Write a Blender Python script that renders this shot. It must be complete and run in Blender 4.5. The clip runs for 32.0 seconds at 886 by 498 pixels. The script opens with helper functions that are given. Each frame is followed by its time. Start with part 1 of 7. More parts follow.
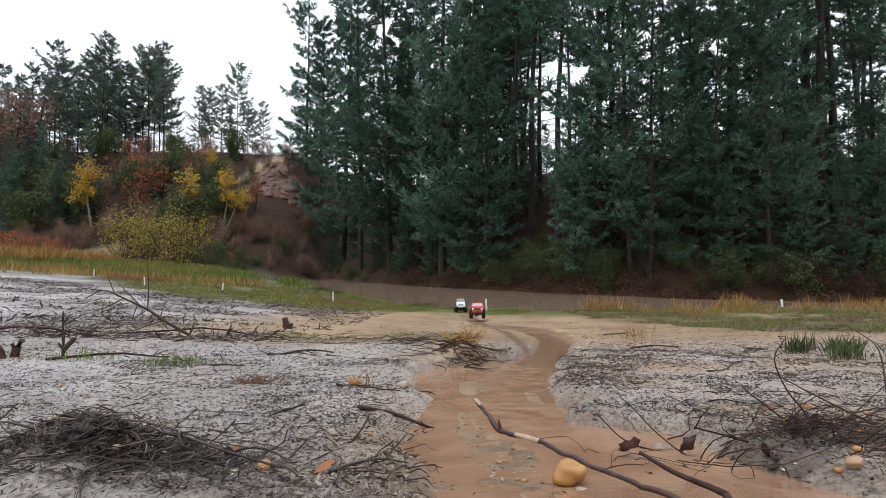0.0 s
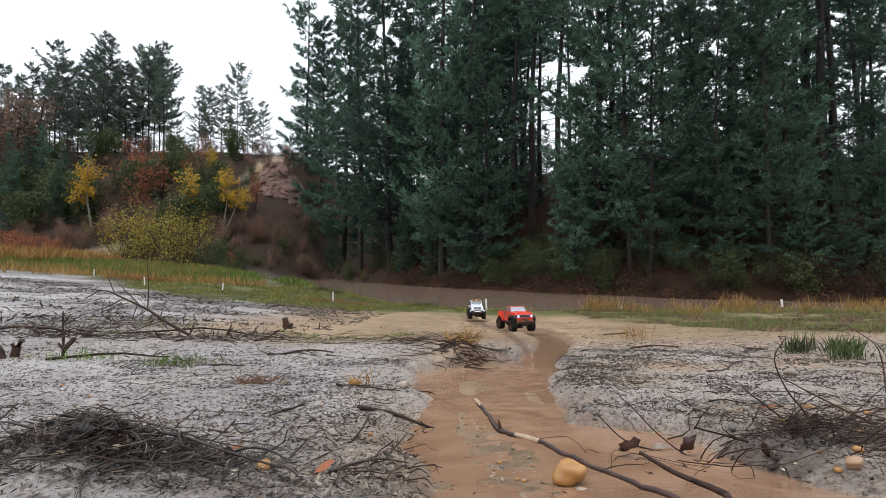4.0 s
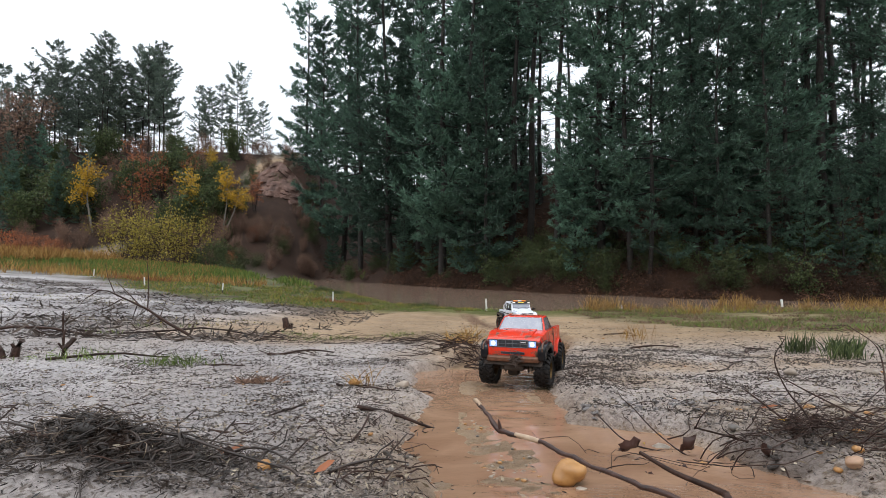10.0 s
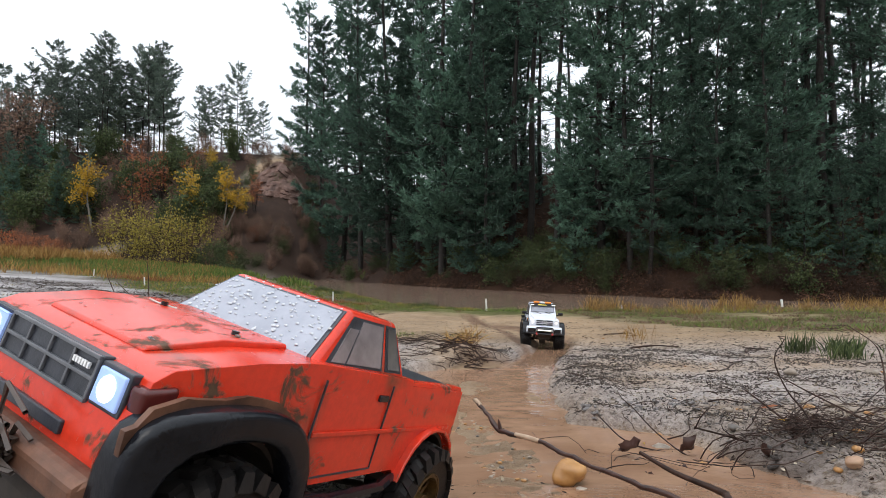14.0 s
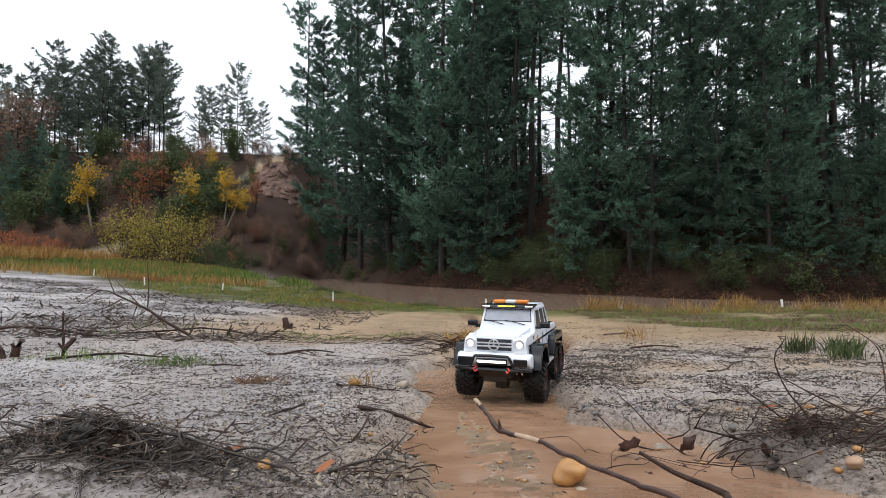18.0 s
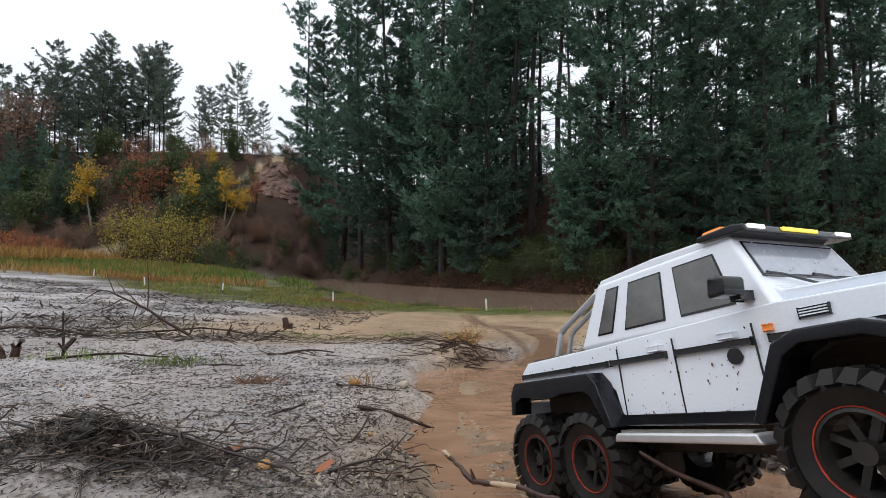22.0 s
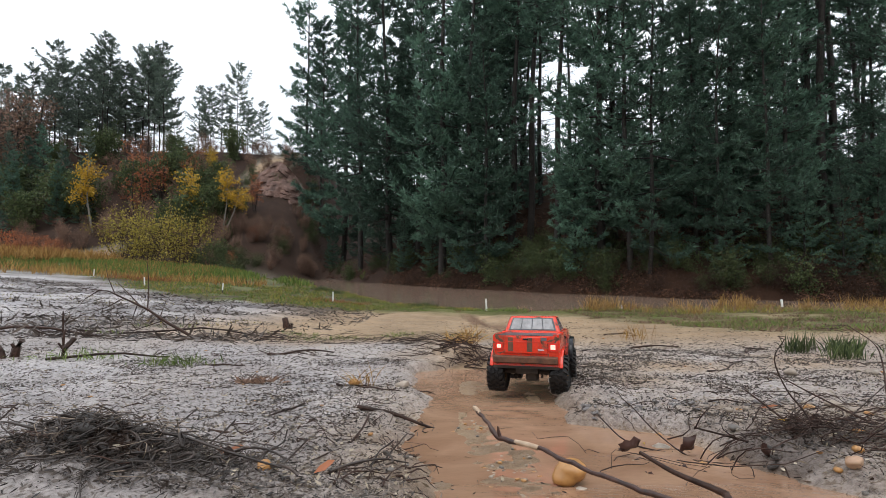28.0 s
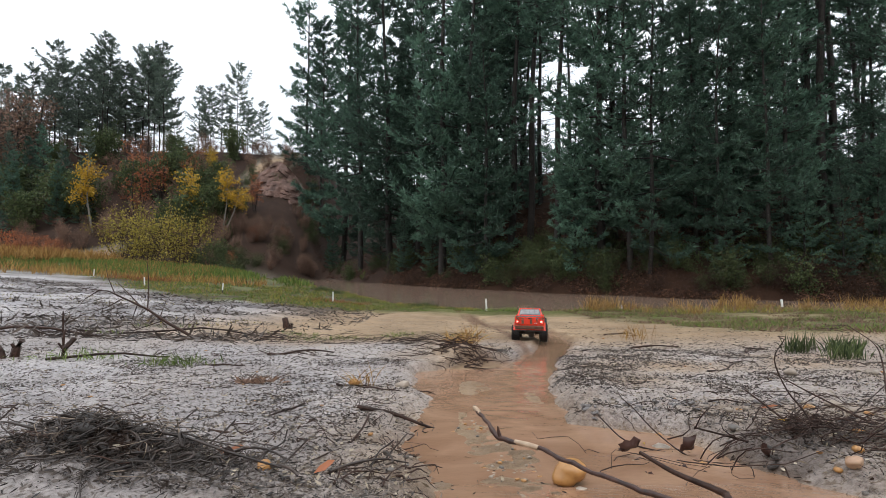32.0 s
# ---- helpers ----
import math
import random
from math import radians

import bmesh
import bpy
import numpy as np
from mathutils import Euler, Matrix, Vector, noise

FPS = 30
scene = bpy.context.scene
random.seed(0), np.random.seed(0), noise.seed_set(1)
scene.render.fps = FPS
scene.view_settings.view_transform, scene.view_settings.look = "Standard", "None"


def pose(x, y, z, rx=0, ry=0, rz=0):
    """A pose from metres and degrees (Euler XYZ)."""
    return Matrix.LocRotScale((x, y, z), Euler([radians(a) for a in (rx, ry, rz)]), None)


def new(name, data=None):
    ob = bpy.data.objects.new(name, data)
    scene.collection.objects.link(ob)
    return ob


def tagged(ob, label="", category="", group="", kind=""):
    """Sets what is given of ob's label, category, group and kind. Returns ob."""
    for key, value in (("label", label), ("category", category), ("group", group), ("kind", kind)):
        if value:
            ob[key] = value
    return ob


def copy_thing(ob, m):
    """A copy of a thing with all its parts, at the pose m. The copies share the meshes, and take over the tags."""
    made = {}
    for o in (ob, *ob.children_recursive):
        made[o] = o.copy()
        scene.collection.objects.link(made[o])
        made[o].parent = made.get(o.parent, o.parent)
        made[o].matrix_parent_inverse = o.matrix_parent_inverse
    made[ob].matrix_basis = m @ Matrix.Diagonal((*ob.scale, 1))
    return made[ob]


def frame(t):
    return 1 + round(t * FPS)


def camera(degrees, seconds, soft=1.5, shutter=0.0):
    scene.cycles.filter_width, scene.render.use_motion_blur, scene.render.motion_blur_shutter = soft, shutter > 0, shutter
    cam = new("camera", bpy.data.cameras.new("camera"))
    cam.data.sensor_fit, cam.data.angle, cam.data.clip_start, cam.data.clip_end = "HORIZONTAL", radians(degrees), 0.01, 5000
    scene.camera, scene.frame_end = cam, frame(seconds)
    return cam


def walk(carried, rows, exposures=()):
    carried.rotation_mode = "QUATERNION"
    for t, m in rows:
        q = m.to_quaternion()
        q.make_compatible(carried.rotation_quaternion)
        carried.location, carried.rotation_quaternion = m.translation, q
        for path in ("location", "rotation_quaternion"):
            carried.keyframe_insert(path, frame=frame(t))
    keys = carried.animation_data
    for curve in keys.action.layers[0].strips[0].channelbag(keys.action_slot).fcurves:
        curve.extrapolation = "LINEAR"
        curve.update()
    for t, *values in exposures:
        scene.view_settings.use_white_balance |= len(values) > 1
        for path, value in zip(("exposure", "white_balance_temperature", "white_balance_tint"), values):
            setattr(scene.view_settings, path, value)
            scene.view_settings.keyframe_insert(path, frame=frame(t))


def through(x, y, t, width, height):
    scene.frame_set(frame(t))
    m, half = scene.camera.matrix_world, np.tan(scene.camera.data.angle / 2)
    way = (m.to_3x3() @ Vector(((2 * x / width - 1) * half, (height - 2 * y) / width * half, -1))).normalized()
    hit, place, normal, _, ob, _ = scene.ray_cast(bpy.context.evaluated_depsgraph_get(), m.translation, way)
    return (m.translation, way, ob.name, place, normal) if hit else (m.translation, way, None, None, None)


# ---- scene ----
cam = camera(80.3, 32.0, soft=0.6)
walk(cam, [(0.0, pose(0, 0, 0, 91.79, 0, 0)), (32.0, pose(0, 0, 0, 91.79, 0, 0))],
     exposures=[(0.0, 0.0), (20.0, 0.0), (21.0, -0.06), (22.0, -0.2), (23.0, -0.24), (24.5, -0.24), (25.1, -0.13), (27.5, -0.0), (32.0, 0.0)])

# ---- overcast light ----
SUN_EL, SUN_AZ = 58.0, 205.0      # a veiled sun, behind the camera and to its left
world = bpy.data.worlds.new("overcast_sky")
scene.world = world
world.use_nodes = True
wn, wl = world.node_tree.nodes, world.node_tree.links
wn.clear()
sky = wn.new("ShaderNodeTexSky")
sky.sky_type = "NISHITA"
sky.sun_disc = False
sky.sun_elevation, sky.sun_rotation = radians(SUN_EL), radians(SUN_AZ)
sky.dust_density, sky.air_density = 6.0, 2.0
dim = wn.new("ShaderNodeMixRGB")
dim.blend_type, dim.inputs[0].default_value = "MULTIPLY", 1.0
dim.inputs[2].default_value = (0.07, 0.07, 0.07, 1)
cloud = wn.new("ShaderNodeMixRGB")
cloud.inputs[0].default_value = 0.88
cloud.inputs[2].default_value = (0.94, 1.0, 1.08, 1)
bg = wn.new("ShaderNodeBackground")
bg.inputs[1].default_value = 1.7
wout = wn.new("ShaderNodeOutputWorld")
wl.new(sky.outputs[0], dim.inputs[1])
wl.new(dim.outputs[0], cloud.inputs[1])
wl.new(cloud.outputs[0], bg.inputs[0])
# an overcast sky is brightest overhead and about a third of that at the horizon
way = wn.new("ShaderNodeTexCoord")
axes = wn.new("ShaderNodeSeparateXYZ")
rise = wn.new("ShaderNodeMapRange")
rise.inputs["To Min"].default_value, rise.inputs["To Max"].default_value = 0.96, 2.22
wl.new(way.outputs["Generated"], axes.inputs[0])
wl.new(axes.outputs[2], rise.inputs[0])
wl.new(rise.outputs[0], bg.inputs[1])
wl.new(bg.outputs[0], wout.inputs[0])
sun = new("sun", bpy.data.lights.new("sun", "SUN"))
sun.data.energy, sun.data.angle, sun.data.color = 0.6, radians(30), (1.0, 0.97, 0.93)
sun.matrix_world = pose(0, 0, 30, 90 - SUN_EL, 0, 180 - SUN_AZ)


# ---- materials ----
def mat(name):
    m = bpy.data.materials.new(name)
    m.use_nodes = True
    return m, m.node_tree.nodes, m.node_tree.links, m.node_tree.nodes["Principled BSDF"]


def rgba(c):
    return (c[0], c[1], c[2], 1.0)


def ramp_of(n, stops):
    r = n.new("ShaderNodeValToRGB")
    e = r.color_ramp.elements
    while len(e) < len(stops):
        e.new(0.5)
    for k, (p, c) in zip(e, stops):
        k.position, k.color = p, rgba(c)
    return r


def noise_of(n, l, scale, detail=5.0, rough=0.6, coord="Object", dist=0.0):
    tc = n.new("ShaderNodeTexCoord")
    t = n.new("ShaderNodeTexNoise")
    t.inputs["Scale"].default_value, t.inputs["Detail"].default_value = scale, detail
    t.inputs["Roughness"].default_value, t.inputs["Distortion"].default_value = rough, dist
    l.new(tc.outputs[coord], t.inputs["Vector"])
    return t


def bump_of(n, l, b, src, strength, distance):
    k = n.new("ShaderNodeBump")
    k.inputs["Strength"].default_value, k.inputs["Distance"].default_value = strength, distance
    l.new(src, k.inputs["Height"])
    l.new(k.outputs[0], b.inputs["Normal"])
    return k


def grained(name, c1, c2, scale=20.0, rough=0.7, metal=0.0, bump=0.3, dist=0.002, spread=0.25, spec=0.5, coord="Object", vary=0.0):
    """A surface that wanders between two colours, with fine relief."""
    m, n, l, b = mat(name)
    t = noise_of(n, l, scale, 6.0, 0.65, coord)
    r = ramp_of(n, [(0.5 - spread, c1), (0.5 + spread, c2)])
    l.new(t.outputs[0], r.inputs[0])
    col = r.outputs[0]
    if vary:
        oi = n.new("ShaderNodeObjectInfo")
        hs = n.new("ShaderNodeHueSaturation")
        mr = n.new("ShaderNodeMapRange")
        mr.inputs["To Min"].default_value, mr.inputs["To Max"].default_value = 1 - vary, 1 + vary
        l.new(oi.outputs["Random"], mr.inputs[0])
        l.new(mr.outputs[0], hs.inputs["Value"])
        l.new(col, hs.inputs["Color"])
        col = hs.outputs[0]
    l.new(col, b.inputs["Base Color"])
    b.inputs["Roughness"].default_value, b.inputs["Metallic"].default_value = rough, metal
    b.inputs["Specular IOR Level"].default_value = spec
    if bump:
        bump_of(n, l, b, t.outputs[0], bump, dist)
    return m


def leafy(name, c1, c2, rough=0.6, through=0.25, vary=0.2, clump=0.0):
    """Leaves or needles: each piece a little different, some light passes through."""
    m, n, l, b = mat(name)
    g = n.new("ShaderNodeNewGeometry")
    r = ramp_of(n, [(0.0, c1), (1.0, c2)])
    if clump:
        # clump shading put into the colour: whole sprays differ, single needles a little
        t = noise_of(n, l, clump, 3, 0.6)
        wide = n.new("ShaderNodeMapRange")
        wide.inputs["From Min"].default_value, wide.inputs["From Max"].default_value = 0.32, 0.70
        l.new(t.outputs[0], wide.inputs[0])
        both_of = n.new("ShaderNodeMix")
        both_of.inputs[0].default_value = 0.35
        l.new(wide.outputs[0], both_of.inputs[2])
        l.new(g.outputs["Random Per Island"], both_of.inputs[3])
        l.new(both_of.outputs[0], r.inputs[0])
    else:
        l.new(g.outputs["Random Per Island"], r.inputs[0])
    oi = n.new("ShaderNodeObjectInfo")
    mr = n.new("ShaderNodeMapRange")
    mr.inputs["To Min"].default_value, mr.inputs["To Max"].default_value = 1 - vary, 1 + vary
    l.new(oi.outputs["Random"], mr.inputs[0])
    hs = n.new("ShaderNodeHueSaturation")
    l.new(mr.outputs[0], hs.inputs["Value"])
    l.new(r.outputs[0], hs.inputs["Color"])
    l.new(hs.outputs[0], b.inputs["Base Color"])
    b.inputs["Roughness"].default_value = rough
    b.inputs["Specular IOR Level"].default_value = 0.35
    tr = n.new("ShaderNodeBsdfTranslucent")
    l.new(hs.outputs[0], tr.inputs[0])
    mx = n.new("ShaderNodeMixShader")
    mx.inputs[0].default_value = through
    l.new(b.outputs[0], mx.inputs[1])
    l.new(tr.outputs[0], mx.inputs[2])
    l.new(mx.outputs[0], n["Material Output"].inputs[0])
    return m


# ---- terrain shape ----
def vnoise(x, y, scale, seed=0, octaves=3):
    x, y = np.asarray(x, float) * scale, np.asarray(y, float) * scale
    out, amp, tot = 0.0, 1.0, 0.0
    for o in range(octaves):
        xi, yi = np.floor(x), np.floor(y)
        fx, fy = x - xi, y - yi
        fx, fy = fx * fx * (3 - 2 * fx), fy * fy * (3 - 2 * fy)

        def cell(a, b):
            v = np.sin(a * 127.1 + b * 311.7 + (seed + o) * 74.7) * 43758.5453
            return v - np.floor(v)
        v = (cell(xi, yi) * (1 - fx) + cell(xi + 1, yi) * fx) * (1 - fy) + (cell(xi, yi + 1) * (1 - fx) + cell(xi + 1, yi + 1) * fx) * fy
        out, tot = out + amp * (v - 0.5), tot + amp
        x, y, amp = x * 2.03, y * 2.03, amp * 0.5
    return out / tot


def smooth(a, b, v):
    k = np.clip((np.asarray(v, float) - a) / (b - a), 0, 1)
    return k * k * (3 - 2 * k)


LAKE = -1.06
BASE_Y = (-60, -5, 0, 0.3, 0.45, 0.6, 0.8, 1.0, 1.4, 1.9, 2.35, 3.0, 3.8, 5.0, 7.2, 9.0, 11.0, 14.0, 20.0)
BASE_Z = (1.5, 0.06, -0.12, -0.19, -0.245, -0.28, -0.318, -0.343, -0.374, -0.416, -0.444, -0.492, -0.545, -0.64, -0.80, -0.905, -0.98, -1.08, -1.2)


def base(y):
    return np.interp(y, BASE_Y, BASE_Z)


def channel(x, y):
    """1 in the bed of the little stream, 0 on its banks."""
    left = np.interp(y, (0.3, 0.66, 0.83, 0.94, 1.0, 1.1, 1.35, 1.6, 1.75, 2.2, 2.35, 2.6, 3.0, 3.6, 4.2, 4.7, 5.8, 6.4, 7.0), (-0.02, -0.026, -0.043, -0.06, -0.098, -0.10, -0.07, -0.05, -0.10, -0.13, 0.05, 0.33, 0.48, 0.66, 0.74, 0.72, 0.66, 0.56, 0.46))
    right = np.interp(y, (0.3, 0.66, 0.88, 1.1, 1.17, 1.25, 1.47, 1.9, 2.17, 2.45, 2.75, 3.2, 3.6, 4.2, 4.7, 5.2, 5.8, 6.4, 7.0), (0.75, 0.62, 0.55, 0.53, 0.47, 0.31, 0.33, 0.39, 0.47, 0.55, 0.64, 0.76, 0.88, 0.98, 1.05, 1.10, 1.10, 0.95, 0.70))
    wob = 0.10 * vnoise(x, y, 7.0, 3, 5)
    e = np.minimum(x - left, right - x) + wob
    return smooth(-0.05, 0.05, e) * (1 - smooth(6.2, 7.2, y))


def tracks(x, y):
    """1 in the two ruts that the trucks have worn in the sand."""
    way = np.interp(y, (2.0, 2.35, 3.0, 4.0, 5.4, 6.4, 7.1, 8.0, 11.5), (0.36, 0.436, 0.588, 0.715, 0.665, 0.515, 0.49, 0.526, 0.40))
    off = np.abs(x - way + 0.05 * vnoise(x, y, 1.5, 17)) - 0.10
    return np.exp(-(off / 0.035) ** 2) * smooth(2.5, 3.2, y) * (1 - smooth(9.5, 11.5, y)) * (0.6 + 0.8 * vnoise(x, y, 3, 18))


FAR_X = (-60, -30, -20, -10.4, -5, 0, 4.6, 7.7, 12.7, 20, 40, 60)
FAR_Y = (100, 72, 58, 43, 33.5, 25.5, 20, 17.3, 15.4, 13.8, 11, 10)


def shore(x, y):
    """Metres beyond the far bank's waterline."""
    return (y - np.interp(x, FAR_X, FAR_Y)) * np.interp(x, (-10, 0, 6, 13), (0.576, 0.6, 0.85, 0.95)) + 1.0 * vnoise(x, y, 0.12, 5) + 0.5 * vnoise(x, y, 0.6, 6)


def bank_y(u, back):
    """How far along the ray x = u * y the line `back` metres behind the far waterline lies."""
    a, b = 5.0, 200.0
    for k in range(40):
        y = (a + b) / 2
        if (y - np.interp(u * y, FAR_X, FAR_Y)) * np.interp(u * y, (-10, 0, 6, 13), (0.576, 0.6, 0.85, 0.95)) < back:
            a = y
        else:
            b = y
    return y


def near_edge(x):
    return np.interp(x, (-30, -14, -6, -4.2, 0.1, 2.7, 6.8, 12, 30), (48, 33, 22.5, 19.5, 13.4, 11.9, 11.0, 10.6, 7.0))


def height(x, y):
    x, y = np.asarray(x, float), np.asarray(y, float)
    z = base(np.minimum(y, 14.0 + 0 * y))
    # the ground climbs to the left, and a little to the right
    z = z + smooth(2.5, 9, y) * np.maximum(-x - 2.0, 0) * 0.062 + smooth(1.0, 4.0, y) * np.clip(-x - 1.2, 0, 3) * 0.03
    z = z + np.clip(x - 1.2, 0, 4) * 0.02
    # the lake's bed
    dip = smooth(-1.5, 2.5, y - near_edge(x))
    z = z * (1 - dip) + (LAKE - 0.35) * dip
    # far bank and its wooded slope
    s = shore(x, y)
    bank = LAKE - 0.3 + 0.75 * smooth(-1.2, 0.6, s) + 0.42 * np.clip(s, 0, 17) + 0.02 * np.clip(s - 17, 0, 400)
    z = np.where(s > -1.2, np.maximum(z * (1 - smooth(-1.2, 0.5, s)) + (LAKE - 0.3) * smooth(-1.2, 0.5, s), bank), z)
    # the hill behind on the left
    foot = 36
    k = smooth(-2, -16, x)
    hill = -0.55 + 0.62 * np.clip(y - foot + 3 * vnoise(x, y, 0.1, 12), 0, 21) + 0.02 * np.clip(y - foot - 21, 0, 400)
    flat = LAKE + 0.02 * np.clip(-x, 0, 60) + 0.45 * smooth(30, 36, y)
    z = np.maximum(z, np.where(y > 24, k * np.maximum(hill, flat) + (1 - k) * -5, -5))
    # unseen land behind the camera and to the sides, raised to block low sky
    z = z + 0.08 * np.clip(np.abs(x) - 45, 0, 400) + 0.5 * np.clip(-y - 7, 0, 30) + 0.3 * np.clip(-x - 22, 0, 30) * smooth(14, 2, y)
    # the stream's bed and its raised banks
    c = channel(x, y)
    near = (1 - smooth(4.5, 6.6, y)) * smooth(0.0, 0.5, y)
    z = z - 0.016 * tracks(x, y)
    z = z + near * ((1 - c) * 0.022 - c * 0.026)
    # pile of roots, sand hump in the stream, hump of brush
    z = z + 0.058 * np.exp(-(((x + 0.44) / 0.15) ** 2 + ((y - 0.67) / 0.12) ** 2)) * (1 + 1.1 * vnoise(x, y, 20, 30))
    # banks of wet sand that break the stream's surface
    mid = np.interp(y, (0.55, 0.75, 0.95, 1.15, 1.4), (0.135, 0.125, 0.11, 0.075, 0.045))
    wide = np.interp(y, (0.5, 0.75, 0.95, 1.2, 1.4), (0.10, 0.095, 0.085, 0.05, 0.012))
    bars = smooth(1.25, 0.55, np.abs(x - mid) / wide + 0.9 * vnoise(x, y, 16, 19)) * smooth(1.46, 1.36, y)
    bars = np.maximum(bars, smooth(1.2, 0.5, np.hypot((x - 0.10) / 0.07, (y - 1.82) / 0.20) + 0.8 * vnoise(x, y, 12, 18)))
    bars = np.maximum(bars, smooth(1.2, 0.5, np.hypot((x - 0.275) / 0.035, (y - 1.62) / 0.16) + 0.8 * vnoise(x, y, 12, 16)))
    bars = np.maximum(bars, smooth(1.2, 0.6, np.hypot((x - 0.01) / 0.045, (y - 0.72) / 0.10) + 0.7 * vnoise(x, y, 18, 15)))
    z = z + c * near * bars * (0.0158 + 0.012 * vnoise(x, y, 26, 29) + 0.006 * vnoise(x, y, 90, 28, 2))
    z = z + 0.06 * np.exp(-(((x - 0.1) / 0.16) ** 2 + ((y - 2.5) / 0.16) ** 2)) + 0.03 * np.exp(-(((x - 0.85) / 0.3) ** 2 + ((y - 1.0) / 0.2) ** 2))
    # relief at several sizes
    far = smooth(2, 12, np.abs(y))
    z = z + (0.012 + 0.10 * far) * vnoise(x, y, 2.6, 21) * (1 - 0.7 * c) + 0.010 * near * vnoise(x, y, 14, 23) * (1 - 0.6 * c)
    z = z + 0.018 * near * vnoise(x, y, 32, 27, 3) * (1 - 0.85 * c) + 0.006 * (1 - smooth(1.6, 3.0, y)) * near * vnoise(x, y, 70, 26, 2) * (1 - 0.8 * c)
    # clods along the right bank's edge, sand hump beside the track
    z = z + 0.03 * np.exp(-(((x - 0.42) / 0.16) ** 2 + ((y - 1.42) / 0.13) ** 2)) * (1 - c) * (0.6 + 1.6 * vnoise(x, y, 24, 24))
    return z


# ---- end of terrain shape ----
# ---- mesh helpers ----
def mesh_from(name, co, faces, material, smooth_shade=True):
    """A mesh from arrays of corners and of equal faces."""
    me = bpy.data.meshes.new(name)
    co, faces = np.asarray(co, np.float32), np.asarray(faces, np.int32)
    k = faces.shape[1]
    me.vertices.add(len(co))
    me.vertices.foreach_set("co", np.ascontiguousarray(co).ravel())
    me.loops.add(faces.size)
    me.loops.foreach_set("vertex_index", np.ascontiguousarray(faces).ravel())
    me.polygons.add(len(faces))
    me.polygons.foreach_set("loop_start", np.arange(0, faces.size, k, dtype=np.int32))
    me.polygons.foreach_set("use_smooth", np.full(len(faces), smooth_shade))
    me.update(calc_edges=True)
    me.materials.append(material)
    return me


def part(name, bm, material, parent, label="", shade=False):
    """Links a bmesh as one mesh object under a thing or a part."""
    me = bpy.data.meshes.new(name)
    for f in bm.faces:
        f.smooth = shade
    bm.to_mesh(me)
    bm.free()
    me.materials.append(material)
    ob = new(name, me)
    ob.parent = parent
    return tagged(ob, label)


def rounded(ob):
    """Smooth shading that keeps flat panels flat and lets bevelled edges roll."""
    for f in ob.data.polygons:
        f.use_smooth = True
    m = ob.modifiers.new("even_normals", "WEIGHTED_NORMAL")
    m.mode, m.weight, m.keep_sharp = "FACE_AREA", 60, False
    return ob


def piece(name, me, parent, label=""):
    ob = new(name, me)
    ob.parent = parent
    return tagged(ob, label)


def tubes(paths, sides=5):
    """Corners and quads of many bent tubes; each path is a list of (point, radius)."""
    co, fa, n = [], [], 0
    for path in paths:
        pts = np.array([p for p, r in path], float)
        rad = np.array([r for p, r in path], float)
        d = np.gradient(pts, axis=0)
        d /= np.linalg.norm(d, axis=1)[:, None] + 1e-9
        up = np.where(np.abs(d[:, 2:3]) > 0.9, [[1.0, 0, 0]], [[0, 0, 1.0]])
        u = np.cross(d, up)
        u /= np.linalg.norm(u, axis=1)[:, None] + 1e-9
        v = np.cross(d, u)
        a = np.arange(sides) * 2 * np.pi / sides
        ring = pts[:, None] + rad[:, None, None] * (np.cos(a)[None, :, None] * u[:, None] + np.sin(a)[None, :, None] * v[:, None])
        co.append(ring.reshape(-1, 3))
        k = np.arange(sides)
        for j in range(len(pts) - 1):
            b = n + j * sides
            fa.append(np.stack([b + k, b + (k + 1) % sides, b + sides + (k + 1) % sides, b + sides + k], 1))
        n += len(pts) * sides
    return np.concatenate(co), np.concatenate(fa)


def eased(points, n=4):
    """A smooth line through points with radii (x, y, z), r."""
    c = np.array([list(p) + [q] for p, q in points], float)
    c = np.concatenate([[2 * c[0] - c[1]], c, [2 * c[-1] - c[-2]]])
    out = []
    for k in range(1, len(c) - 2):
        for f in np.arange(n) / n:
            v = 0.5 * (2 * c[k] + (c[k + 1] - c[k - 1]) * f + (2 * c[k - 1] - 5 * c[k] + 4 * c[k + 1] - c[k + 2]) * f * f + (3 * c[k] - c[k - 1] - 3 * c[k + 1] + c[k + 2]) * f ** 3)
            out.append((v[:3], max(float(v[3]), 0.0003)))
    return out + [(c[-2][:3], float(c[-2][3]))]


def blades(p, d, length, width, rng, droop=0.0):
    """Corners and triangles of thin blades from points p along d."""
    n = len(p)
    side = np.cross(d, rng.normal(size=(n, 3)))
    side /= np.linalg.norm(side, axis=1)[:, None] + 1e-9
    length, width = np.broadcast_to(length, n)[:, None], np.broadcast_to(width, n)[:, None]
    tip = p + d * length + np.array([0, 0, -1.0]) * droop * length
    mid = p + d * length * 0.4
    co = np.stack([p, mid + side * width * 0.5, tip, mid - side * width * 0.5], 1).reshape(-1, 3)
    k = np.arange(n)[:, None] * 4
    return co, k + np.array([[0, 1, 2, 3]])


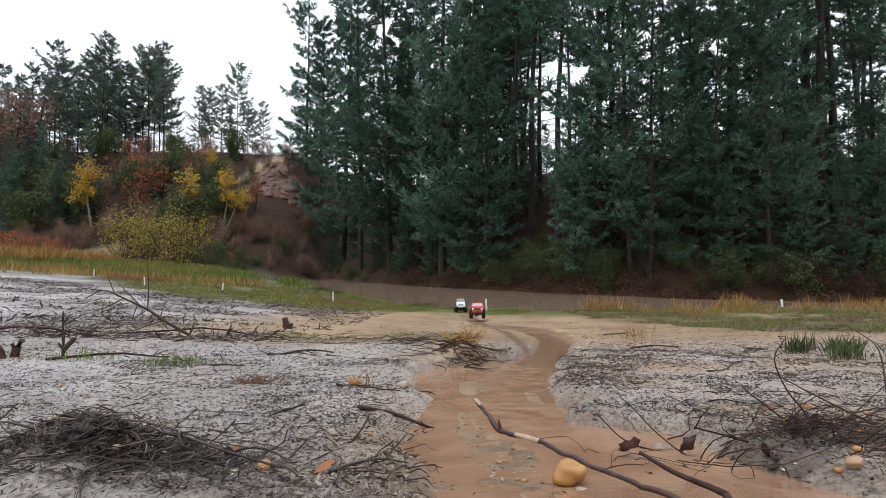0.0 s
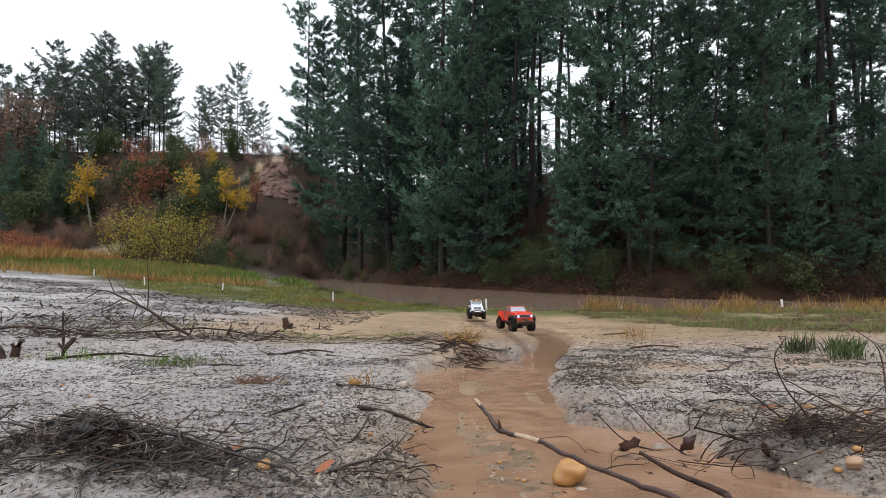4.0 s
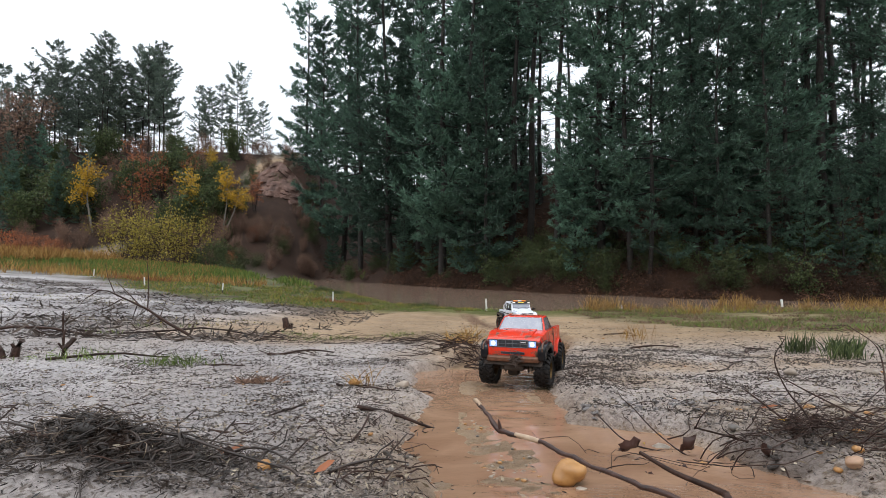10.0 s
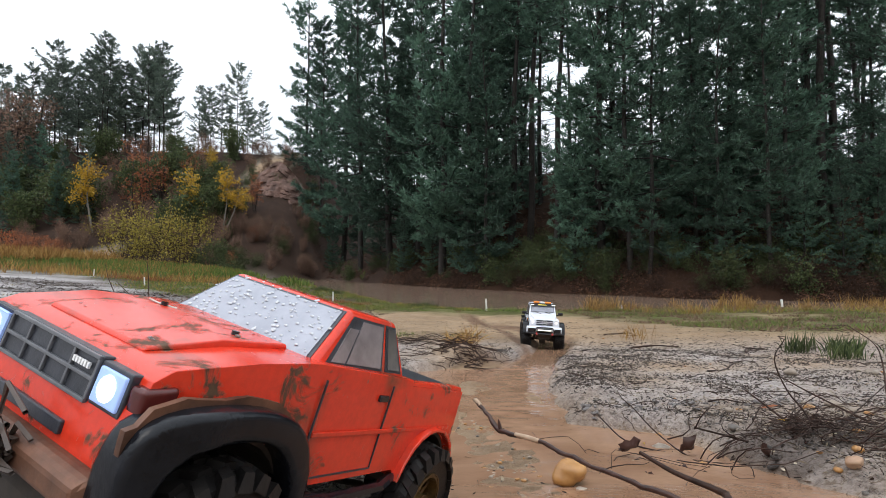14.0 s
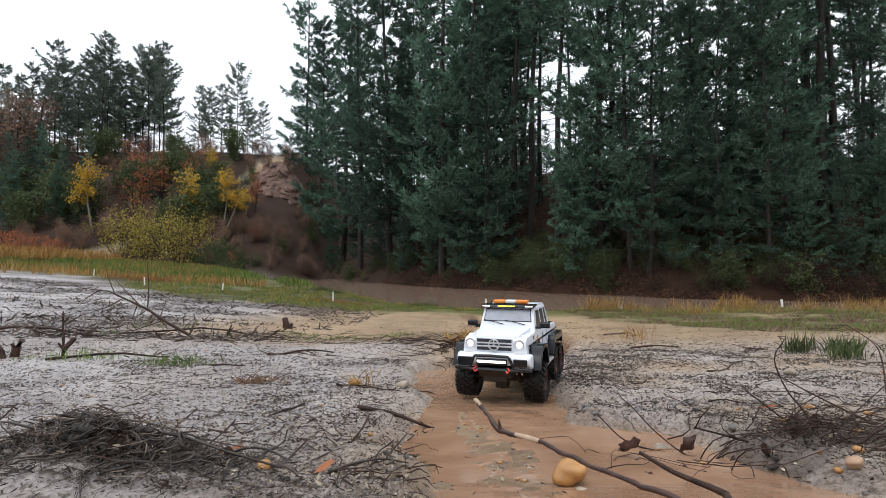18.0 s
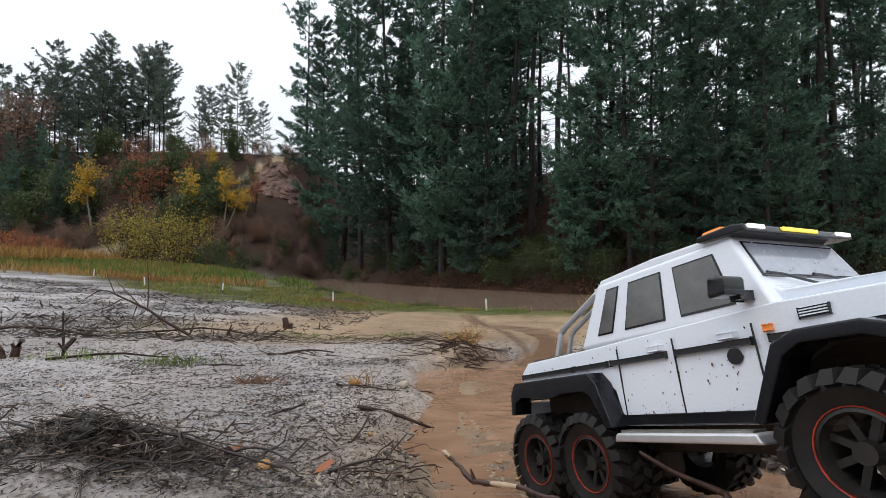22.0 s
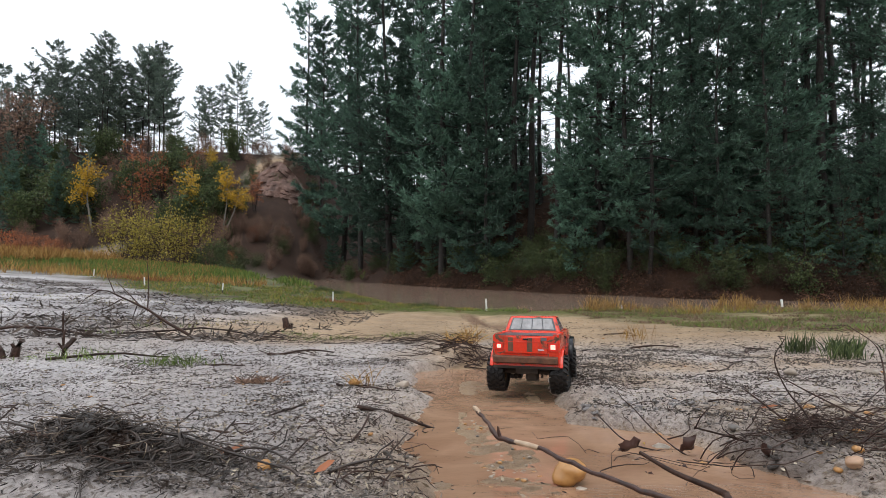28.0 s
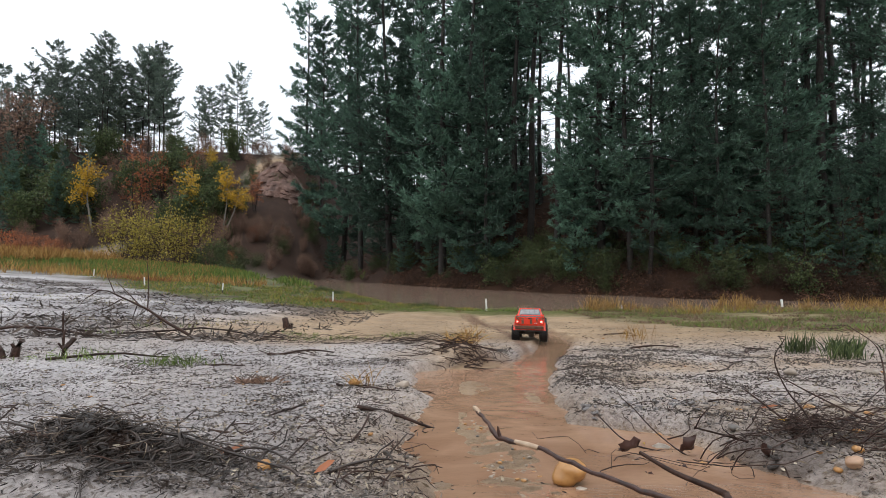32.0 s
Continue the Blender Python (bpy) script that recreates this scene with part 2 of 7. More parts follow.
# ---- surfaces ----
def ground_surface():
    m, n, l, b = mat("silt_and_sand")
    zone = n.new("ShaderNodeAttribute")
    zone.attribute_name = "zone"
    sep = n.new("ShaderNodeSeparateColor")
    l.new(zone.outputs["Color"], sep.inputs[0])
    big = noise_of(n, l, 1.3, 5, 0.6)
    mid = noise_of(n, l, 11, 8, 0.7, dist=0.6)
    fine = noise_of(n, l, 95, 6, 0.75)
    silt = ramp_of(n, [(0.31, (0.085, 0.080, 0.080)), (0.5, (0.46, 0.43, 0.43)), (0.68, (0.68, 0.64, 0.62))])
    mixf = n.new("ShaderNodeMath")
    mixf.operation = "MULTIPLY_ADD"
    mixf.inputs[1].default_value, mixf.inputs[2].default_value = 0.45, 0.0
    l.new(mid.outputs[0], mixf.inputs[0])
    addf = n.new("ShaderNodeMath")
    addf.operation = "MULTIPLY_ADD"
    addf.inputs[1].default_value = 0.55
    l.new(fine.outputs[0], addf.inputs[0])
    l.new(mixf.outputs[0], addf.inputs[2])
    l.new(addf.outputs[0], silt.inputs[0])
    speck = noise_of(n, l, 58, 3, 0.6, dist=2.2)
    dots = ramp_of(n, [(0.39, (0.16, 0.145, 0.14)), (0.46, (1, 1, 1))])
    l.new(speck.outputs[0], dots.inputs[0])
    flecked = n.new("ShaderNodeMixRGB")
    flecked.blend_type, flecked.inputs[0].default_value = "MULTIPLY", 0.9
    l.new(silt.outputs[0], flecked.inputs[1])
    l.new(dots.outputs[0], flecked.inputs[2])
    sand = ramp_of(n, [(0.34, (0.15, 0.095, 0.055)), (0.5, (0.36, 0.25, 0.155)), (0.66, (0.50, 0.385, 0.265))])
    l.new(addf.outputs[0], sand.inputs[0])
    m1 = n.new("ShaderNodeMixRGB")
    l.new(sep.outputs[0], m1.inputs[0])
    l.new(flecked.outputs[0], m1.inputs[1])
    l.new(sand.outputs[0], m1.inputs[2])
    turf = ramp_of(n, [(0.3, (0.06, 0.075, 0.02)), (0.7, (0.16, 0.15, 0.06))])
    l.new(mid.outputs[0], turf.inputs[0])
    m2 = n.new("ShaderNodeMixRGB")
    l.new(sep.outputs[1], m2.inputs[0])
    l.new(m1.outputs[0], m2.inputs[1])
    l.new(turf.outputs[0], m2.inputs[2])
    litter = ramp_of(n, [(0.3, (0.010, 0.006, 0.004)), (0.55, (0.045, 0.023, 0.014)), (0.75, (0.11, 0.058, 0.035))])
    l.new(addf.outputs[0], litter.inputs[0])
    m3 = n.new("ShaderNodeMixRGB")
    l.new(sep.outputs[2], m3.inputs[0])
    l.new(m2.outputs[0], m3.inputs[1])
    l.new(litter.outputs[0], m3.inputs[2])
    damp = ramp_of(n, [(0.35, (0.62, 0.62, 0.64)), (0.6, (1.0, 1.0, 1.0))])
    l.new(big.outputs[0], damp.inputs[0])
    m4 = n.new("ShaderNodeMixRGB")
    m4.blend_type, m4.inputs[0].default_value = "MULTIPLY", 0.8
    mud = ramp_of(n, [(0.3, (0.10, 0.055, 0.034)), (0.55, (0.19, 0.11, 0.07)), (0.75, (0.26, 0.165, 0.11))])
    l.new(addf.outputs[0], mud.inputs[0])
    m5 = n.new("ShaderNodeMixRGB")
    l.new(zone.outputs["Alpha"], m5.inputs[0])
    l.new(m3.outputs[0], m5.inputs[1])
    l.new(mud.outputs[0], m5.inputs[2])
    l.new(m5.outputs[0], m4.inputs[1])
    l.new(damp.outputs[0], m4.inputs[2])
    l.new(m4.outputs[0], b.inputs["Base Color"])
    wet = n.new("ShaderNodeMapRange")
    wet.inputs["From Min"].default_value, wet.inputs["From Max"].default_value = 0.35, 0.7
    wet.inputs["To Min"].default_value, wet.inputs["To Max"].default_value = 0.32, 0.62
    l.new(mid.outputs[0], wet.inputs[0])
    dry = n.new("ShaderNodeMath")
    dry.operation = "MAXIMUM"
    l.new(wet.outputs[0], dry.inputs[0])
    top = n.new("ShaderNodeMath")
    top.operation = "MAXIMUM"
    l.new(sep.outputs[1], top.inputs[0])
    l.new(sep.outputs[2], top.inputs[1])
    l.new(top.outputs[0], dry.inputs[1])
    l.new(dry.outputs[0], b.inputs["Roughness"])
    dull = n.new("ShaderNodeMapRange")
    dull.inputs["To Min"].default_value, dull.inputs["To Max"].default_value = 0.5, 0.12
    dry_of = n.new("ShaderNodeMath")
    dry_of.operation = "MAXIMUM"
    l.new(zone.outputs["Alpha"], dry_of.inputs[0])
    l.new(sep.outputs[0], dry_of.inputs[1])
    l.new(dry_of.outputs[0], dull.inputs[0])
    l.new(dull.outputs[0], b.inputs["Specular IOR Level"])
    k1 = n.new("ShaderNodeBump")
    k1.inputs["Strength"].default_value, k1.inputs["Distance"].default_value = 0.55, 0.02
    l.new(mid.outputs[0], k1.inputs["Height"])
    k2 = n.new("ShaderNodeBump")
    k2.inputs["Strength"].default_value, k2.inputs["Distance"].default_value = 0.85, 0.009
    l.new(fine.outputs[0], k2.inputs["Height"])
    l.new(k1.outputs[0], k2.inputs["Normal"])
    l.new(k2.outputs[0], b.inputs["Normal"])
    return m


def water_surface(name, c1, c2, scale, rough, relief, dist):
    m, n, l, b = mat(name)
    t = noise_of(n, l, scale, 4, 0.55, dist=0.8)
    r = ramp_of(n, [(0.35, c1), (0.68, c2)])
    l.new(t.outputs[0], r.inputs[0])
    l.new(r.outputs[0], b.inputs["Base Color"])
    b.inputs["Roughness"].default_value = rough
    b.inputs["IOR"].default_value = 1.33
    w = noise_of(n, l, scale * 9, 3, 0.5)
    bump_of(n, l, b, w.outputs[0], relief, dist)
    return m


GROUND = ground_surface()
STREAM_WATER = water_surface("muddy_stream_water", (0.24, 0.135, 0.082), (0.345, 0.21, 0.135), 6.0, 0.08, 0.22, 0.004)
POND_WATER = water_surface("muddy_pond_water", (0.175, 0.118, 0.086), (0.215, 0.150, 0.112), 0.4, 0.14, 0.3, 0.015)
BARK = grained("pine_bark", (0.011, 0.010, 0.009), (0.040, 0.033, 0.028), 9, 0.9, bump=0.8, dist=0.03, vary=0.3)
PALE_BARK = grained("pale_bark", (0.14, 0.125, 0.105), (0.30, 0.28, 0.24), 9, 0.85, bump=0.6, dist=0.02, vary=0.2)
NEEDLE = leafy("pine_needles", (0.007, 0.018, 0.015), (0.150, 0.270, 0.190), through=0.3, vary=0.45, clump=1.6)
# distance haze is mixed into this colour: paler, bluer needles for the hill
NEEDLE_HAZE = leafy("hazed_hill_needles", (0.055, 0.085, 0.075), (0.20, 0.25, 0.19), through=0.35, vary=0.25)
YELLOW = leafy("yellow_leaves", (0.42, 0.25, 0.02), (0.70, 0.45, 0.05), through=0.35)
RUST = leafy("rust_leaves", (0.19, 0.065, 0.03), (0.42, 0.15, 0.065), through=0.3)
BROWN = leafy("brown_leaves", (0.12, 0.075, 0.055), (0.31, 0.19, 0.13), through=0.2)
RED_TWIG = grained("reddish_twig", (0.05, 0.026, 0.020), (0.15, 0.08, 0.06), 30, 0.7, vary=0.3)
DARK_LEAF = leafy("rotten_leaves", (0.025, 0.015, 0.010), (0.09, 0.05, 0.035))
OLIVE = leafy("olive_leaves", (0.14, 0.12, 0.02), (0.42, 0.34, 0.07), through=0.35)
DULL_GREEN = leafy("dull_green_leaves", (0.03, 0.05, 0.02), (0.11, 0.14, 0.05), through=0.3)
GRASS = leafy("green_grass", (0.06, 0.11, 0.02), (0.20, 0.26, 0.06), through=0.35)
REED = leafy("dry_reed", (0.20, 0.10, 0.03), (0.48, 0.30, 0.10), through=0.3)
TWIG = grained("wet_twig", (0.007, 0.004, 0.003), (0.060, 0.030, 0.020), 70, 0.55, spec=0.22, bump=0.8, vary=0.35)
ROOT = grained("muddy_root", (0.010, 0.007, 0.005), (0.07, 0.046, 0.034), 22, 0.5, spec=0.5, bump=0.6, vary=0.3)
FLAKE = leafy("leaf_litter_flakes", (0.012, 0.010, 0.010), (0.13, 0.10, 0.08), rough=0.45, through=0.0)

# ---- ground ----
def steps(*spans):
    return np.concatenate([np.arange(a, b, d) for a, b, d in spans])


gx = np.concatenate([-np.geomspace(400, 6.1, 70), steps((-6, -1.3, 0.05), (-1.3, 1.5, 0.010), (1.5, 6, 0.05)), np.geomspace(6.1, 400, 70)])
gy = np.concatenate([-np.geomspace(100, 0.5, 25), steps((-0.4, 0.55, 0.04), (0.55, 1.6, 0.008), (1.6, 2.8, 0.014), (2.8, 9, 0.045), (9, 24, 0.15)), np.geomspace(24.2, 500, 120)])
X, Y = np.meshgrid(gx, gy)
Z = height(X, Y)
nx, ny = len(gx), len(gy)
cells = (np.arange(ny - 1)[:, None] * nx + np.arange(nx - 1)[None, :]).reshape(-1)
me = mesh_from("ground", np.stack([X, Y, Z], -1).reshape(-1, 3), np.stack([cells, cells + 1, cells + 1 + nx, cells + nx], 1), GROUND)
S = shore(X, Y)
sandy = np.maximum(channel(X, Y), smooth(2.6, 3.4, Y + 0.25 * X + 0.8 * vnoise(X, Y, 1.1, 31)) * (1 - 0.55 * smooth(0.5, 3.0, -X) * (1 - smooth(3.4, 5, Y)))) * (1 - 0.85 * smooth(-1.8, -4.2, X + 0.6 * vnoise(X, Y, 0.6, 32)))
sandy = np.maximum(sandy, 0.35 + 0.6 * vnoise(X, Y, 2.5, 33)) * (0.55 + 0.45 * np.maximum(channel(X, Y), smooth(2.5, 4, Y)))
sandy = np.maximum(sandy, np.clip(np.exp(-((X - 0.13) / 0.42) ** 2) * (0.75 + 1.1 * vnoise(X, Y, 4, 34)), 0, 0.9) * (Y < 3.4))
sandy = np.maximum(sandy, np.clip(smooth(0.15, 0.7, X) * (0.6 + 0.9 * vnoise(X, Y, 3.3, 46)), 0, 0.9))
wedge = near_edge(X) - Y
turf = smooth(4.5, 2.0, wedge + 1.5 * vnoise(X, Y, 0.5, 35)) * smooth(7, 10, Y) * smooth(-0.6, 0.3, Z - LAKE + 0.6)
turf = turf * smooth(-1.6, -0.2, wedge)
meadow = np.interp(X, (-30, -12, -8, -5, 0, 2), (30, 17.5, 13.2, 10.6, 11.3, 11.5))
turf = np.maximum(turf, smooth(-0.6, 0.6, Y - meadow + 1.6 * vnoise(X, Y, 0.7, 36)) * smooth(0.8, 0, X) * smooth(-1.0, 0.3, wedge))
turf = np.maximum(turf, smooth(2.1, 2.8, X + 0.6 * vnoise(X, Y, 1.2, 37)) * smooth(3.4, 4.4, Y) * smooth(-1.0, 0.3, wedge) * np.clip(0.8 + 1.2 * vnoise(X, Y, 1.6, 38), 0, 1))
turf = np.maximum(turf, smooth(-9, -14, X + 4 * vnoise(X, Y, 0.3, 37)) * smooth(15, 20, Y) * 0.9)
litter = np.maximum(smooth(-1.9, -0.7, S), smooth(34, 38, Y) * smooth(-6, -10, X)) * smooth(11, 12, Y)
litter = np.maximum(litter, smooth(0.25, 0.7, np.exp(-((X + 0.42) / 0.12) ** 2 - ((Y - 0.66) / 0.10) ** 2) + 0.5 * vnoise(X, Y, 14, 38)))
litter = np.maximum(litter, 0.45 * tracks(X, Y))
litter = np.maximum(litter, 0.6 * smooth(0.35, 0.75, np.exp(-((X - 0.65) / 0.20) ** 2 - ((Y - 0.92) / 0.15) ** 2) + 0.9 * vnoise(X, Y, 11, 45)))
litter = np.maximum(litter, 0.62 * smooth(-0.2, 0.12, vnoise(X, Y, 0.9, 42) + 0.4 * vnoise(X, Y, 5, 43)) * smooth(-1.2, -2.6, X) * smooth(3.1, 3.8, Y))
bare = np.exp(-((X + 17.5) / 2.6) ** 2 - ((Y - 54) / 4.5) ** 2) + np.exp(-(((X + 25.5 - 0.5 * (Y - 38)) / 1.2) ** 2) - ((Y - 37.5) / 2.5) ** 2)
bare = smooth(0.35, 0.6, bare + 0.3 * vnoise(X, Y, 0.6, 39))
sandy = sandy * (1 - 0.8 * smooth(-2.0, -4.0, X) * (1 - smooth(24, 28, Y)))
sandy, turf, litter = np.maximum(sandy, bare), turf * (1 - bare), litter * (1 - bare)
# churned wet mud: the track over the sand, and the thin silver trail behind it
mud = channel(X, Y) * (0.22 + 0.78 * smooth(2.3, 2.6, Y)) * np.clip(0.85 + 1.5 * vnoise(X, Y, 5, 47), 0, 1)
rut = np.interp(Y, (2.5, 4.7, 6.2), (0.45, 0.54, 0.60)) + 0.03 * vnoise(X, Y, 4, 48)
mud = np.maximum(mud, 0.85 * smooth(0.05, 0.02, np.abs(X - rut)) * smooth(2.5, 2.7, Y) * (1 - smooth(5.6, 6.4, Y)))
mud = np.maximum(mud, 0.8 * smooth(0.14, 0.06, np.abs(X - np.interp(Y, (6.0, 7.0, 9.0, 11.5), (0.60, 0.49, 0.50, 0.40)) + 0.1 * vnoise(X, Y, 2, 49))) * smooth(5.8, 6.4, Y) * (1 - smooth(9, 11, Y)))
zone = np.stack([np.clip(sandy, 0, 1), np.clip(turf, 0, 1), np.clip(litter, 0, 1), np.clip(mud, 0, 1)], -1)
att = me.color_attributes.new("zone", "FLOAT_COLOR", "POINT")
att.data.foreach_set("color", zone.astype(np.float32).ravel())
tagged(new("ground", me), "wet grey silt with sand, turf and leaf litter", "ground", kind="structure")

# ---- water ----
sx, sy = np.arange(-0.35, 1.25, 0.009), np.concatenate([np.arange(0.3, 2.4, 0.009), np.arange(2.4, 5.0, 0.02)])
WX, WY = np.meshgrid(sx, sy)
lap = np.exp(-((WX - 0.17) / 0.07) ** 2 - ((WY - 1.42) / 0.2) ** 2) + 0.7 * np.exp(-((WX - 0.13) / 0.06) ** 2 - ((WY - 0.80) / 0.1) ** 2) + 0.5 * np.exp(-((WX - 0.33) / 0.1) ** 2 - ((WY - 2.3) / 0.4) ** 2)
WZ = base(WY) - 0.0115 + 0.0012 * vnoise(WX, WY, 7, 41) + 0.004 * (1 - smooth(0.5, 1.0, WY)) + (0.0002 + 0.0085 * lap) * vnoise(WX, WY * 1.4, 21, 44, 2)
wc = (np.arange(len(sy) - 1)[:, None] * len(sx) + np.arange(len(sx) - 1)[None, :]).reshape(-1)
wet = channel(WX, WY).reshape(-1) > 0.02
quads = np.stack([wc, wc + 1, wc + 1 + len(sx), wc + len(sx)], 1)
quads = quads[wet[quads].all(axis=1)]
kept = np.unique(quads)
me = mesh_from("stream", np.stack([WX, WY, WZ], -1).reshape(-1, 3)[kept], np.searchsorted(kept, quads), STREAM_WATER)
tagged(new("stream_water", me), "shallow brown muddy stream water over sand", "water", kind="structure")
lx, ly = np.linspace(-70, 60, 66), np.linspace(6.5, 95, 90)
LX, LY = np.meshgrid(lx, ly)
lc = (np.arange(89)[:, None] * 66 + np.arange(65)[None, :]).reshape(-1)
me = mesh_from("pond", np.stack([LX, LY, np.full_like(LX, LAKE)], -1).reshape(-1, 3), np.stack([lc, lc + 1, lc + 67, lc + 66], 1), POND_WATER)
tagged(new("pond_water", me), "still brown muddy pond below a wooded bank", "water", kind="structure")


# ---- trees ----
def on_ground(x, y):
    return float(height(x, y))


def pine(seed, tall, crown_from, reach, whorls, needle, thin=1.0, tufts=3, fine=1.0, per=9, gap=0.0):
    """One pine: tapered trunk, limbs in whorls that sag and turn up, side twigs that end in tufts of needles."""
    rng = np.random.default_rng(seed)
    lean = rng.normal(0, 0.02, 2)
    hs = np.linspace(-0.6, tall, 9)
    axis = np.stack([lean[0] * hs + 0.06 * np.sin(hs * 0.7 + seed), lean[1] * hs + 0.06 * np.cos(hs * 0.6 + seed), hs], 1)
    r0 = 0.0095 * tall * thin
    wood = [[(p, max(0.018, r0 * (1 - 0.94 * max(h, 0) / tall))) for p, h in zip(axis, hs)]]
    P, D = [], []

    def tuft_at(p, d, n):
        P.append(np.tile(p, (n, 1)) + d * rng.uniform(-0.10, 0.06, (n, 1)))
        v = d * 0.9 + rng.normal(0, 0.52, (n, 3)) + [0, 0, 0.12]
        D.append(v / np.linalg.norm(v, axis=1)[:, None])

    def trunk_at(h):
        return np.array([np.interp(h, hs, axis[:, 0]), np.interp(h, hs, axis[:, 1]), h])
    for w in range(whorls):
        g = (w + rng.uniform(-0.25, 0.25)) / whorls
        g = min(max(g, 0.0), 0.985)
        at0 = trunk_at(tall * (crown_from + (1 - crown_from) * g))
        size = reach * (0.55 + 0.45 * math.sin(min(1, g * 2.2 + 0.25) * math.pi / 2)) * (1 - g) ** 0.7 * rng.uniform(0.5, 1.25)
        a0 = rng.random() * 6.28
        count = int(rng.integers(4, 7))
        for k in range(count):
            if rng.random() < gap + 0.12 * g:
                continue
            a = a0 + 6.28 * k / count + rng.normal(0, 0.25)
            L = size * rng.uniform(0.45, 1.3) + 0.22
            at = at0 + [0, 0, rng.normal(0, 0.12)]
            out = np.array([math.cos(a), math.sin(a), 0.0])
            side = np.array([-math.sin(a), math.cos(a), 0.0])
            rise = -0.06 + 0.95 * g + rng.normal(0, 0.16)
            sag = 0.16 * (1 - g)

            def on(f):
                return at + out * L * f + np.array([0, 0, L * (rise * f - sag * math.sin(f * 3.14) + 0.20 * f * f)])
            wood.append([(on(0), 0.014 + 0.008 * L), (on(0.35), 0.010 + 0.005 * L), (on(0.7), 0.006 + 0.003 * L), (on(1.0), 0.005)])
            m = max(3, int(round(2 + 3.4 * L)))
            for j in range(m):
                f = 0.22 + 0.78 * (j + rng.random() * 0.8) / m
                base_p = on(min(f, 1.0))
                sgn = 1 if j % 2 else -1
                d = out * rng.uniform(0.5, 1.0) + side * sgn * rng.uniform(0.3, 1.0) + np.array([0, 0, rng.normal(0.12, 0.16)])
                d /= np.linalg.norm(d)
                tl = (0.22 + 0.32 * L * (1.05 - f)) * rng.uniform(0.7, 1.2)
                tip = base_p + d * tl + [0, 0, 0.10 * tl]
                wood.append([(base_p, 0.007), (tip, 0.003)])
                for q in range(tufts):
                    u = 1.0 - q * rng.uniform(0.2, 0.36)
                    tuft_at(base_p + (tip - base_p) * u + rng.normal(0, 0.03, 3), d * 0.8 + np.array([0, 0, 0.35]), per)
            tuft_at(on(1.0), out + np.array([0, 0, 0.5]), per + 4)
    top = trunk_at(tall)
    for k in range(5):
        tuft_at(top - [0, 0, 0.16 * k], np.array([0, 0, 1.0]), per)
    # dead limbs with bare twigs below the crown
    for k in range(int(10 + 60 * crown_from)):
        f = (crown_from + 0.12) * rng.uniform(0.12, 1.0)
        a = rng.random() * 6.28
        at = trunk_at(f * tall)
        d = np.array([math.cos(a), math.sin(a), rng.normal(-0.08, 0.2)]) * rng.uniform(0.5, 1.7)
        wood.append([(at, 0.015), (at + d * 0.6 + [0, 0, -0.08], 0.010), (at + d, 0.004)])
        for j in range(2):
            p = at + d * rng.uniform(0.4, 0.9)
            wood.append([(p, 0.006), (p + rng.normal(0, 0.22, 3), 0.003)])
    P, D = np.concatenate(P), np.concatenate(D)
    co, fa = blades(P, D, rng.uniform(0.15, 0.30, len(P)) * fine ** 0.5, rng.uniform(0.030, 0.055, len(P)) * fine, rng)
    tco, tfa = tubes(wood, 4)
    return mesh_from("trunk", tco, tfa, BARK), mesh_from("crown", co, fa, needle, False)


def broadleaf(seed, tall, reach, stems, twigs, leaves, leaf, bark, size=0.09, low=0.25):
    """A shrub or small tree: stems, twigs and scattered leaves."""
    rng = np.random.default_rng(seed)
    wood, tips = [], []
    for k in range(stems):
        a, o = rng.random() * 2 * np.pi, rng.uniform(0.1, 1.0)
        end = np.array([math.cos(a) * reach * o * 0.75, math.sin(a) * reach * o * 0.75, tall * rng.uniform(0.65, 1.0) * (1.05 - 0.3 * o)])
        start = np.array([math.cos(a), math.sin(a), 0]) * 0.08 * reach - np.array([0, 0, 0.3])
        mid = (start + end) / 2 + np.array([*rng.normal(0, 0.1 * reach, 2), 0.05 * tall])
        r = 0.012 * tall * (1.6 / math.sqrt(stems) if stems > 1 else 1.0)
        wood.append([(start, r), (mid, r * 0.6), (end, r * 0.2)])
        for j in range(twigs):
            f = rng.uniform(low, 1.0)
            at = start + (mid - start) * f * 2 if f < 0.5 else mid + (end - mid) * (f - 0.5) * 2
            d = rng.normal(0, 1, 3) * [1, 1, 0.6] + [0, 0, 0.45]
            d = d / np.linalg.norm(d) * reach * rng.uniform(0.2, 0.55)
            wood.append([(at, r * 0.3), (at + d * 0.55 + [0, 0, 0.03 * tall], r * 0.18), (at + d, r * 0.07)])
            for u in rng.uniform(0.2, 1.05, leaves):
                tips.append(at + d * u)
    tco, tfa = tubes(wood, 4)
    stem = mesh_from("stem", tco, tfa, bark)
    if not tips:
        return stem, None
    P = np.array(tips) + rng.normal(0, 0.05 * reach, (len(tips), 3))
    D = rng.normal(0, 1, P.shape)
    D /= np.linalg.norm(D, axis=1)[:, None]
    co, fa = blades(P, D, rng.uniform(0.6, 1.3, len(P)) * size, rng.uniform(0.4, 0.8, len(P)) * size, rng)
    return stem, mesh_from("foliage", co, fa, leaf, False)


def plant(name, meshes, label, category, group="", names=("trunk", "crown")):
    ob = tagged(new(name), label, category, group)
    for nm, me in zip(names, meshes):
        if me:
            piece(nm, me, ob)
    return ob


def stand(template, first, x, y, turn, size):
    m = pose(x, y, on_ground(x, y) - 0.05, 0, 0, turn) @ Matrix.Scale(size, 4)
    if first:
        template.matrix_basis = m
        return template
    return copy_thing(template, m)


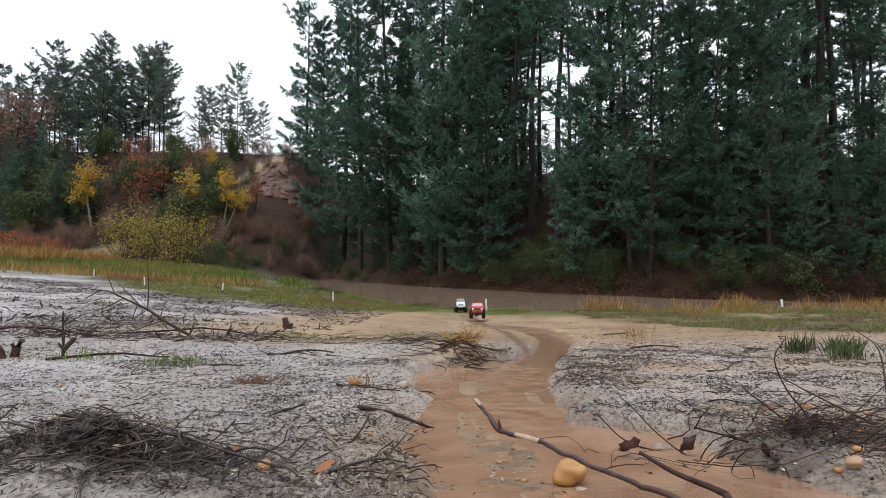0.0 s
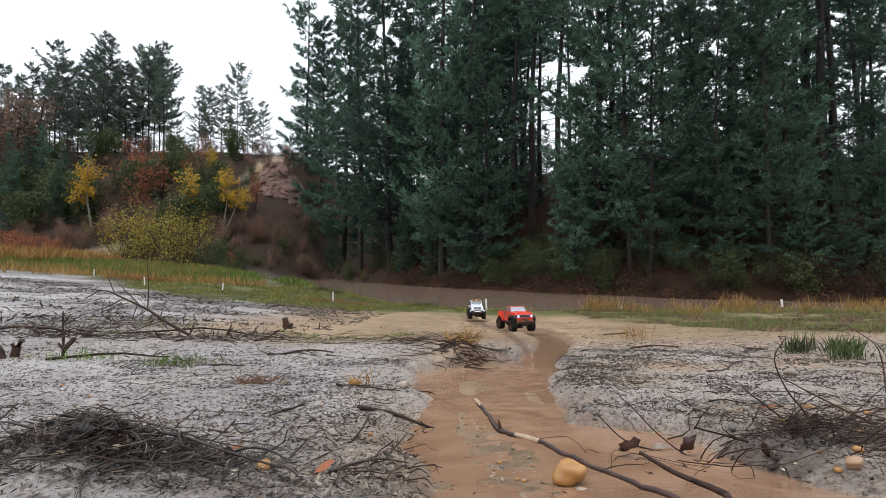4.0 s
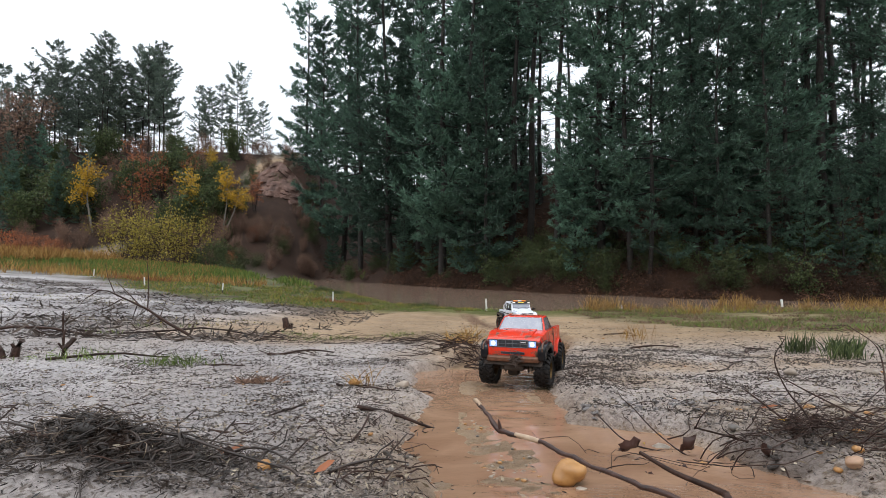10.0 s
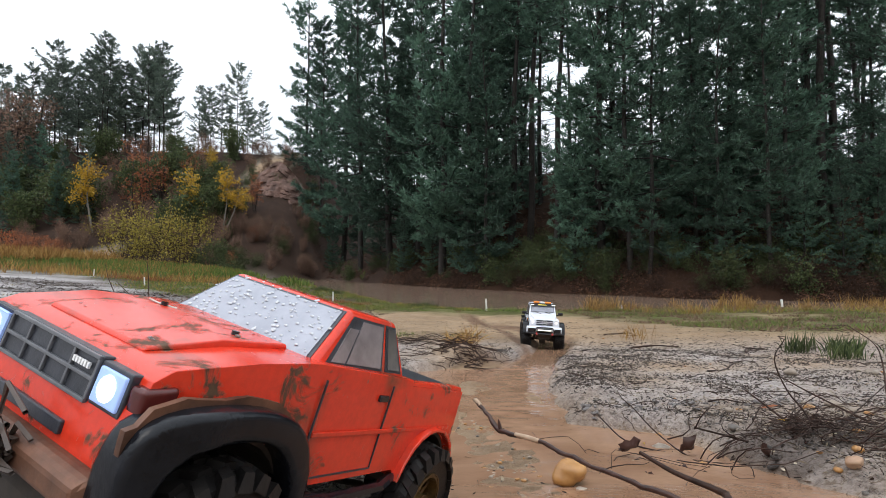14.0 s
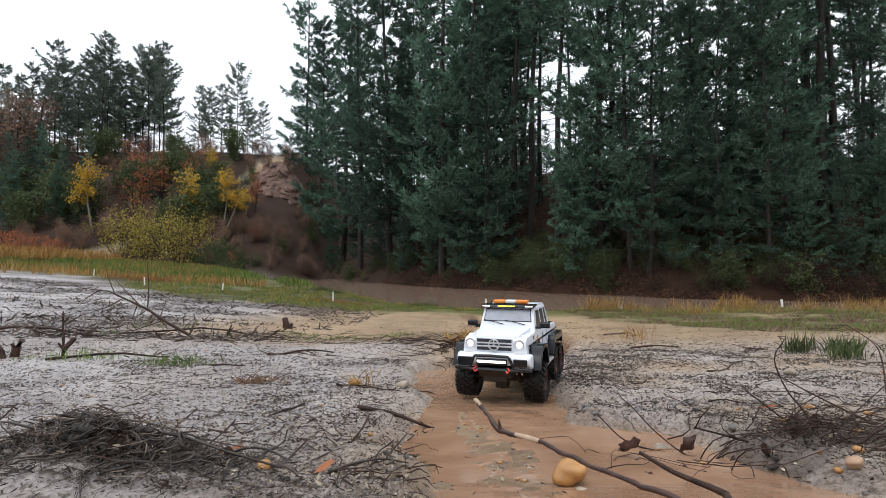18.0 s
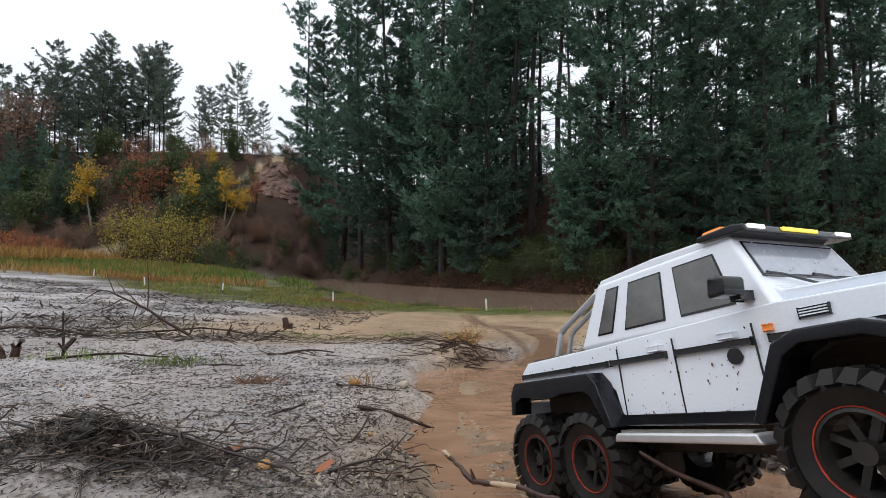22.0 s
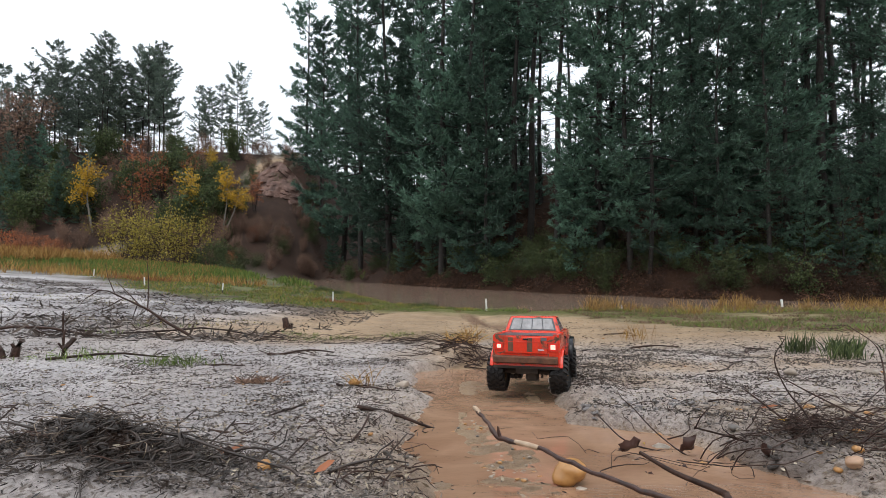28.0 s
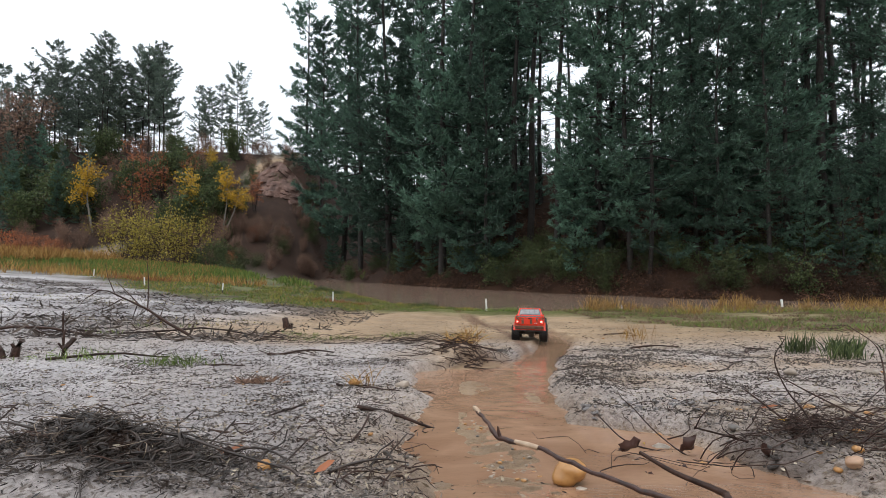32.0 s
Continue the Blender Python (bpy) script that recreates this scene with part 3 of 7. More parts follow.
rng = np.random.default_rng(7)
DARK_PINE = "tall dark green pine on the wooded far bank"
BANK = "pines on the far bank"
kinds = [plant("pine_tree", pine(11, 19, 0.10, 2.9, 21, NEEDLE, 1.0, 4, 1.3, 8, 0.05), DARK_PINE, "tree", BANK),
         plant("pine_tree", pine(12, 18, 0.18, 2.7, 19, NEEDLE, 1.0, 4, 1.3, 8, 0.15), DARK_PINE, "tree", BANK),
         plant("pine_tree", pine(13, 20, 0.36, 2.6, 16, NEEDLE, 1.0, 4, 1.2, 8, 0.3), "tall pine with a bare lower trunk on the far bank", "tree", BANK),
         plant("pine_tree", pine(14, 15, 0.03, 2.9, 20, NEEDLE, 1.0, 4, 1.3, 8), "dense young pine with low branches by the water", "tree", BANK),
         plant("pine_tree", pine(15, 20, 0.52, 2.4, 12, NEEDLE, 1.0, 4, 1.3, 8, 0.25), "slim pine with a long bare trunk on the slope", "tree", BANK),
         plant("pine_tree", pine(16, 17, 0.08, 2.7, 20, NEEDLE, 0.85, 4, 1.0, 9, 0.2), DARK_PINE, "tree", BANK),
         plant("pine_tree", pine(17, 18, 0.14, 2.6, 19, NEEDLE, 0.85, 4, 1.0, 9, 0.3), DARK_PINE, "tree", BANK)]
used = [False] * len(kinds)
placed = []


def far_pine(kind, x, y, size):
    if y < 19.5 and kind in (0, 1, 2, 3) and size > 0.5:
        kind = 5 if kind in (0, 3) else 6
    stand(kinds[kind], not used[kind], x, y, rng.uniform(0, 360), size)
    used[kind] = True
    placed.append((x, y))


# the front row along the far waterline, then the slope behind it
for u, back, kind, size in ((-0.262, 3.0, 0, 1.12), (-0.235, 1.6, 1, 1.1), (-0.19, 2.2, 0, 1.15), (-0.155, 0.9, 1, 1.1), (-0.10, 1.2, 0, 1.1),
                            (-0.05, 1.8, 1, 1.05), (0.0, 0.8, 0, 1.0), (0.045, 1.4, 0, 0.95), (0.085, 0.8, 3, 0.8), (0.13, 3.4, 4, 1.0), (0.165, 4.4, 4, 1.05), (0.215, 2.2, 4, 0.9),
                            (0.25, 0.9, 3, 0.62), (0.30, 1.6, 0, 0.85), (0.355, 1.2, 1, 0.85), (0.395, 0.8, 0, 0.8), (0.485, 1.9, 0, 0.82), (0.52, 1.0, 1, 0.78), (0.545, 3.2, 0, 0.85),
                            (0.625, 0.9, 0, 0.80), (0.66, 1.6, 1, 0.8), (0.72, 3.0, 4, 0.9), (0.765, 0.6, 3, 0.33), (0.82, 2.4, 1, 0.8), (0.87, 1.5, 0, 0.8), (0.93, 1.6, 1, 0.8)):
    # where the ray along u meets the line `back` metres behind the water's edge
    y = bank_y(u, back)
    far_pine(kind, u * y, y, size)
for k in range(900):
    u, back = rng.uniform(-0.25, 1.05), rng.uniform(3.0, 26.0)
    y = bank_y(u, back)
    x = u * y
    if 0.085 < u < 0.20 and back > 4 or 0.70 < u < 0.77 or 0.425 < u < 0.455 or 0.575 < u < 0.60 or y > 90:
        continue
    if u > 0.25 and back > 5 and rng.random() < 0.7 or u < -0.05 and back < 8 and rng.random() < 0.3:
        continue
    if min((x - a) ** 2 + (y - b) ** 2 for a, b in placed) < (2.1 + 0.05 * back) ** 2:
        continue
    if 0.18 < u < 0.46 and back > 6 and rng.random() < 0.6:
        continue
    far_pine(int(rng.choice([0, 1, 3] if back < 8 else [1, 2, 2, 4, 4])), x, y, rng.uniform(0.7, 1.05))
    if len(placed) > 78:
        break
# thin trunks in the two thin places of the wood
for u, back in ((0.105, 9), (0.135, 12), (0.15, 16), (0.185, 10), (0.18, 20), (0.70, 7), (0.735, 12), (0.75, 5)):
    y = bank_y(u, back)
    far_pine(4, u * y, y, rng.uniform(0.8, 1.0))
for u, back in ((0.118, 15), (0.168, 18), (0.143, 24), (0.152, 14)):
    y = bank_y(u, back)
    far_pine(2, u * y, y, rng.uniform(0.75, 0.95))

# young spruces that close the foot of the wood
for u, back, size in [(-0.21, 1.0, 0.4), (-0.12, 1.6, 0.45), (-0.075, 0.6, 0.35), (-0.02, 0.9, 0.4), (0.06, 1.0, 0.35), (0.235, 3.0, 0.3), (0.275, 1.6, 0.3), (0.435, 1.4, 0.26), (0.54, 0.8, 0.3),
                      (0.69, 0.8, 0.36), (0.83, 1.0, 0.36), (0.89, 0.9, 0.4), (0.02, 3.2, 0.5), (-0.16, 3.4, 0.5)] + [(0.085 + 0.016 * k, 18 + 2 * (k % 3), 0.3 + 0.03 * (k % 3)) for k in range(8)] + [(0.24 + 0.0185 * k, 8.0 + 4.0 * (k % 3) + rng.uniform(-1.5, 1.5), rng.uniform(0.28, 0.42)) for k in range(40)]:
    y = bank_y(u, back)
    far_pine(3, u * y, y, size)

for u, back, size in ((0.128, 9, 0.42), (0.150, 11, 0.5), (0.172, 9.5, 0.42)):
    y = bank_y(u, back)
    far_pine(3, u * y, y, size)

# pines along the top of the hill behind, distance haze in their needle colour
HILL = "pine with a high crown on the hilltop"
hill_kinds = [plant("hill_pine", pine(31, 16.5, 0.24, 3.3, 17, NEEDLE_HAZE, 0.75, 4, 1.3, 8, 0.25), HILL, "tree", "pines on the hill"),
              plant("hill_pine", pine(32, 15.5, 0.36, 3.1, 14, NEEDLE_HAZE, 0.75, 4, 1.3, 8, 0.3), HILL, "tree", "pines on the hill")]
hused = [False, False]
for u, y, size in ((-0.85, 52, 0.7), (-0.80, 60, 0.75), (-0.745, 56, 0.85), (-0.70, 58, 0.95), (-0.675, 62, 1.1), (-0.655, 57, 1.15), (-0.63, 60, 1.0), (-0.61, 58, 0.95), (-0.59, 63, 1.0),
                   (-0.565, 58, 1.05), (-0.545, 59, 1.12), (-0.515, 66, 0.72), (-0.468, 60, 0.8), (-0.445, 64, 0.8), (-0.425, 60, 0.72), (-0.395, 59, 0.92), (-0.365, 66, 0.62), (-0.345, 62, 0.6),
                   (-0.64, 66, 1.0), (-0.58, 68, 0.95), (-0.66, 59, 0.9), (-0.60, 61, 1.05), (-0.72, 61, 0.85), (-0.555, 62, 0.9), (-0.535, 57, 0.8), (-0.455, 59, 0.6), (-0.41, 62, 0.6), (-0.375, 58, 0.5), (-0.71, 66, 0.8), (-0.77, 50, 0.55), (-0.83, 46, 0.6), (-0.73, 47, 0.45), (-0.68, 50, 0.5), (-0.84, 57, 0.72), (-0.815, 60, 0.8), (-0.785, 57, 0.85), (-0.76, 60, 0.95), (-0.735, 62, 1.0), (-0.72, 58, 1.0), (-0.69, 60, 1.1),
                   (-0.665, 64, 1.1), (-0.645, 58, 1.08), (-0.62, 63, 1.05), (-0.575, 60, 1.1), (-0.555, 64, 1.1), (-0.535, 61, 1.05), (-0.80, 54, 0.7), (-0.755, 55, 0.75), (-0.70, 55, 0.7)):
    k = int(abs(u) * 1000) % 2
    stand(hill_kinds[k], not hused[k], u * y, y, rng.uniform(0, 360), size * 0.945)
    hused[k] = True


for u, y, size in ((-0.82, 42, 0.5), (-0.86, 40, 0.5), (-0.79, 45, 0.5), (-0.74, 42, 0.42), (-0.765, 48, 0.5), (-0.84, 48, 0.6), (-0.87, 52, 0.6), (-0.72, 45, 0.4),
                   (-0.69, 42, 0.45)):
    copy_thing(kinds[3], pose(u * y, y, on_ground(u * y, y), 0, 0, rng.uniform(0, 360)) @ Matrix.Scale(size, 4))


def shrubs(name, template, spots, seed):
    r = np.random.default_rng(seed)
    for k, (x, y, size) in enumerate(spots):
        stand(template, k == 0, x, y, r.uniform(0, 360), size)


SN = ("stem", "foliage")
birch = plant("birch_tree", broadleaf(41, 6.6, 2.6, 2, 30, 30, YELLOW, PALE_BARK, 0.18, 0.62), "slender birch with yellow autumn leaves on the hillside", "tree", "yellow birches", SN)
shrubs("birch_tree", birch, [(-0.662 * 41, 41, 1.0), (-0.497 * 42, 42, 0.85), (-0.426 * 41, 41, 0.9), (-0.45 * 50, 50, 0.6)], 1)
rowan = plant("rowan_tree", broadleaf(42, 6.5, 2.2, 5, 20, 13, RUST, BARK, 0.16, 0.3), "small tree with rust-red leaves on the hillside", "tree", "rust-red trees", SN)
shrubs("rowan_tree", rowan, [(-0.585 * 43, 43, 0.95), (-0.60 * 47, 47, 0.9), (-0.47 * 47, 47, 0.8), (-0.36 * 45, 45, 0.6), (-0.54 * 46, 46, 0.8)], 2)
thicket = plant("bare_shrub", broadleaf(43, 6.0, 2.4, 14, 22, 9, BROWN, RED_TWIG, 0.15, 0.15), "nearly bare reddish-brown shrub on the hillside", "shrub", "shrubs on the hillside", SN)
spots = []
for k in range(150):
    y = rng.uniform(38, 59)
    spots.append((rng.uniform(-0.86, -0.29) * y, y, rng.uniform(0.4, 0.8)))
for k in range(34):
    y = rng.uniform(36.5, 48)
    spots.append((rng.uniform(-0.50, -0.22) * y, y, rng.uniform(0.35, 0.7)))
for k in range(26):
    y = rng.uniform(56.5, 61)
    spots.append((rng.uniform(-0.80, -0.33) * y, y, rng.uniform(0.5, 0.95)))
for k in range(15):
    y = rng.uniform(37.2, 42)
    spots.append((rng.uniform(-0.40, -0.24) * y, y, rng.uniform(0.35, 0.6)))
spots = [p for p in spots if on_ground(p[0], p[1]) > LAKE + 0.1 and not (-0.375 < p[0] / p[1] < -0.285 and 42 < p[1] < 49)]
shrubs("bare_shrub", thicket, spots, 3)
green = plant("green_shrub", broadleaf(44, 5.2, 2.5, 9, 16, 26, DULL_GREEN, TWIG, 0.2, 0.1), "dull green shrub on the hillside", "shrub", "green shrubs", SN)
shrubs("green_shrub", green, [(rng.uniform(-0.86, -0.385) * y, y, rng.uniform(0.5, 1.0)) for y in rng.uniform(40, 56, 32)], 4)
willow = plant("willow_bush", broadleaf(45, 4.1, 2.8, 15, 14, 10, OLIVE, TWIG, 0.13, 0.15), "wide willow bush with yellow-green leaves by the water", "bush", "", SN)
shrubs("willow_bush", willow, [(-0.505 * 33, 33, 1.12), (-0.565 * 34, 34, 0.95), (-0.605 * 35.5, 35.5, 0.95)], 5)
grey_tree = plant("withered_tree", broadleaf(49, 12, 4.0, 7, 24, 22, BROWN, BARK, 0.22, 0.35), "broad tree with faded brown leaves on the hillside", "tree", "withered trees", SN)
shrubs("withered_tree", grey_tree, [(-0.80 * 50, 50, 1.0), (-0.86 * 47, 47, 0.9)], 9)


def outcrop(x, y, wide, tall, seed):
    """A slipped face of layered sandstone on the hillside."""
    u, v = np.meshgrid(np.linspace(-1, 1, 56), np.linspace(-0.25, 1, 44))
    top = 1 - 0.5 * np.abs(u + 0.25) ** 1.5
    strata = np.floor((v * 7 + 0.9 * u + 1.2 * vnoise(u, v, 1.3, seed)))
    push = 0.9 * np.abs(vnoise(u * 2.2, strata * 3.7, 1.0, seed + 1, 2)) * 2 + 0.35 * vnoise(u, v, 5, seed + 2)
    co = np.stack([x + u * wide, y + v * top * tall * 0.75 - push + 0.9 * np.abs(u) ** 2, on_ground(x, y) - 0.2 + v * top * tall], -1).reshape(-1, 3)
    c = (np.arange(43)[:, None] * 56 + np.arange(55)[None, :]).reshape(-1)
    me = mesh_from("outcrop", co, np.stack([c, c + 1, c + 57, c + 56], 1), SANDSTONE, False)
    return tagged(new("sandstone_outcrop", me), "bare slipped face of pinkish layered sandstone on the hillside", "rock")


SANDSTONE = grained("pink_sandstone", (0.05, 0.028, 0.022), (0.21, 0.125, 0.098), 0.9, 0.9, bump=0.9, dist=0.25, spread=0.18)
outcrop(-0.322 * 48, 48, 2.3, 4.0, 3)
bramble = plant("brown_bush", broadleaf(46, 2.2, 1.5, 10, 12, 12, RUST, TWIG, 0.10, 0.1), "low rusty bush among dry reeds", "bush", "rusty bushes", SN)
shrubs("brown_bush", bramble, [(-0.80 * 30, 30, 0.9), (-0.83 * 32, 32, 1.0), (-0.76 * 33, 33, 0.9), (-0.74 * 30, 30, 0.75), (-0.36 * 40, 40, 0.7), (-0.30 * 42, 42, 0.6), (-0.40 * 37, 37, 0.6)], 6)
under = plant("undergrowth_bush", broadleaf(47, 1.6, 1.3, 9, 11, 14, DULL_GREEN, TWIG, 0.09, 0.1), "low leafy bush at the foot of the pines", "bush", "undergrowth", SN)
spots = []
for k in range(80):
    u, back = rng.uniform(-0.33, 0.95), rng.uniform(-0.2, 3.0)
    y = bank_y(u, back)
    spots.append((u * y, y, rng.uniform(0.4, 1.0)))
for k in range(60):
    u, back = rng.uniform(-0.36, 0.25), rng.uniform(0.2, 4.0)
    y = bank_y(u, back)
    spots.append((u * y, y, rng.uniform(0.3, 0.8)))
spots += [(0.235 * 20.5, 20.5, 1.1), (0.80 * 12.9, 12.9, 0.8)]
for k in range(40):
    y = rng.uniform(33, 52)
    spots.append((rng.uniform(-0.47, -0.24) * y, y, rng.uniform(0.6, 1.2)))
spots = [p for p in spots if on_ground(p[0], p[1]) > LAKE + 0.05 and not (-0.375 < p[0] / p[1] < -0.285 and 41 < p[1] < 49)]
shrubs("undergrowth_bush", under, spots, 7)
dead = plant("brushwood_heap", broadleaf(48, 1.0, 1.6, 14, 9, 2, DARK_LEAF, TWIG, 0.07, 0.05), "tangle of dead branches at the waterline", "branches", "brushwood on the far bank", SN)
spots = []
for k in range(95):
    u = rng.uniform(-0.38, 0.9)
    y = bank_y(u, rng.uniform(-0.3, 0.9))
    spots.append((u * y, y, rng.uniform(0.5, 1.1)))
shrubs("brushwood_heap", dead, spots, 8)


# fallen leaves and bracken on the far bank
BRACKEN = leafy("dead_bracken", (0.030, 0.015, 0.010), (0.17, 0.082, 0.048), through=0.1, vary=0.0)
r = np.random.default_rng(50)
u = r.uniform(-0.40, 1.0, 52000)
y = np.interp(u, np.linspace(-0.42, 1.02, 60), [bank_y(q, 0.0) for q in np.linspace(-0.42, 1.02, 60)]) + 9.0 * r.random(52000) ** 1.6 - 0.4
x = u * y
ok = (height(x, y) > LAKE + 0.02) & (vnoise(x, y, 0.5, 54) > -0.16)
x, y = x[ok], y[ok]
D = np.stack([r.normal(0, 1, len(x)), r.normal(0, 1, len(x)), r.normal(0.5, 0.5, len(x))], 1)
D /= np.linalg.norm(D, axis=1)[:, None]
co, fa = blades(np.stack([x, y, height(x, y)], 1), D, r.uniform(0.06, 0.26, len(x)), r.uniform(0.02, 0.06, len(x)), r, 0.4)
tagged(new("bracken_litter", mesh_from("bracken_litter", co, fa, BRACKEN, False)), "reddish dead bracken and fallen leaves on the far bank", "litter", kind="stuff")


# ---- grass, reeds ----
def turf_of(name, count, pick, tall, wide, material, label, seed, lean=0.35):
    r = np.random.default_rng(seed)
    x, y, k = pick(r, count)
    z = height(x, y) - 0.01
    D = np.stack([r.normal(0, lean, len(x)), r.normal(0, lean, len(x)), np.ones(len(x))], 1)
    D /= np.linalg.norm(D, axis=1)[:, None]
    co, fa = blades(np.stack([x, y, z], 1), D, r.uniform(tall * 0.4, tall, len(x)) * k, wide, r, 0.1)
    return tagged(new(name, mesh_from(name, co, fa, material, False)), label, "grass", kind="stuff")


def strip(x0, x1, front, depth, patch=0.0, lake=LAKE):
    """Spots along the near waterline: from `front` metres before it, `depth` deep, in patches."""
    def pick(r, n):
        x = r.uniform(x0, x1, n * 3)
        y = near_edge(x) - front + r.uniform(0, depth, n * 3)
        ok = (vnoise(x, y, 0.9, 51) > patch) & (height(x, y) > lake - 0.12)
        x, y = x[ok][:n], y[ok][:n]
        return x, y, 0.6 + 0.8 * np.clip(vnoise(x, y, 0.7, 53) + 0.5, 0, 1)
    return pick


def meadow_spots(x0, x1, patch, deep=0.0):
    """Spots on the green strip between the bare silt and the pond, on the near shore's left."""
    def pick(r, n):
        x = r.uniform(x0, x1, n * 4)
        near_y = np.interp(x, (-30, -12, -8, -5, 0, 2), (30, 17.5, 13.2, 10.6, 11.3, 11.5))
        y = near_y + deep + (near_edge(x) - near_y) * r.random(n * 4) ** 0.8
        ok = (vnoise(x, y, 0.8, 51) + 0.5 * vnoise(x, y, 3.0, 52) > patch) & (height(x, y) > LAKE - 0.1)
        x, y = x[ok][:n], y[ok][:n]
        return x, y, 0.35 + 1.1 * np.clip(vnoise(x, y, 0.7, 53) + 0.5, 0, 1) * smooth(-0.4, 2.0, y - np.interp(x, (-30, -12, -8, -5, 0, 2), (30, 17.5, 13.2, 10.6, 11.3, 11.5)))
    return pick


def scrub(x0, x1, y0, y1, patch):
    """Spots on the rough ground of the near shore's right."""
    def pick(r, n):
        x, y = r.uniform(x0, x1, n * 4), r.uniform(y0, y1, n * 4)
        ok = (vnoise(x, y, 1.5, 57) + 0.4 * vnoise(x, y, 5.0, 58) > patch) & (height(x, y) > LAKE - 0.05) & (x > 2.5 - 0.5 * vnoise(x, y, 1.2, 37)) & (np.abs(x) < 0.95 * y)
        x, y = x[ok][:n], y[ok][:n]
        return x, y, 0.5 + 0.9 * np.clip(vnoise(x, y, 1.3, 59) + 0.5, 0, 1)
    return pick


def clumps(name, spots, per, tall, spread, material, label, seed, lean=0.3, wide=0.01):
    """Separate thick clumps of stalks."""
    r = np.random.default_rng(seed)
    x = np.concatenate([a + r.normal(0, spread * k, int(per * k)) for a, b, k in spots])
    y = np.concatenate([b + r.normal(0, spread * k, int(per * k)) for a, b, k in spots])
    k = np.concatenate([np.full(int(per * k), k) for a, b, k in spots])
    D = np.stack([r.normal(0, lean, len(x)), r.normal(0, lean, len(x)), np.ones(len(x))], 1)
    D /= np.linalg.norm(D, axis=1)[:, None]
    co, fa = blades(np.stack([x, y, height(x, y) - 0.01], 1), D, r.uniform(0.35, 1.0, len(x)) * tall * (0.6 + 0.4 * k), wide, r, 0.18)
    return tagged(new(name, mesh_from(name, co, fa, material, False)), label, "grass", kind="stuff")


turf_of("green_grass", 38000, meadow_spots(-16, 0.6, -0.03), 0.16, 0.013, GRASS, "strip of wet green grass along the pond", 61, 0.5)
turf_of("faded_grass", 17000, meadow_spots(-16, 0.8, -0.02, -0.5), 0.15, 0.012, BROWN, "faded brown grass along the edge of the green strip", 60, 0.7)
turf_of("yellowed_grass", 9000, meadow_spots(-16, 0.8, 0.05), 0.22, 0.011, OLIVE, "yellowed grass among the green strip", 73, 0.6)
turf_of("sparse_grass", 5200, strip(0.6, 12, 1.7, 1.9, 0.0), 0.14, 0.011, GRASS, "thin green grass behind the sand", 62, 0.6)
turf_of("scrub_grass", 24000, scrub(2.0, 12, 3.6, 11.5, -0.05), 0.09, 0.008, BROWN, "low withered grass on rough ground", 70, 0.9)
turf_of("scrub_grass", 16000, scrub(2.0, 12, 3.6, 11.5, 0.04), 0.10, 0.008, GRASS, "low green grass on rough ground", 71, 0.7)
turf_of("withered_grass", 3000, strip(1.6, 12, 2.2, 2.2, -0.02), 0.24, 0.009, BROWN, "withered brown grass along the pond", 74, 0.7)
turf_of("shore_grass", 1800, strip(1.8, 12, 2.4, 2.2, 0.04), 0.20, 0.010, OLIVE, "yellow-green grass along the pond", 75, 0.6)
r = np.random.default_rng(63)
reeds = [(2.95, 10.4, 1.3), (3.2, 10.6, 1.5), (3.5, 10.7, 1.2), (3.7, 10.4, 0.8), (4.5, 10.2, 0.7), (5.55, 10.1, 1.5), (5.75, 9.9, 1.1), (5.9, 10.3, 0.9), (7.2, 10.3, 1.0), (7.7, 10.0, 1.2), (8.1, 9.9, 1.1), (8.4, 10.3, 1.3), (6.6, 9.6, 0.6), (7.9, 9.3, 0.8)]
reeds += [(r.uniform(2.6, 9.0), r.uniform(9.0, 10.9), r.uniform(0.3, 0.7)) for k in range(9)]
clumps("dry_reeds", reeds, 75, 0.46, 0.10, REED, "clumps of dry yellow reeds along the pond", 64, 0.33, 0.010)
clumps("dry_reeds", [(-3.0, 13.2, 0.9), (-2.6, 13.4, 1.0), (-2.2, 13.3, 0.7), (-10.6, 17.8, 1.6), (-9.9, 17.6, 1.7), (-9.2, 17.4, 1.3)], 240, 0.2, 0.22, RUST, "patch of rusty dead grass by the pond", 65, 0.5, 0.012)
clumps("rushes", [(-0.4, 13.0, 0.9), (-0.7, 13.1, 0.7), (-4.0, 17.5, 1.2), (-3.4, 16.9, 0.8)], 240, 0.26, 0.14, DULL_GREEN, "dark green rushes on the shore", 66, 0.35, 0.012)


def field(x0, x1, y0, y1, patch=-1.0):
    def pick(r, n):
        x, y = r.uniform(x0, x1, n * 2), r.uniform(y0, y1, n * 2)
        ok = (vnoise(x, y, 0.35, 55) > patch) & (height(x, y) > LAKE + 0.1)
        return x[ok][:n], y[ok][:n], 1.0
    return pick


turf_of("sparse_grass", 5000, field(-14, -2.2, 5.0, 14, 0.06), 0.06, 0.008, OLIVE, "thin patchy grass on the silt", 68, 0.8)
turf_of("dead_grass", 12000, field(-14, -2.0, 3.9, 15, 0.0), 0.07, 0.008, FLAKE, "withered dark grass and twigs on the silt", 69, 1.4)
turf_of("tall_reeds", 5000, field(-29, -20, 25, 33, -0.05), 1.1, 0.05, REED, "stand of tall dry reeds below the hill", 65, 0.4)
turf_of("meadow_grass", 15000, field(-22, -5, 19, 34, -0.1), 0.45, 0.035, GRASS, "rough grass at the foot of the hill", 66)
turf_of("meadow_grass", 9000, field(-24, -6, 17, 36, 0.0), 0.5, 0.03, REED, "faded brown grass at the foot of the hill", 67)
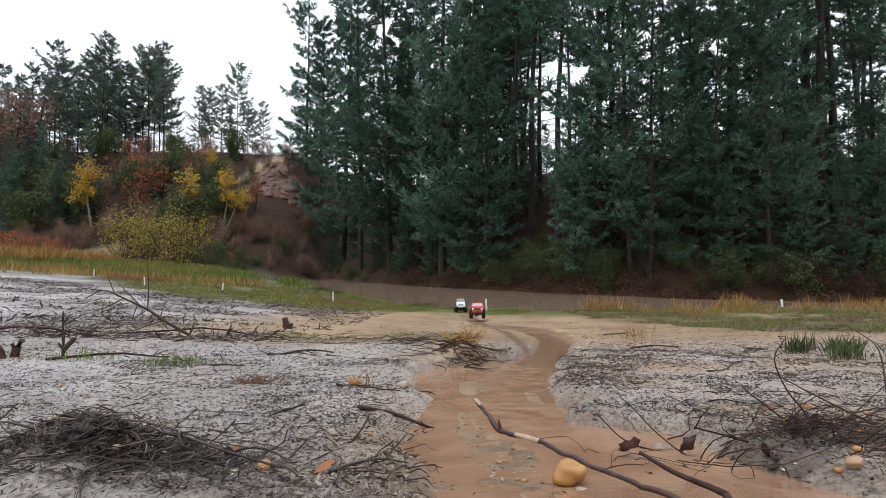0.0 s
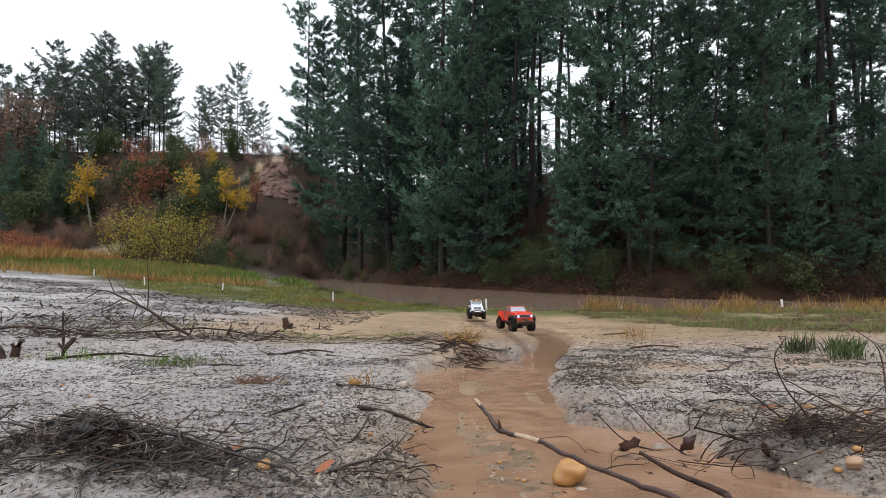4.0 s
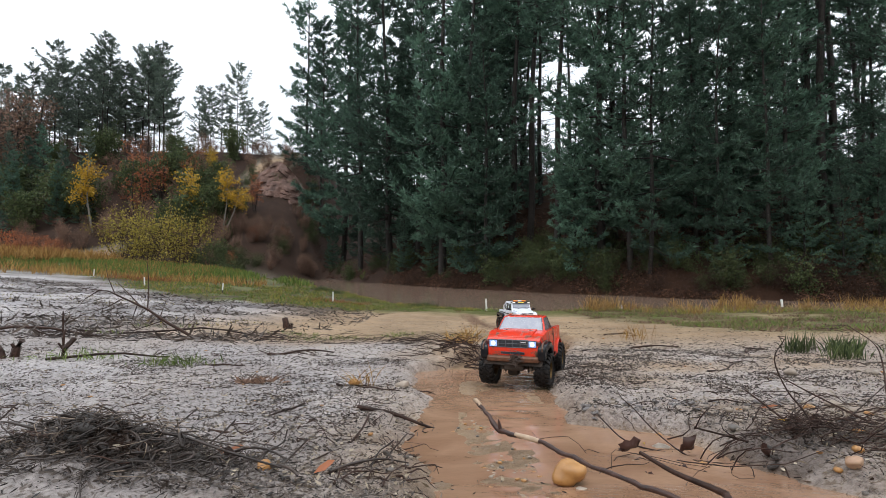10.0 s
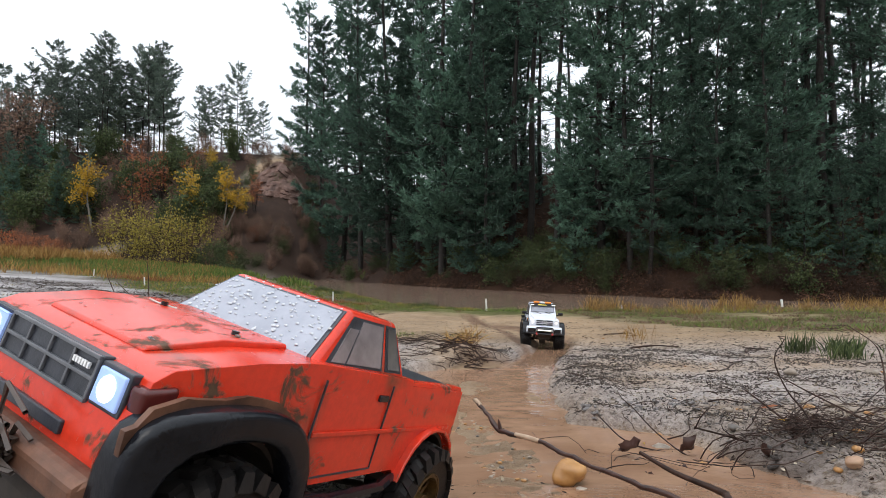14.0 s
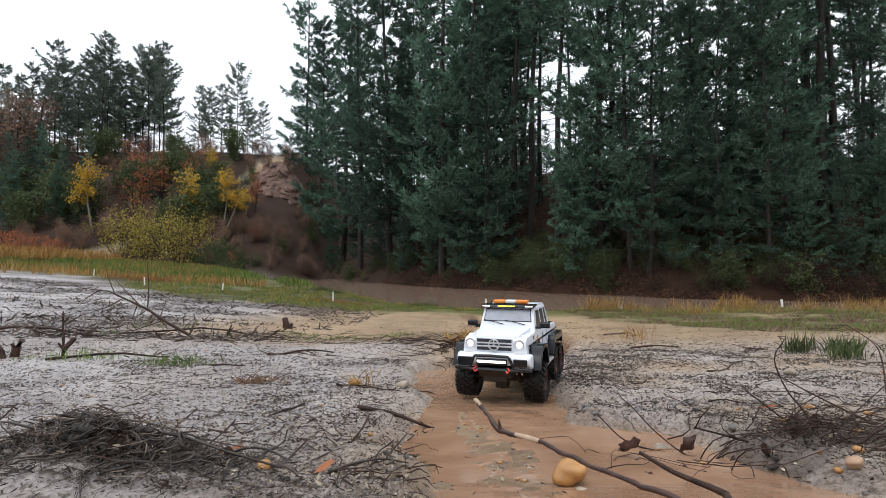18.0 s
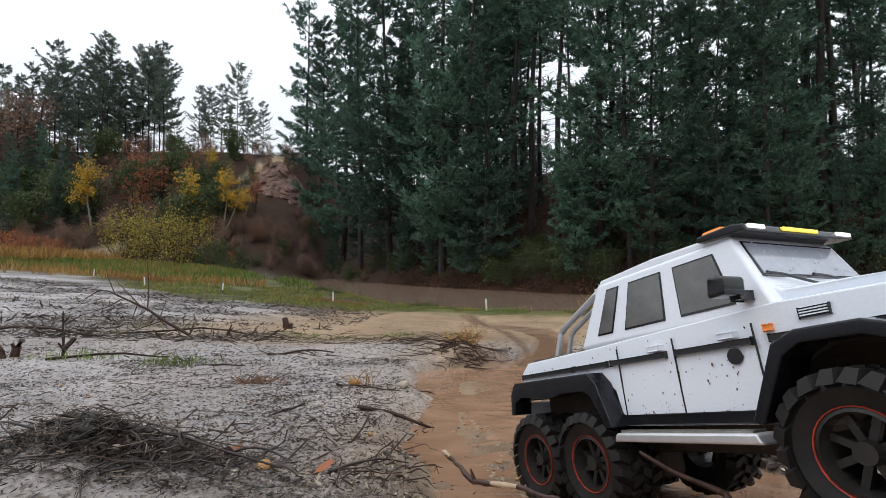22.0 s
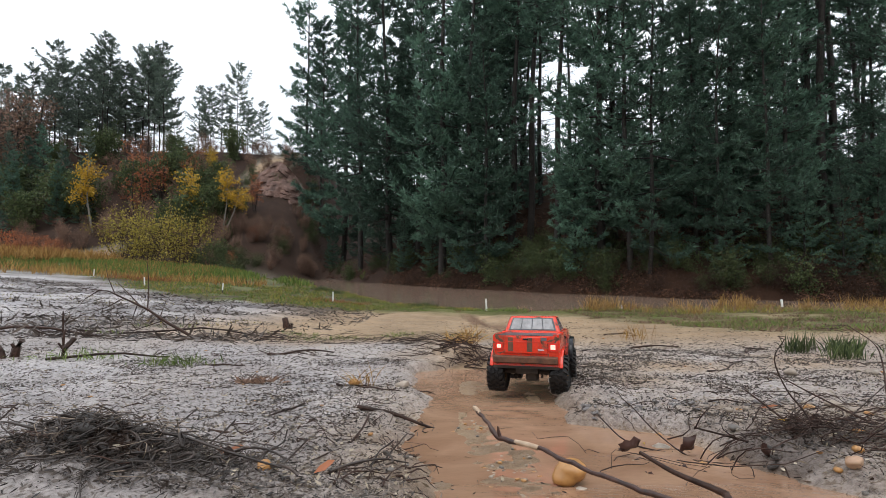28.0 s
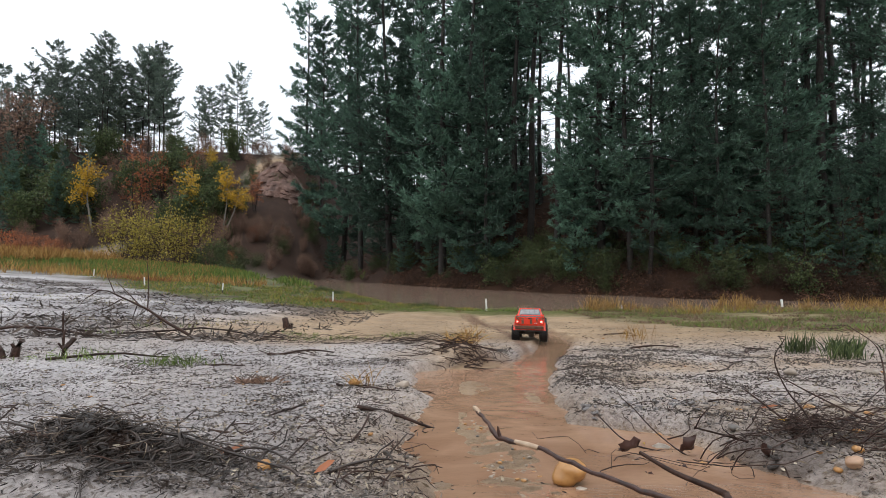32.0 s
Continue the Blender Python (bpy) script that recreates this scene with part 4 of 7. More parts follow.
# ---- model trucks ----
def brick_shape(bm, a, b):
    r = bmesh.ops.create_cube(bm, size=1)
    for v in r["verts"]:
        v.co = [a[j] + (b[j] - a[j]) * (v.co[j] + 0.5) for j in range(3)]
    return r["verts"]


def box(a, b, bevel=0.003):
    bm = bmesh.new()
    brick_shape(bm, a, b)
    if bevel:
        bmesh.ops.bevel(bm, geom=bm.edges[:], offset=bevel, segments=2, affect="EDGES", profile=0.5)
    return bm


def prism(profile, y0, y1, bevel=0.004, top=1.0, pinch=None):
    """A side outline (x, z) drawn across from y0 to y1."""
    bm = bmesh.new()
    vs = [bm.verts.new((x, y0, z)) for x, z in profile]
    f = bm.faces.new(vs)
    e = bmesh.ops.extrude_face_region(bm, geom=[f])
    for v in e["geom"]:
        if isinstance(v, bmesh.types.BMVert):
            v.co.y = y1
    if pinch:
        for v in bm.verts:
            v.co.y *= pinch(v.co.x, v.co.z)
    bmesh.ops.recalc_face_normals(bm, faces=bm.faces[:])
    if bevel:
        es = [ed for ed in bm.edges if len(ed.link_faces) == 2 and ed.calc_face_angle(0) > 0.5]
        bmesh.ops.bevel(bm, geom=es, offset=bevel, segments=2, affect="EDGES", profile=0.5, clamp_overlap=True)
    bmesh.ops.triangulate(bm, faces=[f for f in bm.faces if len(f.verts) > 4])
    return bm


def slab(p, thick, inset=(0, 1, 0, 1)):
    """A thin plate on the four corners p (two below, two above, going round), pushed out along its normal."""
    p = [Vector(q) for q in p]

    def at(u, v):
        return (p[0] * (1 - u) + p[1] * u) * (1 - v) + (p[3] * (1 - u) + p[2] * u) * v
    u0, u1, v0, v1 = inset
    c = [at(u0, v0), at(u1, v0), at(u1, v1), at(u0, v1)]
    nrm = (c[1] - c[0]).cross(c[3] - c[0]).normalized() * thick
    bm = bmesh.new()
    lo = [bm.verts.new(q - nrm * 0.6) for q in c]
    hi = [bm.verts.new(q + nrm) for q in c]
    bm.faces.new(hi)
    bm.faces.new(lo[::-1])
    for k in range(4):
        bm.faces.new((lo[k], lo[(k + 1) % 4], hi[(k + 1) % 4], hi[k]))
    return bm


def ring_of(profile, n=28):
    """A wheel-like body: profile of (radius, y) turned round the y axis."""
    bm = bmesh.new()
    rings = []
    for k in range(n):
        a = 2 * math.pi * k / n
        rings.append([bm.verts.new((r * math.cos(a), y, r * math.sin(a))) for r, y in profile])
    m = len(profile)
    for k in range(n):
        A, B = rings[k], rings[(k + 1) % n]
        for j in range(m):
            bm.faces.new((A[j], A[(j + 1) % m], B[(j + 1) % m], B[j]))
    bmesh.ops.recalc_face_normals(bm, faces=bm.faces[:])
    return bm


def rod(points, radius, sides=8):
    co, fa = tubes([[(p, radius) for p in points]], sides)
    bm = bmesh.new()
    vs = [bm.verts.new(c) for c in co]
    for f in fa:
        bm.faces.new([vs[int(k)] for k in f])
    bm.faces.new(vs[:sides])
    bm.faces.new(vs[-sides:][::-1])
    bmesh.ops.recalc_face_normals(bm, faces=bm.faces[:])
    return bm


def arc(cx, cz, r, a0, a1, n=9, squash=1.0):
    return [(cx + r * math.cos(radians(a0 + (a1 - a0) * k / (n - 1))), cz + squash * r * math.sin(radians(a0 + (a1 - a0) * k / (n - 1)))) for k in range(n)]


def band(outline, y0, y1, thick):
    """A curved strip that follows an outline (x, z), such as a wheel-arch flare."""
    inner = [(x, z) for x, z in outline]
    cx, cz = sum(x for x, z in inner) / len(inner), min(z for x, z in inner)
    outer = [(x + (x - cx) * thick / 0.06, z + abs(thick) * (1.0 if z > cz + 0.02 else 0.2)) for x, z in inner]
    return prism(inner + outer[::-1], y0, y1, 0.0015)


def dirty_paint(name, colour, mud, amount, scale=26.0, gloss=0.28, even=0.8):
    """Paint with splashes of dried mud and fine dirt."""
    m, n, l, b = mat(name)
    t = noise_of(n, l, scale, 7, 0.68, dist=0.7)
    f = noise_of(n, l, scale * 6, 4, 0.7)
    r = ramp_of(n, [(amount, (0, 0, 0)), (amount + 0.06, (1, 1, 1))])
    l.new(t.outputs[0], r.inputs[0])
    tint = ramp_of(n, [(0.3, tuple(c * even for c in colour)), (0.7, colour)])
    l.new(f.outputs[0], tint.inputs[0])
    dirt = ramp_of(n, [(0.35, tuple(c * 0.5 for c in mud)), (0.7, mud)])
    l.new(f.outputs[0], dirt.inputs[0])
    mx = n.new("ShaderNodeMixRGB")
    l.new(r.outputs[0], mx.inputs[0])
    l.new(tint.outputs[0], mx.inputs[1])
    l.new(dirt.outputs[0], mx.inputs[2])
    stain = noise_of(n, l, scale * 0.42, 4, 0.6)
    soft = ramp_of(n, [(amount - 0.02, (0, 0, 0)), (amount + 0.14, (0.8, 0.8, 0.8))])
    l.new(stain.outputs[0], soft.inputs[0])
    my = n.new("ShaderNodeMixRGB")
    l.new(soft.outputs[0], my.inputs[0])
    l.new(mx.outputs[0], my.inputs[1])
    l.new(dirt.outputs[0], my.inputs[2])
    l.new(my.outputs[0], b.inputs["Base Color"])
    rr = n.new("ShaderNodeMapRange")
    rr.inputs["To Min"].default_value, rr.inputs["To Max"].default_value = gloss, 0.8
    l.new(r.outputs[0], rr.inputs[0])
    l.new(rr.outputs[0], b.inputs["Roughness"])
    bump_of(n, l, b, r.outputs[0], 0.25, 0.0015)
    return m


def glow(name, colour, strength):
    m, n, l, b = mat(name)
    b.inputs["Base Color"].default_value = rgba(colour)
    b.inputs["Emission Color"].default_value = rgba(colour)
    b.inputs["Emission Strength"].default_value = strength
    return m


RED_PAINT = dirty_paint("red_body_paint", (0.74, 0.045, 0.018), (0.12, 0.068, 0.036), 0.565, 26.0, 0.2)
WHITE_PAINT = dirty_paint("white_body_paint", (0.76, 0.80, 0.87), (0.15, 0.11, 0.08), 0.69, 60, 0.22, 0.93)
BLACK_PLASTIC = dirty_paint("black_plastic", (0.008, 0.009, 0.012), (0.08, 0.06, 0.045), 0.70, 60, 0.13)
BAR_GREY = grained("grey_grille_bar", (0.07, 0.076, 0.085), (0.16, 0.165, 0.18), 60, 0.3, bump=0.1)
WET_BLACK = grained("wet_black_plastic", (0.004, 0.005, 0.007), (0.012, 0.013, 0.017), 60, 0.06, spec=0.28, bump=0.35, dist=0.003)
CHASSIS = grained("muddy_chassis", (0.012, 0.010, 0.009), (0.06, 0.043, 0.03), 50, 0.7)
RUBBER = grained("tyre_rubber", (0.006, 0.006, 0.007), (0.022, 0.019, 0.017), 45, 0.45, bump=0.5, spread=0.3, spec=0.25)
RIM_GOLD = grained("bronze_rim", (0.010, 0.008, 0.006), (0.24, 0.145, 0.05), 60, 0.35, 0.6)
RIM_BLACK = grained("black_rim", (0.012, 0.012, 0.013), (0.04, 0.035, 0.03), 60, 0.4, 0.3)
BEAD_RED = grained("red_beadlock", (0.10, 0.012, 0.008), (0.50, 0.05, 0.02), 60, 0.4)
RUSTY = grained("muddy_brown_bumper", (0.03, 0.016, 0.011), (0.22, 0.10, 0.058), 40, 0.5, 0.2, bump=0.5)
STEEL = grained("worn_steel", (0.25, 0.23, 0.21), (0.5, 0.48, 0.45), 70, 0.35, 0.8)
CHROME = grained("chrome", (0.66, 0.67, 0.69), (0.82, 0.82, 0.84), 50, 0.34, 0.75, bump=0.1)
DOOR_GLASS = grained("misted_door_glass", (0.13, 0.115, 0.118), (0.30, 0.265, 0.27), 24, 0.12, spec=0.8, bump=0.05)
SMOKED = grained("smoked_window", (0.045, 0.047, 0.05), (0.14, 0.135, 0.13), 24, 0.13, spec=0.8, bump=0.05)
# windscreen glass: the pale base colour carries part of the sky's reflection
SKY_GLASS = grained("sky_sheen_windscreen", (0.24, 0.26, 0.31), (0.36, 0.38, 0.44), 30, 0.10, spec=0.9, bump=0.05)
REAR_GLASS = grained("dull_rear_glass", (0.07, 0.072, 0.08), (0.24, 0.245, 0.27), 22, 0.14, spec=0.8, bump=0.05)
SILVER = grained("silver_trim", (0.50, 0.51, 0.53), (0.70, 0.71, 0.73), 60, 0.35, bump=0.1)
GRILLE = grained("black_grille", (0.015, 0.017, 0.022), (0.05, 0.055, 0.07), 80, 0.35)
HEAD_GLOW = glow("lit_headlamp", (0.75, 0.86, 1.0), 1.6)
HEAD_RIM = glow("headlamp_glass", (0.35, 0.5, 0.9), 0.3)
SOFT_GLOW = glow("lit_round_lamp", (0.92, 0.93, 0.95), 0.55)
WARM_GLOW = glow("lit_white_lamp", (1.0, 0.98, 0.9), 1.0)
TAIL_GLOW = glow("lit_tail_lamp", (1.0, 0.22, 0.18), 3.0)
CORNER_LENS = grained("dark_red_lens", (0.03, 0.008, 0.007), (0.12, 0.02, 0.018), 40, 0.12)
TAIL_RED = grained("red_lens", (0.45, 0.03, 0.02), (0.6, 0.05, 0.03), 50, 0.15)
RED_GLOW = glow("small_red_lamp", (1.0, 0.02, 0.05), 3.0)
AMBER = grained("amber_lens", (0.8, 0.22, 0.03), (0.95, 0.33, 0.06), 40, 0.2)
YELLOW_LENS = glow("yellow_lamp", (0.95, 0.75, 0.1), 0.6)
WHITE_LENS = grained("white_lens", (0.7, 0.7, 0.7), (0.88, 0.88, 0.88), 40, 0.2)
CLEAR_DROP = grained("rain_drop", (0.38, 0.40, 0.44), (0.52, 0.54, 0.58), 40, 0.05, spec=1.0, bump=0)
CLEAR_BEAD = grained("rain_bead", (0.5, 0.5, 0.52), (0.62, 0.62, 0.65), 40, 0.05, spec=1.0, bump=0)
bead_bsdf = CLEAR_BEAD.node_tree.nodes["Principled BSDF"]
bead_bsdf.inputs["Transmission Weight"].default_value, bead_bsdf.inputs["IOR"].default_value = 0.85, 1.33
RED_HOOK = grained("red_shackle", (0.6, 0.05, 0.04), (0.8, 0.09, 0.07), 40, 0.4)


def drops(p, count, seed, size=0.0022, parent=None):
    """Rain drops on a pane with the corners p."""
    r = np.random.default_rng(seed)
    p = [Vector(q) for q in p]
    nrm = (p[1] - p[0]).cross(p[3] - p[0]).normalized()
    ux = (p[1] - p[0]).normalized()
    uy = nrm.cross(ux)
    bm = bmesh.new()
    for k in range(count):
        u, v, s = r.uniform(0.04, 0.96), r.uniform(0.05, 0.95), size * r.uniform(0.35, 1.0) ** 1.5
        c = (p[0] * (1 - u) + p[1] * u) * (1 - v) + (p[3] * (1 - u) + p[2] * u) * v + nrm * 0.0021
        ring = [bm.verts.new(c + ux * s * 1.5 * math.cos(a) + uy * s * math.sin(a)) for a in (0, 1.05, 2.1, 3.14, 4.19, 5.24)]
        topv = bm.verts.new(c + nrm * s * 0.7)
        for j in range(6):
            bm.faces.new((ring[j], ring[(j + 1) % 6], topv))
    return tagged(part("rain_drops", bm, CLEAR_DROP, parent, "clear rain drops", True), "clear rain drops", kind="stuff")


def beads(parent, spots, seed, size=0.0016):
    """Beads of rain on a roughly level panel: x0, x1, y0, y1, z at x0, z at x1."""
    r = np.random.default_rng(seed)
    bm = bmesh.new()
    x0, x1, y0, y1, z0, z1, count = spots
    for k in range(count):
        x, y, q = r.uniform(x0, x1), r.uniform(y0, y1), size * r.uniform(0.3, 1.0)
        c = Vector((x, y, z0 + (z1 - z0) * (x - x0) / (x1 - x0)))
        ring = [bm.verts.new(c + Vector((q * 1.2 * math.cos(a), q * math.sin(a), 0))) for a in (0, 1.05, 2.1, 3.14, 4.19, 5.24)]
        topv = bm.verts.new(c + Vector((0, 0, q * 0.6)))
        for j in range(6):
            bm.faces.new((ring[j], ring[(j + 1) % 6], topv))
    return tagged(part("rain_beads", bm, CLEAR_BEAD, parent, "clear beads of rain", True), "clear beads of rain", kind="stuff")


def mud_specks(parent, seed, count, x0, x1, z0, z1, y):
    """Flecks of mud thrown on a flank."""
    r = np.random.default_rng(seed)
    bm = bmesh.new()
    for k in range(count):
        x, z, q = r.uniform(x0, x1), z0 + (z1 - z0) * r.random() ** 1.6, 0.0004 + 0.0011 * r.random() ** 3
        side = 1 if y > 0 else -1
        ring = [bm.verts.new((x + q * math.cos(a), y, z + q * r.uniform(0.8, 1.9) * math.sin(a))) for a in (0, 1.05, 2.1, 3.14, 4.19, 5.24)]
        topv = bm.verts.new((x, y + side * 0.0006, z))
        for j in range(6):
            bm.faces.new((ring[j], ring[(j + 1) % 6], topv))
    bmesh.ops.recalc_face_normals(bm, faces=bm.faces[:])
    return tagged(part("mud_specks", bm, RUSTY, parent, "flecks of brown mud"), "flecks of brown mud", kind="stuff")


def tyre_mesh(R, half, rim, seed):
    """A knobbly off-road tyre: a round-shouldered ring with staggered lugs."""
    bm = ring_of([(rim, -half * 0.85), (R * 0.76, -half), (R * 0.875, -half * 0.92), (R * 0.92, -half * 0.5), (R * 0.925, 0), (R * 0.92, half * 0.5), (R * 0.875, half * 0.92),
                  (R * 0.76, half), (rim, half * 0.85)], 32)
    r = np.random.default_rng(seed)
    n = 21
    w0 = R * 0.098
    for k in range(n):
        for row, (yc, w, h, off) in enumerate(((-0.80, 0.46, 0.985, 0), (-0.24, 0.42, 1.0, 0.5), (0.24, 0.42, 1.0, 0.0), (0.80, 0.46, 0.985, 0.5))):
            a = 2 * math.pi * (k + off + r.uniform(-0.07, 0.07)) / n
            vs = brick_shape(bm, (-w0, (yc - w * 0.5) * half, R * 0.80), (w0, (yc + w * 0.5) * half, R * h))
            skew = 0.45 * (1 if row % 2 else -1)
            for v in vs:
                outer = v.co.z > R * 0.9
                if abs(yc) > 0.5:
                    v.co.y *= 1.0 if outer else 1.16
                v.co.x *= 0.72 if outer else 1.1
                v.co.x += skew * (v.co.y - yc * half)
            bmesh.ops.rotate(bm, verts=vs, cent=(0, 0, 0), matrix=Matrix.Rotation(a, 3, "Y"))
    me = bpy.data.meshes.new("tyre")
    bm.to_mesh(me)
    bm.free()
    me.materials.append(RUBBER)
    return me


def rim_mesh(rim, half, material):
    bm = ring_of([(rim * 1.03, half * 0.86), (rim * 0.9, half * 0.9), (rim * 0.84, half * 0.5), (rim * 0.84, -half * 0.8), (rim * 1.03, -half * 0.86)], 28)
    for k in range(8):
        vs = brick_shape(bm, (-rim * 0.09, half * 0.32, rim * 0.2), (rim * 0.09, half * 0.52, rim * 0.88))
        bmesh.ops.rotate(bm, verts=vs, cent=(0, 0, 0), matrix=Matrix.Rotation(k * math.pi / 4, 3, "Y"))
    d = bmesh.ops.create_cone(bm, cap_ends=True, segments=14, radius1=rim * 0.34, radius2=rim * 0.26, depth=half * 0.7)
    bmesh.ops.rotate(bm, verts=d["verts"], cent=(0, 0, 0), matrix=Matrix.Rotation(-math.pi / 2, 3, "X"))
    bmesh.ops.translate(bm, verts=d["verts"], vec=(0, half * 0.45, 0))
    me = bpy.data.meshes.new("rim")
    bm.to_mesh(me)
    bm.free()
    me.materials.append(material)
    return me


def bead_mesh(rim, half, material, name):
    bm = ring_of([(rim * 1.04, half * 0.84), (rim * 1.035, half * 0.92), (rim * 1.005, half * 0.91), (rim * 1.005, half * 0.8)], 28)
    me = bpy.data.meshes.new(name)
    bm.to_mesh(me)
    bm.free()
    me.materials.append(material)
    return me


WHEELS = []          # (wheel, thing's key, x, y, z, radius, side)


def wheel(truck, key, x, y, z, R, side, meshes, label):
    tyre, rim, bead = meshes
    w = piece("wheel", rim, truck, label)
    w.matrix_basis = pose(x, y * side, z, 0, 0, 0 if side > 0 else 180)
    piece("tyre", tyre, w)
    piece("beadlock_ring", bead, w)
    WHEELS.append((w, key, x, y * side, z, R, side))


def both(fn):
    for side in (1, -1):
        fn(side)


def mirror_y(p, side):
    return [(x, y * side, z) for x, y, z in (p if side > 0 else [p[1], p[0], p[3], p[2]])]


def red_truck():
    t = tagged(new("red_model_pickup"), "muddy red radio-controlled model pickup on big knobbly tyres", "toy truck")
    body = [(-0.205, 0.128), (-0.207, 0.186), (-0.08, 0.187), (-0.078, 0.193), (0.07, 0.197), (0.13, 0.192), (0.182, 0.181), (0.193, 0.174), (0.199, 0.145), (0.197, 0.118), (0.188, 0.114)]
    body += arc(0.133, 0.082, 0.066, 25, 180, 9) + [(0.062, 0.106), (-0.085, 0.106)] + arc(-0.15, 0.082, 0.060, 15, 165, 9) + [(-0.205, 0.112)]

    def pinch(x, z):
        return (0.90 if x > 0.15 else 1.0) * (1.0 - 0.9 * max(0.0, z - 0.168))
    rounded(part("body", prism(body, -0.1, 0.1, 0.007, pinch=pinch), RED_PAINT, t, "red bodywork with splashes of dried mud"))
    # raised middle of the bonnet
    rounded(part("bonnet", prism([(0.068, 0.1965), (0.070, 0.2005), (0.13, 0.1965), (0.178, 0.1845), (0.180, 0.181), (0.13, 0.190)], -0.060, 0.060, 0.0022, pinch=lambda x, z: 1.0 if x < 0.15 else 0.9), RED_PAINT, t, "red bonnet wet with rain"))
    # cab
    lo = [(-0.075, 0.090), (0.071, 0.088)]
    hi = [(-0.054, 0.073), (0.020, 0.072)]
    zl, zh = 0.190, 0.240
    bm = bmesh.new()
    b = [bm.verts.new(c) for c in ((lo[0][0], -lo[0][1], zl), (lo[1][0], -lo[1][1], zl), (lo[1][0], lo[1][1], zl), (lo[0][0], lo[0][1], zl))]
    h = [bm.verts.new(c) for c in ((hi[0][0], -hi[0][1], zh), (hi[1][0], -hi[1][1], zh), (hi[1][0], hi[1][1], zh), (hi[0][0], hi[0][1], zh))]
    bm.faces.new(h)
    bm.faces.new(b[::-1])
    for k in range(4):
        bm.faces.new((b[k], b[(k + 1) % 4], h[(k + 1) % 4], h[k]))
    bmesh.ops.bevel(bm, geom=bm.edges[:], offset=0.005, segments=3, affect="EDGES", profile=0.5)
    rounded(part("cab", bm, RED_PAINT, t, "red cab"))
    scr = [(0.071, -0.088, zl), (0.071, 0.088, zl), (0.020, 0.072, zh), (0.020, -0.072, zh)]
    part("windscreen", slab(scr, 0.0015, (0.05, 0.95, 0.10, 0.90)), SKY_GLASS, t, "windscreen with sky reflection in its colour, covered in rain drops")
    drops(scr, 230, 71, 0.0017, t)
    part("windscreen_seal", slab(scr, 0.0006, (0.03, 0.97, 0.06, 0.94)), GRILLE, t)
    back = [(-0.075, 0.090, zl), (-0.075, -0.090, zl), (-0.054, -0.073, zh), (-0.054, 0.073, zh)]
    part("rear_window_frame", slab(back, 0.0008, (0.07, 0.93, 0.12, 0.90)), GRILLE, t)
    for k in range(4):
        part("rear_window_pane", slab(back, 0.0018, (0.095 + k * 0.205, 0.095 + k * 0.205 + 0.185, 0.18, 0.84)), REAR_GLASS, t)

    def side_glass(s):
        p = mirror_y([(lo[1][0], 0.088, zl), (lo[0][0], 0.090, zl), (hi[0][0], 0.073, zh), (hi[1][0], 0.072, zh)], s)
        i = (lambda a, c: (a, c)) if s > 0 else (lambda a, c: (1 - c, 1 - a))
        part("window_trim", slab(p, 0.0006, (*i(0.09, 0.69), 0.10, 0.90)), GRILLE, t)
        part("quarter_trim", slab(p, 0.0006, (*i(0.73, 0.94), 0.10, 0.90)), GRILLE, t)
        part("door_window", slab(p, 0.0014, (*i(0.28, 0.66), 0.14, 0.85)), DOOR_GLASS, t)
        part("vent_window", slab(p, 0.0014, (*i(0.13, 0.26), 0.14, 0.70)), DOOR_GLASS, t)
        part("quarter_window", slab(p, 0.0014, (*i(0.76, 0.91), 0.14, 0.85)), SMOKED, t)
        # door gaps and handle
        for x in (0.060, -0.040):
            part("door_gap", box((x - 0.0007, s * 0.0995, 0.112), (x + 0.0007, s * 0.1008, 0.186), 0), GRILLE, t)
        part("door_gap", box((-0.040, s * 0.0995, 0.1115), (0.060, s * 0.1008, 0.1128), 0), GRILLE, t)
        part("crease", box((-0.19, s * 0.0992, 0.143), (0.058, s * 0.1015, 0.147), 0.0008), RED_PAINT, t)
        part("door_handle", box((-0.036, s * 0.097, 0.171), (-0.022, s * 0.1015, 0.177), 0.0012), BLACK_PLASTIC, t, "black door handle")
        part("sill_guard", rod([(0.06, s * 0.098, 0.098), (0.02, s * 0.105, 0.094), (-0.06, s * 0.105, 0.094), (-0.09, s * 0.098, 0.098)], 0.0055), BLACK_PLASTIC, t, "muddy black rock slider")
        lower = [(0.186, 0.110), (0.181, 0.131), (0.162, 0.145), (0.124, 0.147), (0.098, 0.137), (0.081, 0.115), (0.075, 0.086)]
        upper = [(0.205, 0.110), (0.206, 0.140), (0.196, 0.158), (0.166, 0.166), (0.118, 0.166), (0.084, 0.154), (0.064, 0.125), (0.060, 0.086)]
        lower, upper = ([(c[0], c[2]) for c, k in eased([((x, 0, z), 0.01) for x, z in edge], 3)] for edge in (lower, upper))
        # crust of mud thrown up above the arch
        q = np.random.default_rng(11 + s)
        crust = [(c[0] + (c[0] - 0.13) * k, c[1] + 0.0015 + 0.0045 * q.random()) for c, k in zip(upper[3:], q.uniform(0.0, 0.05, len(upper)))]
        crust = [c for c in crust if c[1] > 0.118]
        part("mud_crust", prism([c for c in upper[3:] if c[1] > 0.116] + crust[::-1], s * 0.0975, s * 0.1016, 0), RUSTY, t, "crust of brown mud above the arch")
        rounded(part("front_flare", prism(lower + upper[::-1], s * 0.088, s * 0.116, 0.005, pinch=lambda x, z: 1.0 - 0.05 * max(0.0, (x - 0.16) / 0.04)), WET_BLACK, t, "wide wet black wheel-arch flare"))
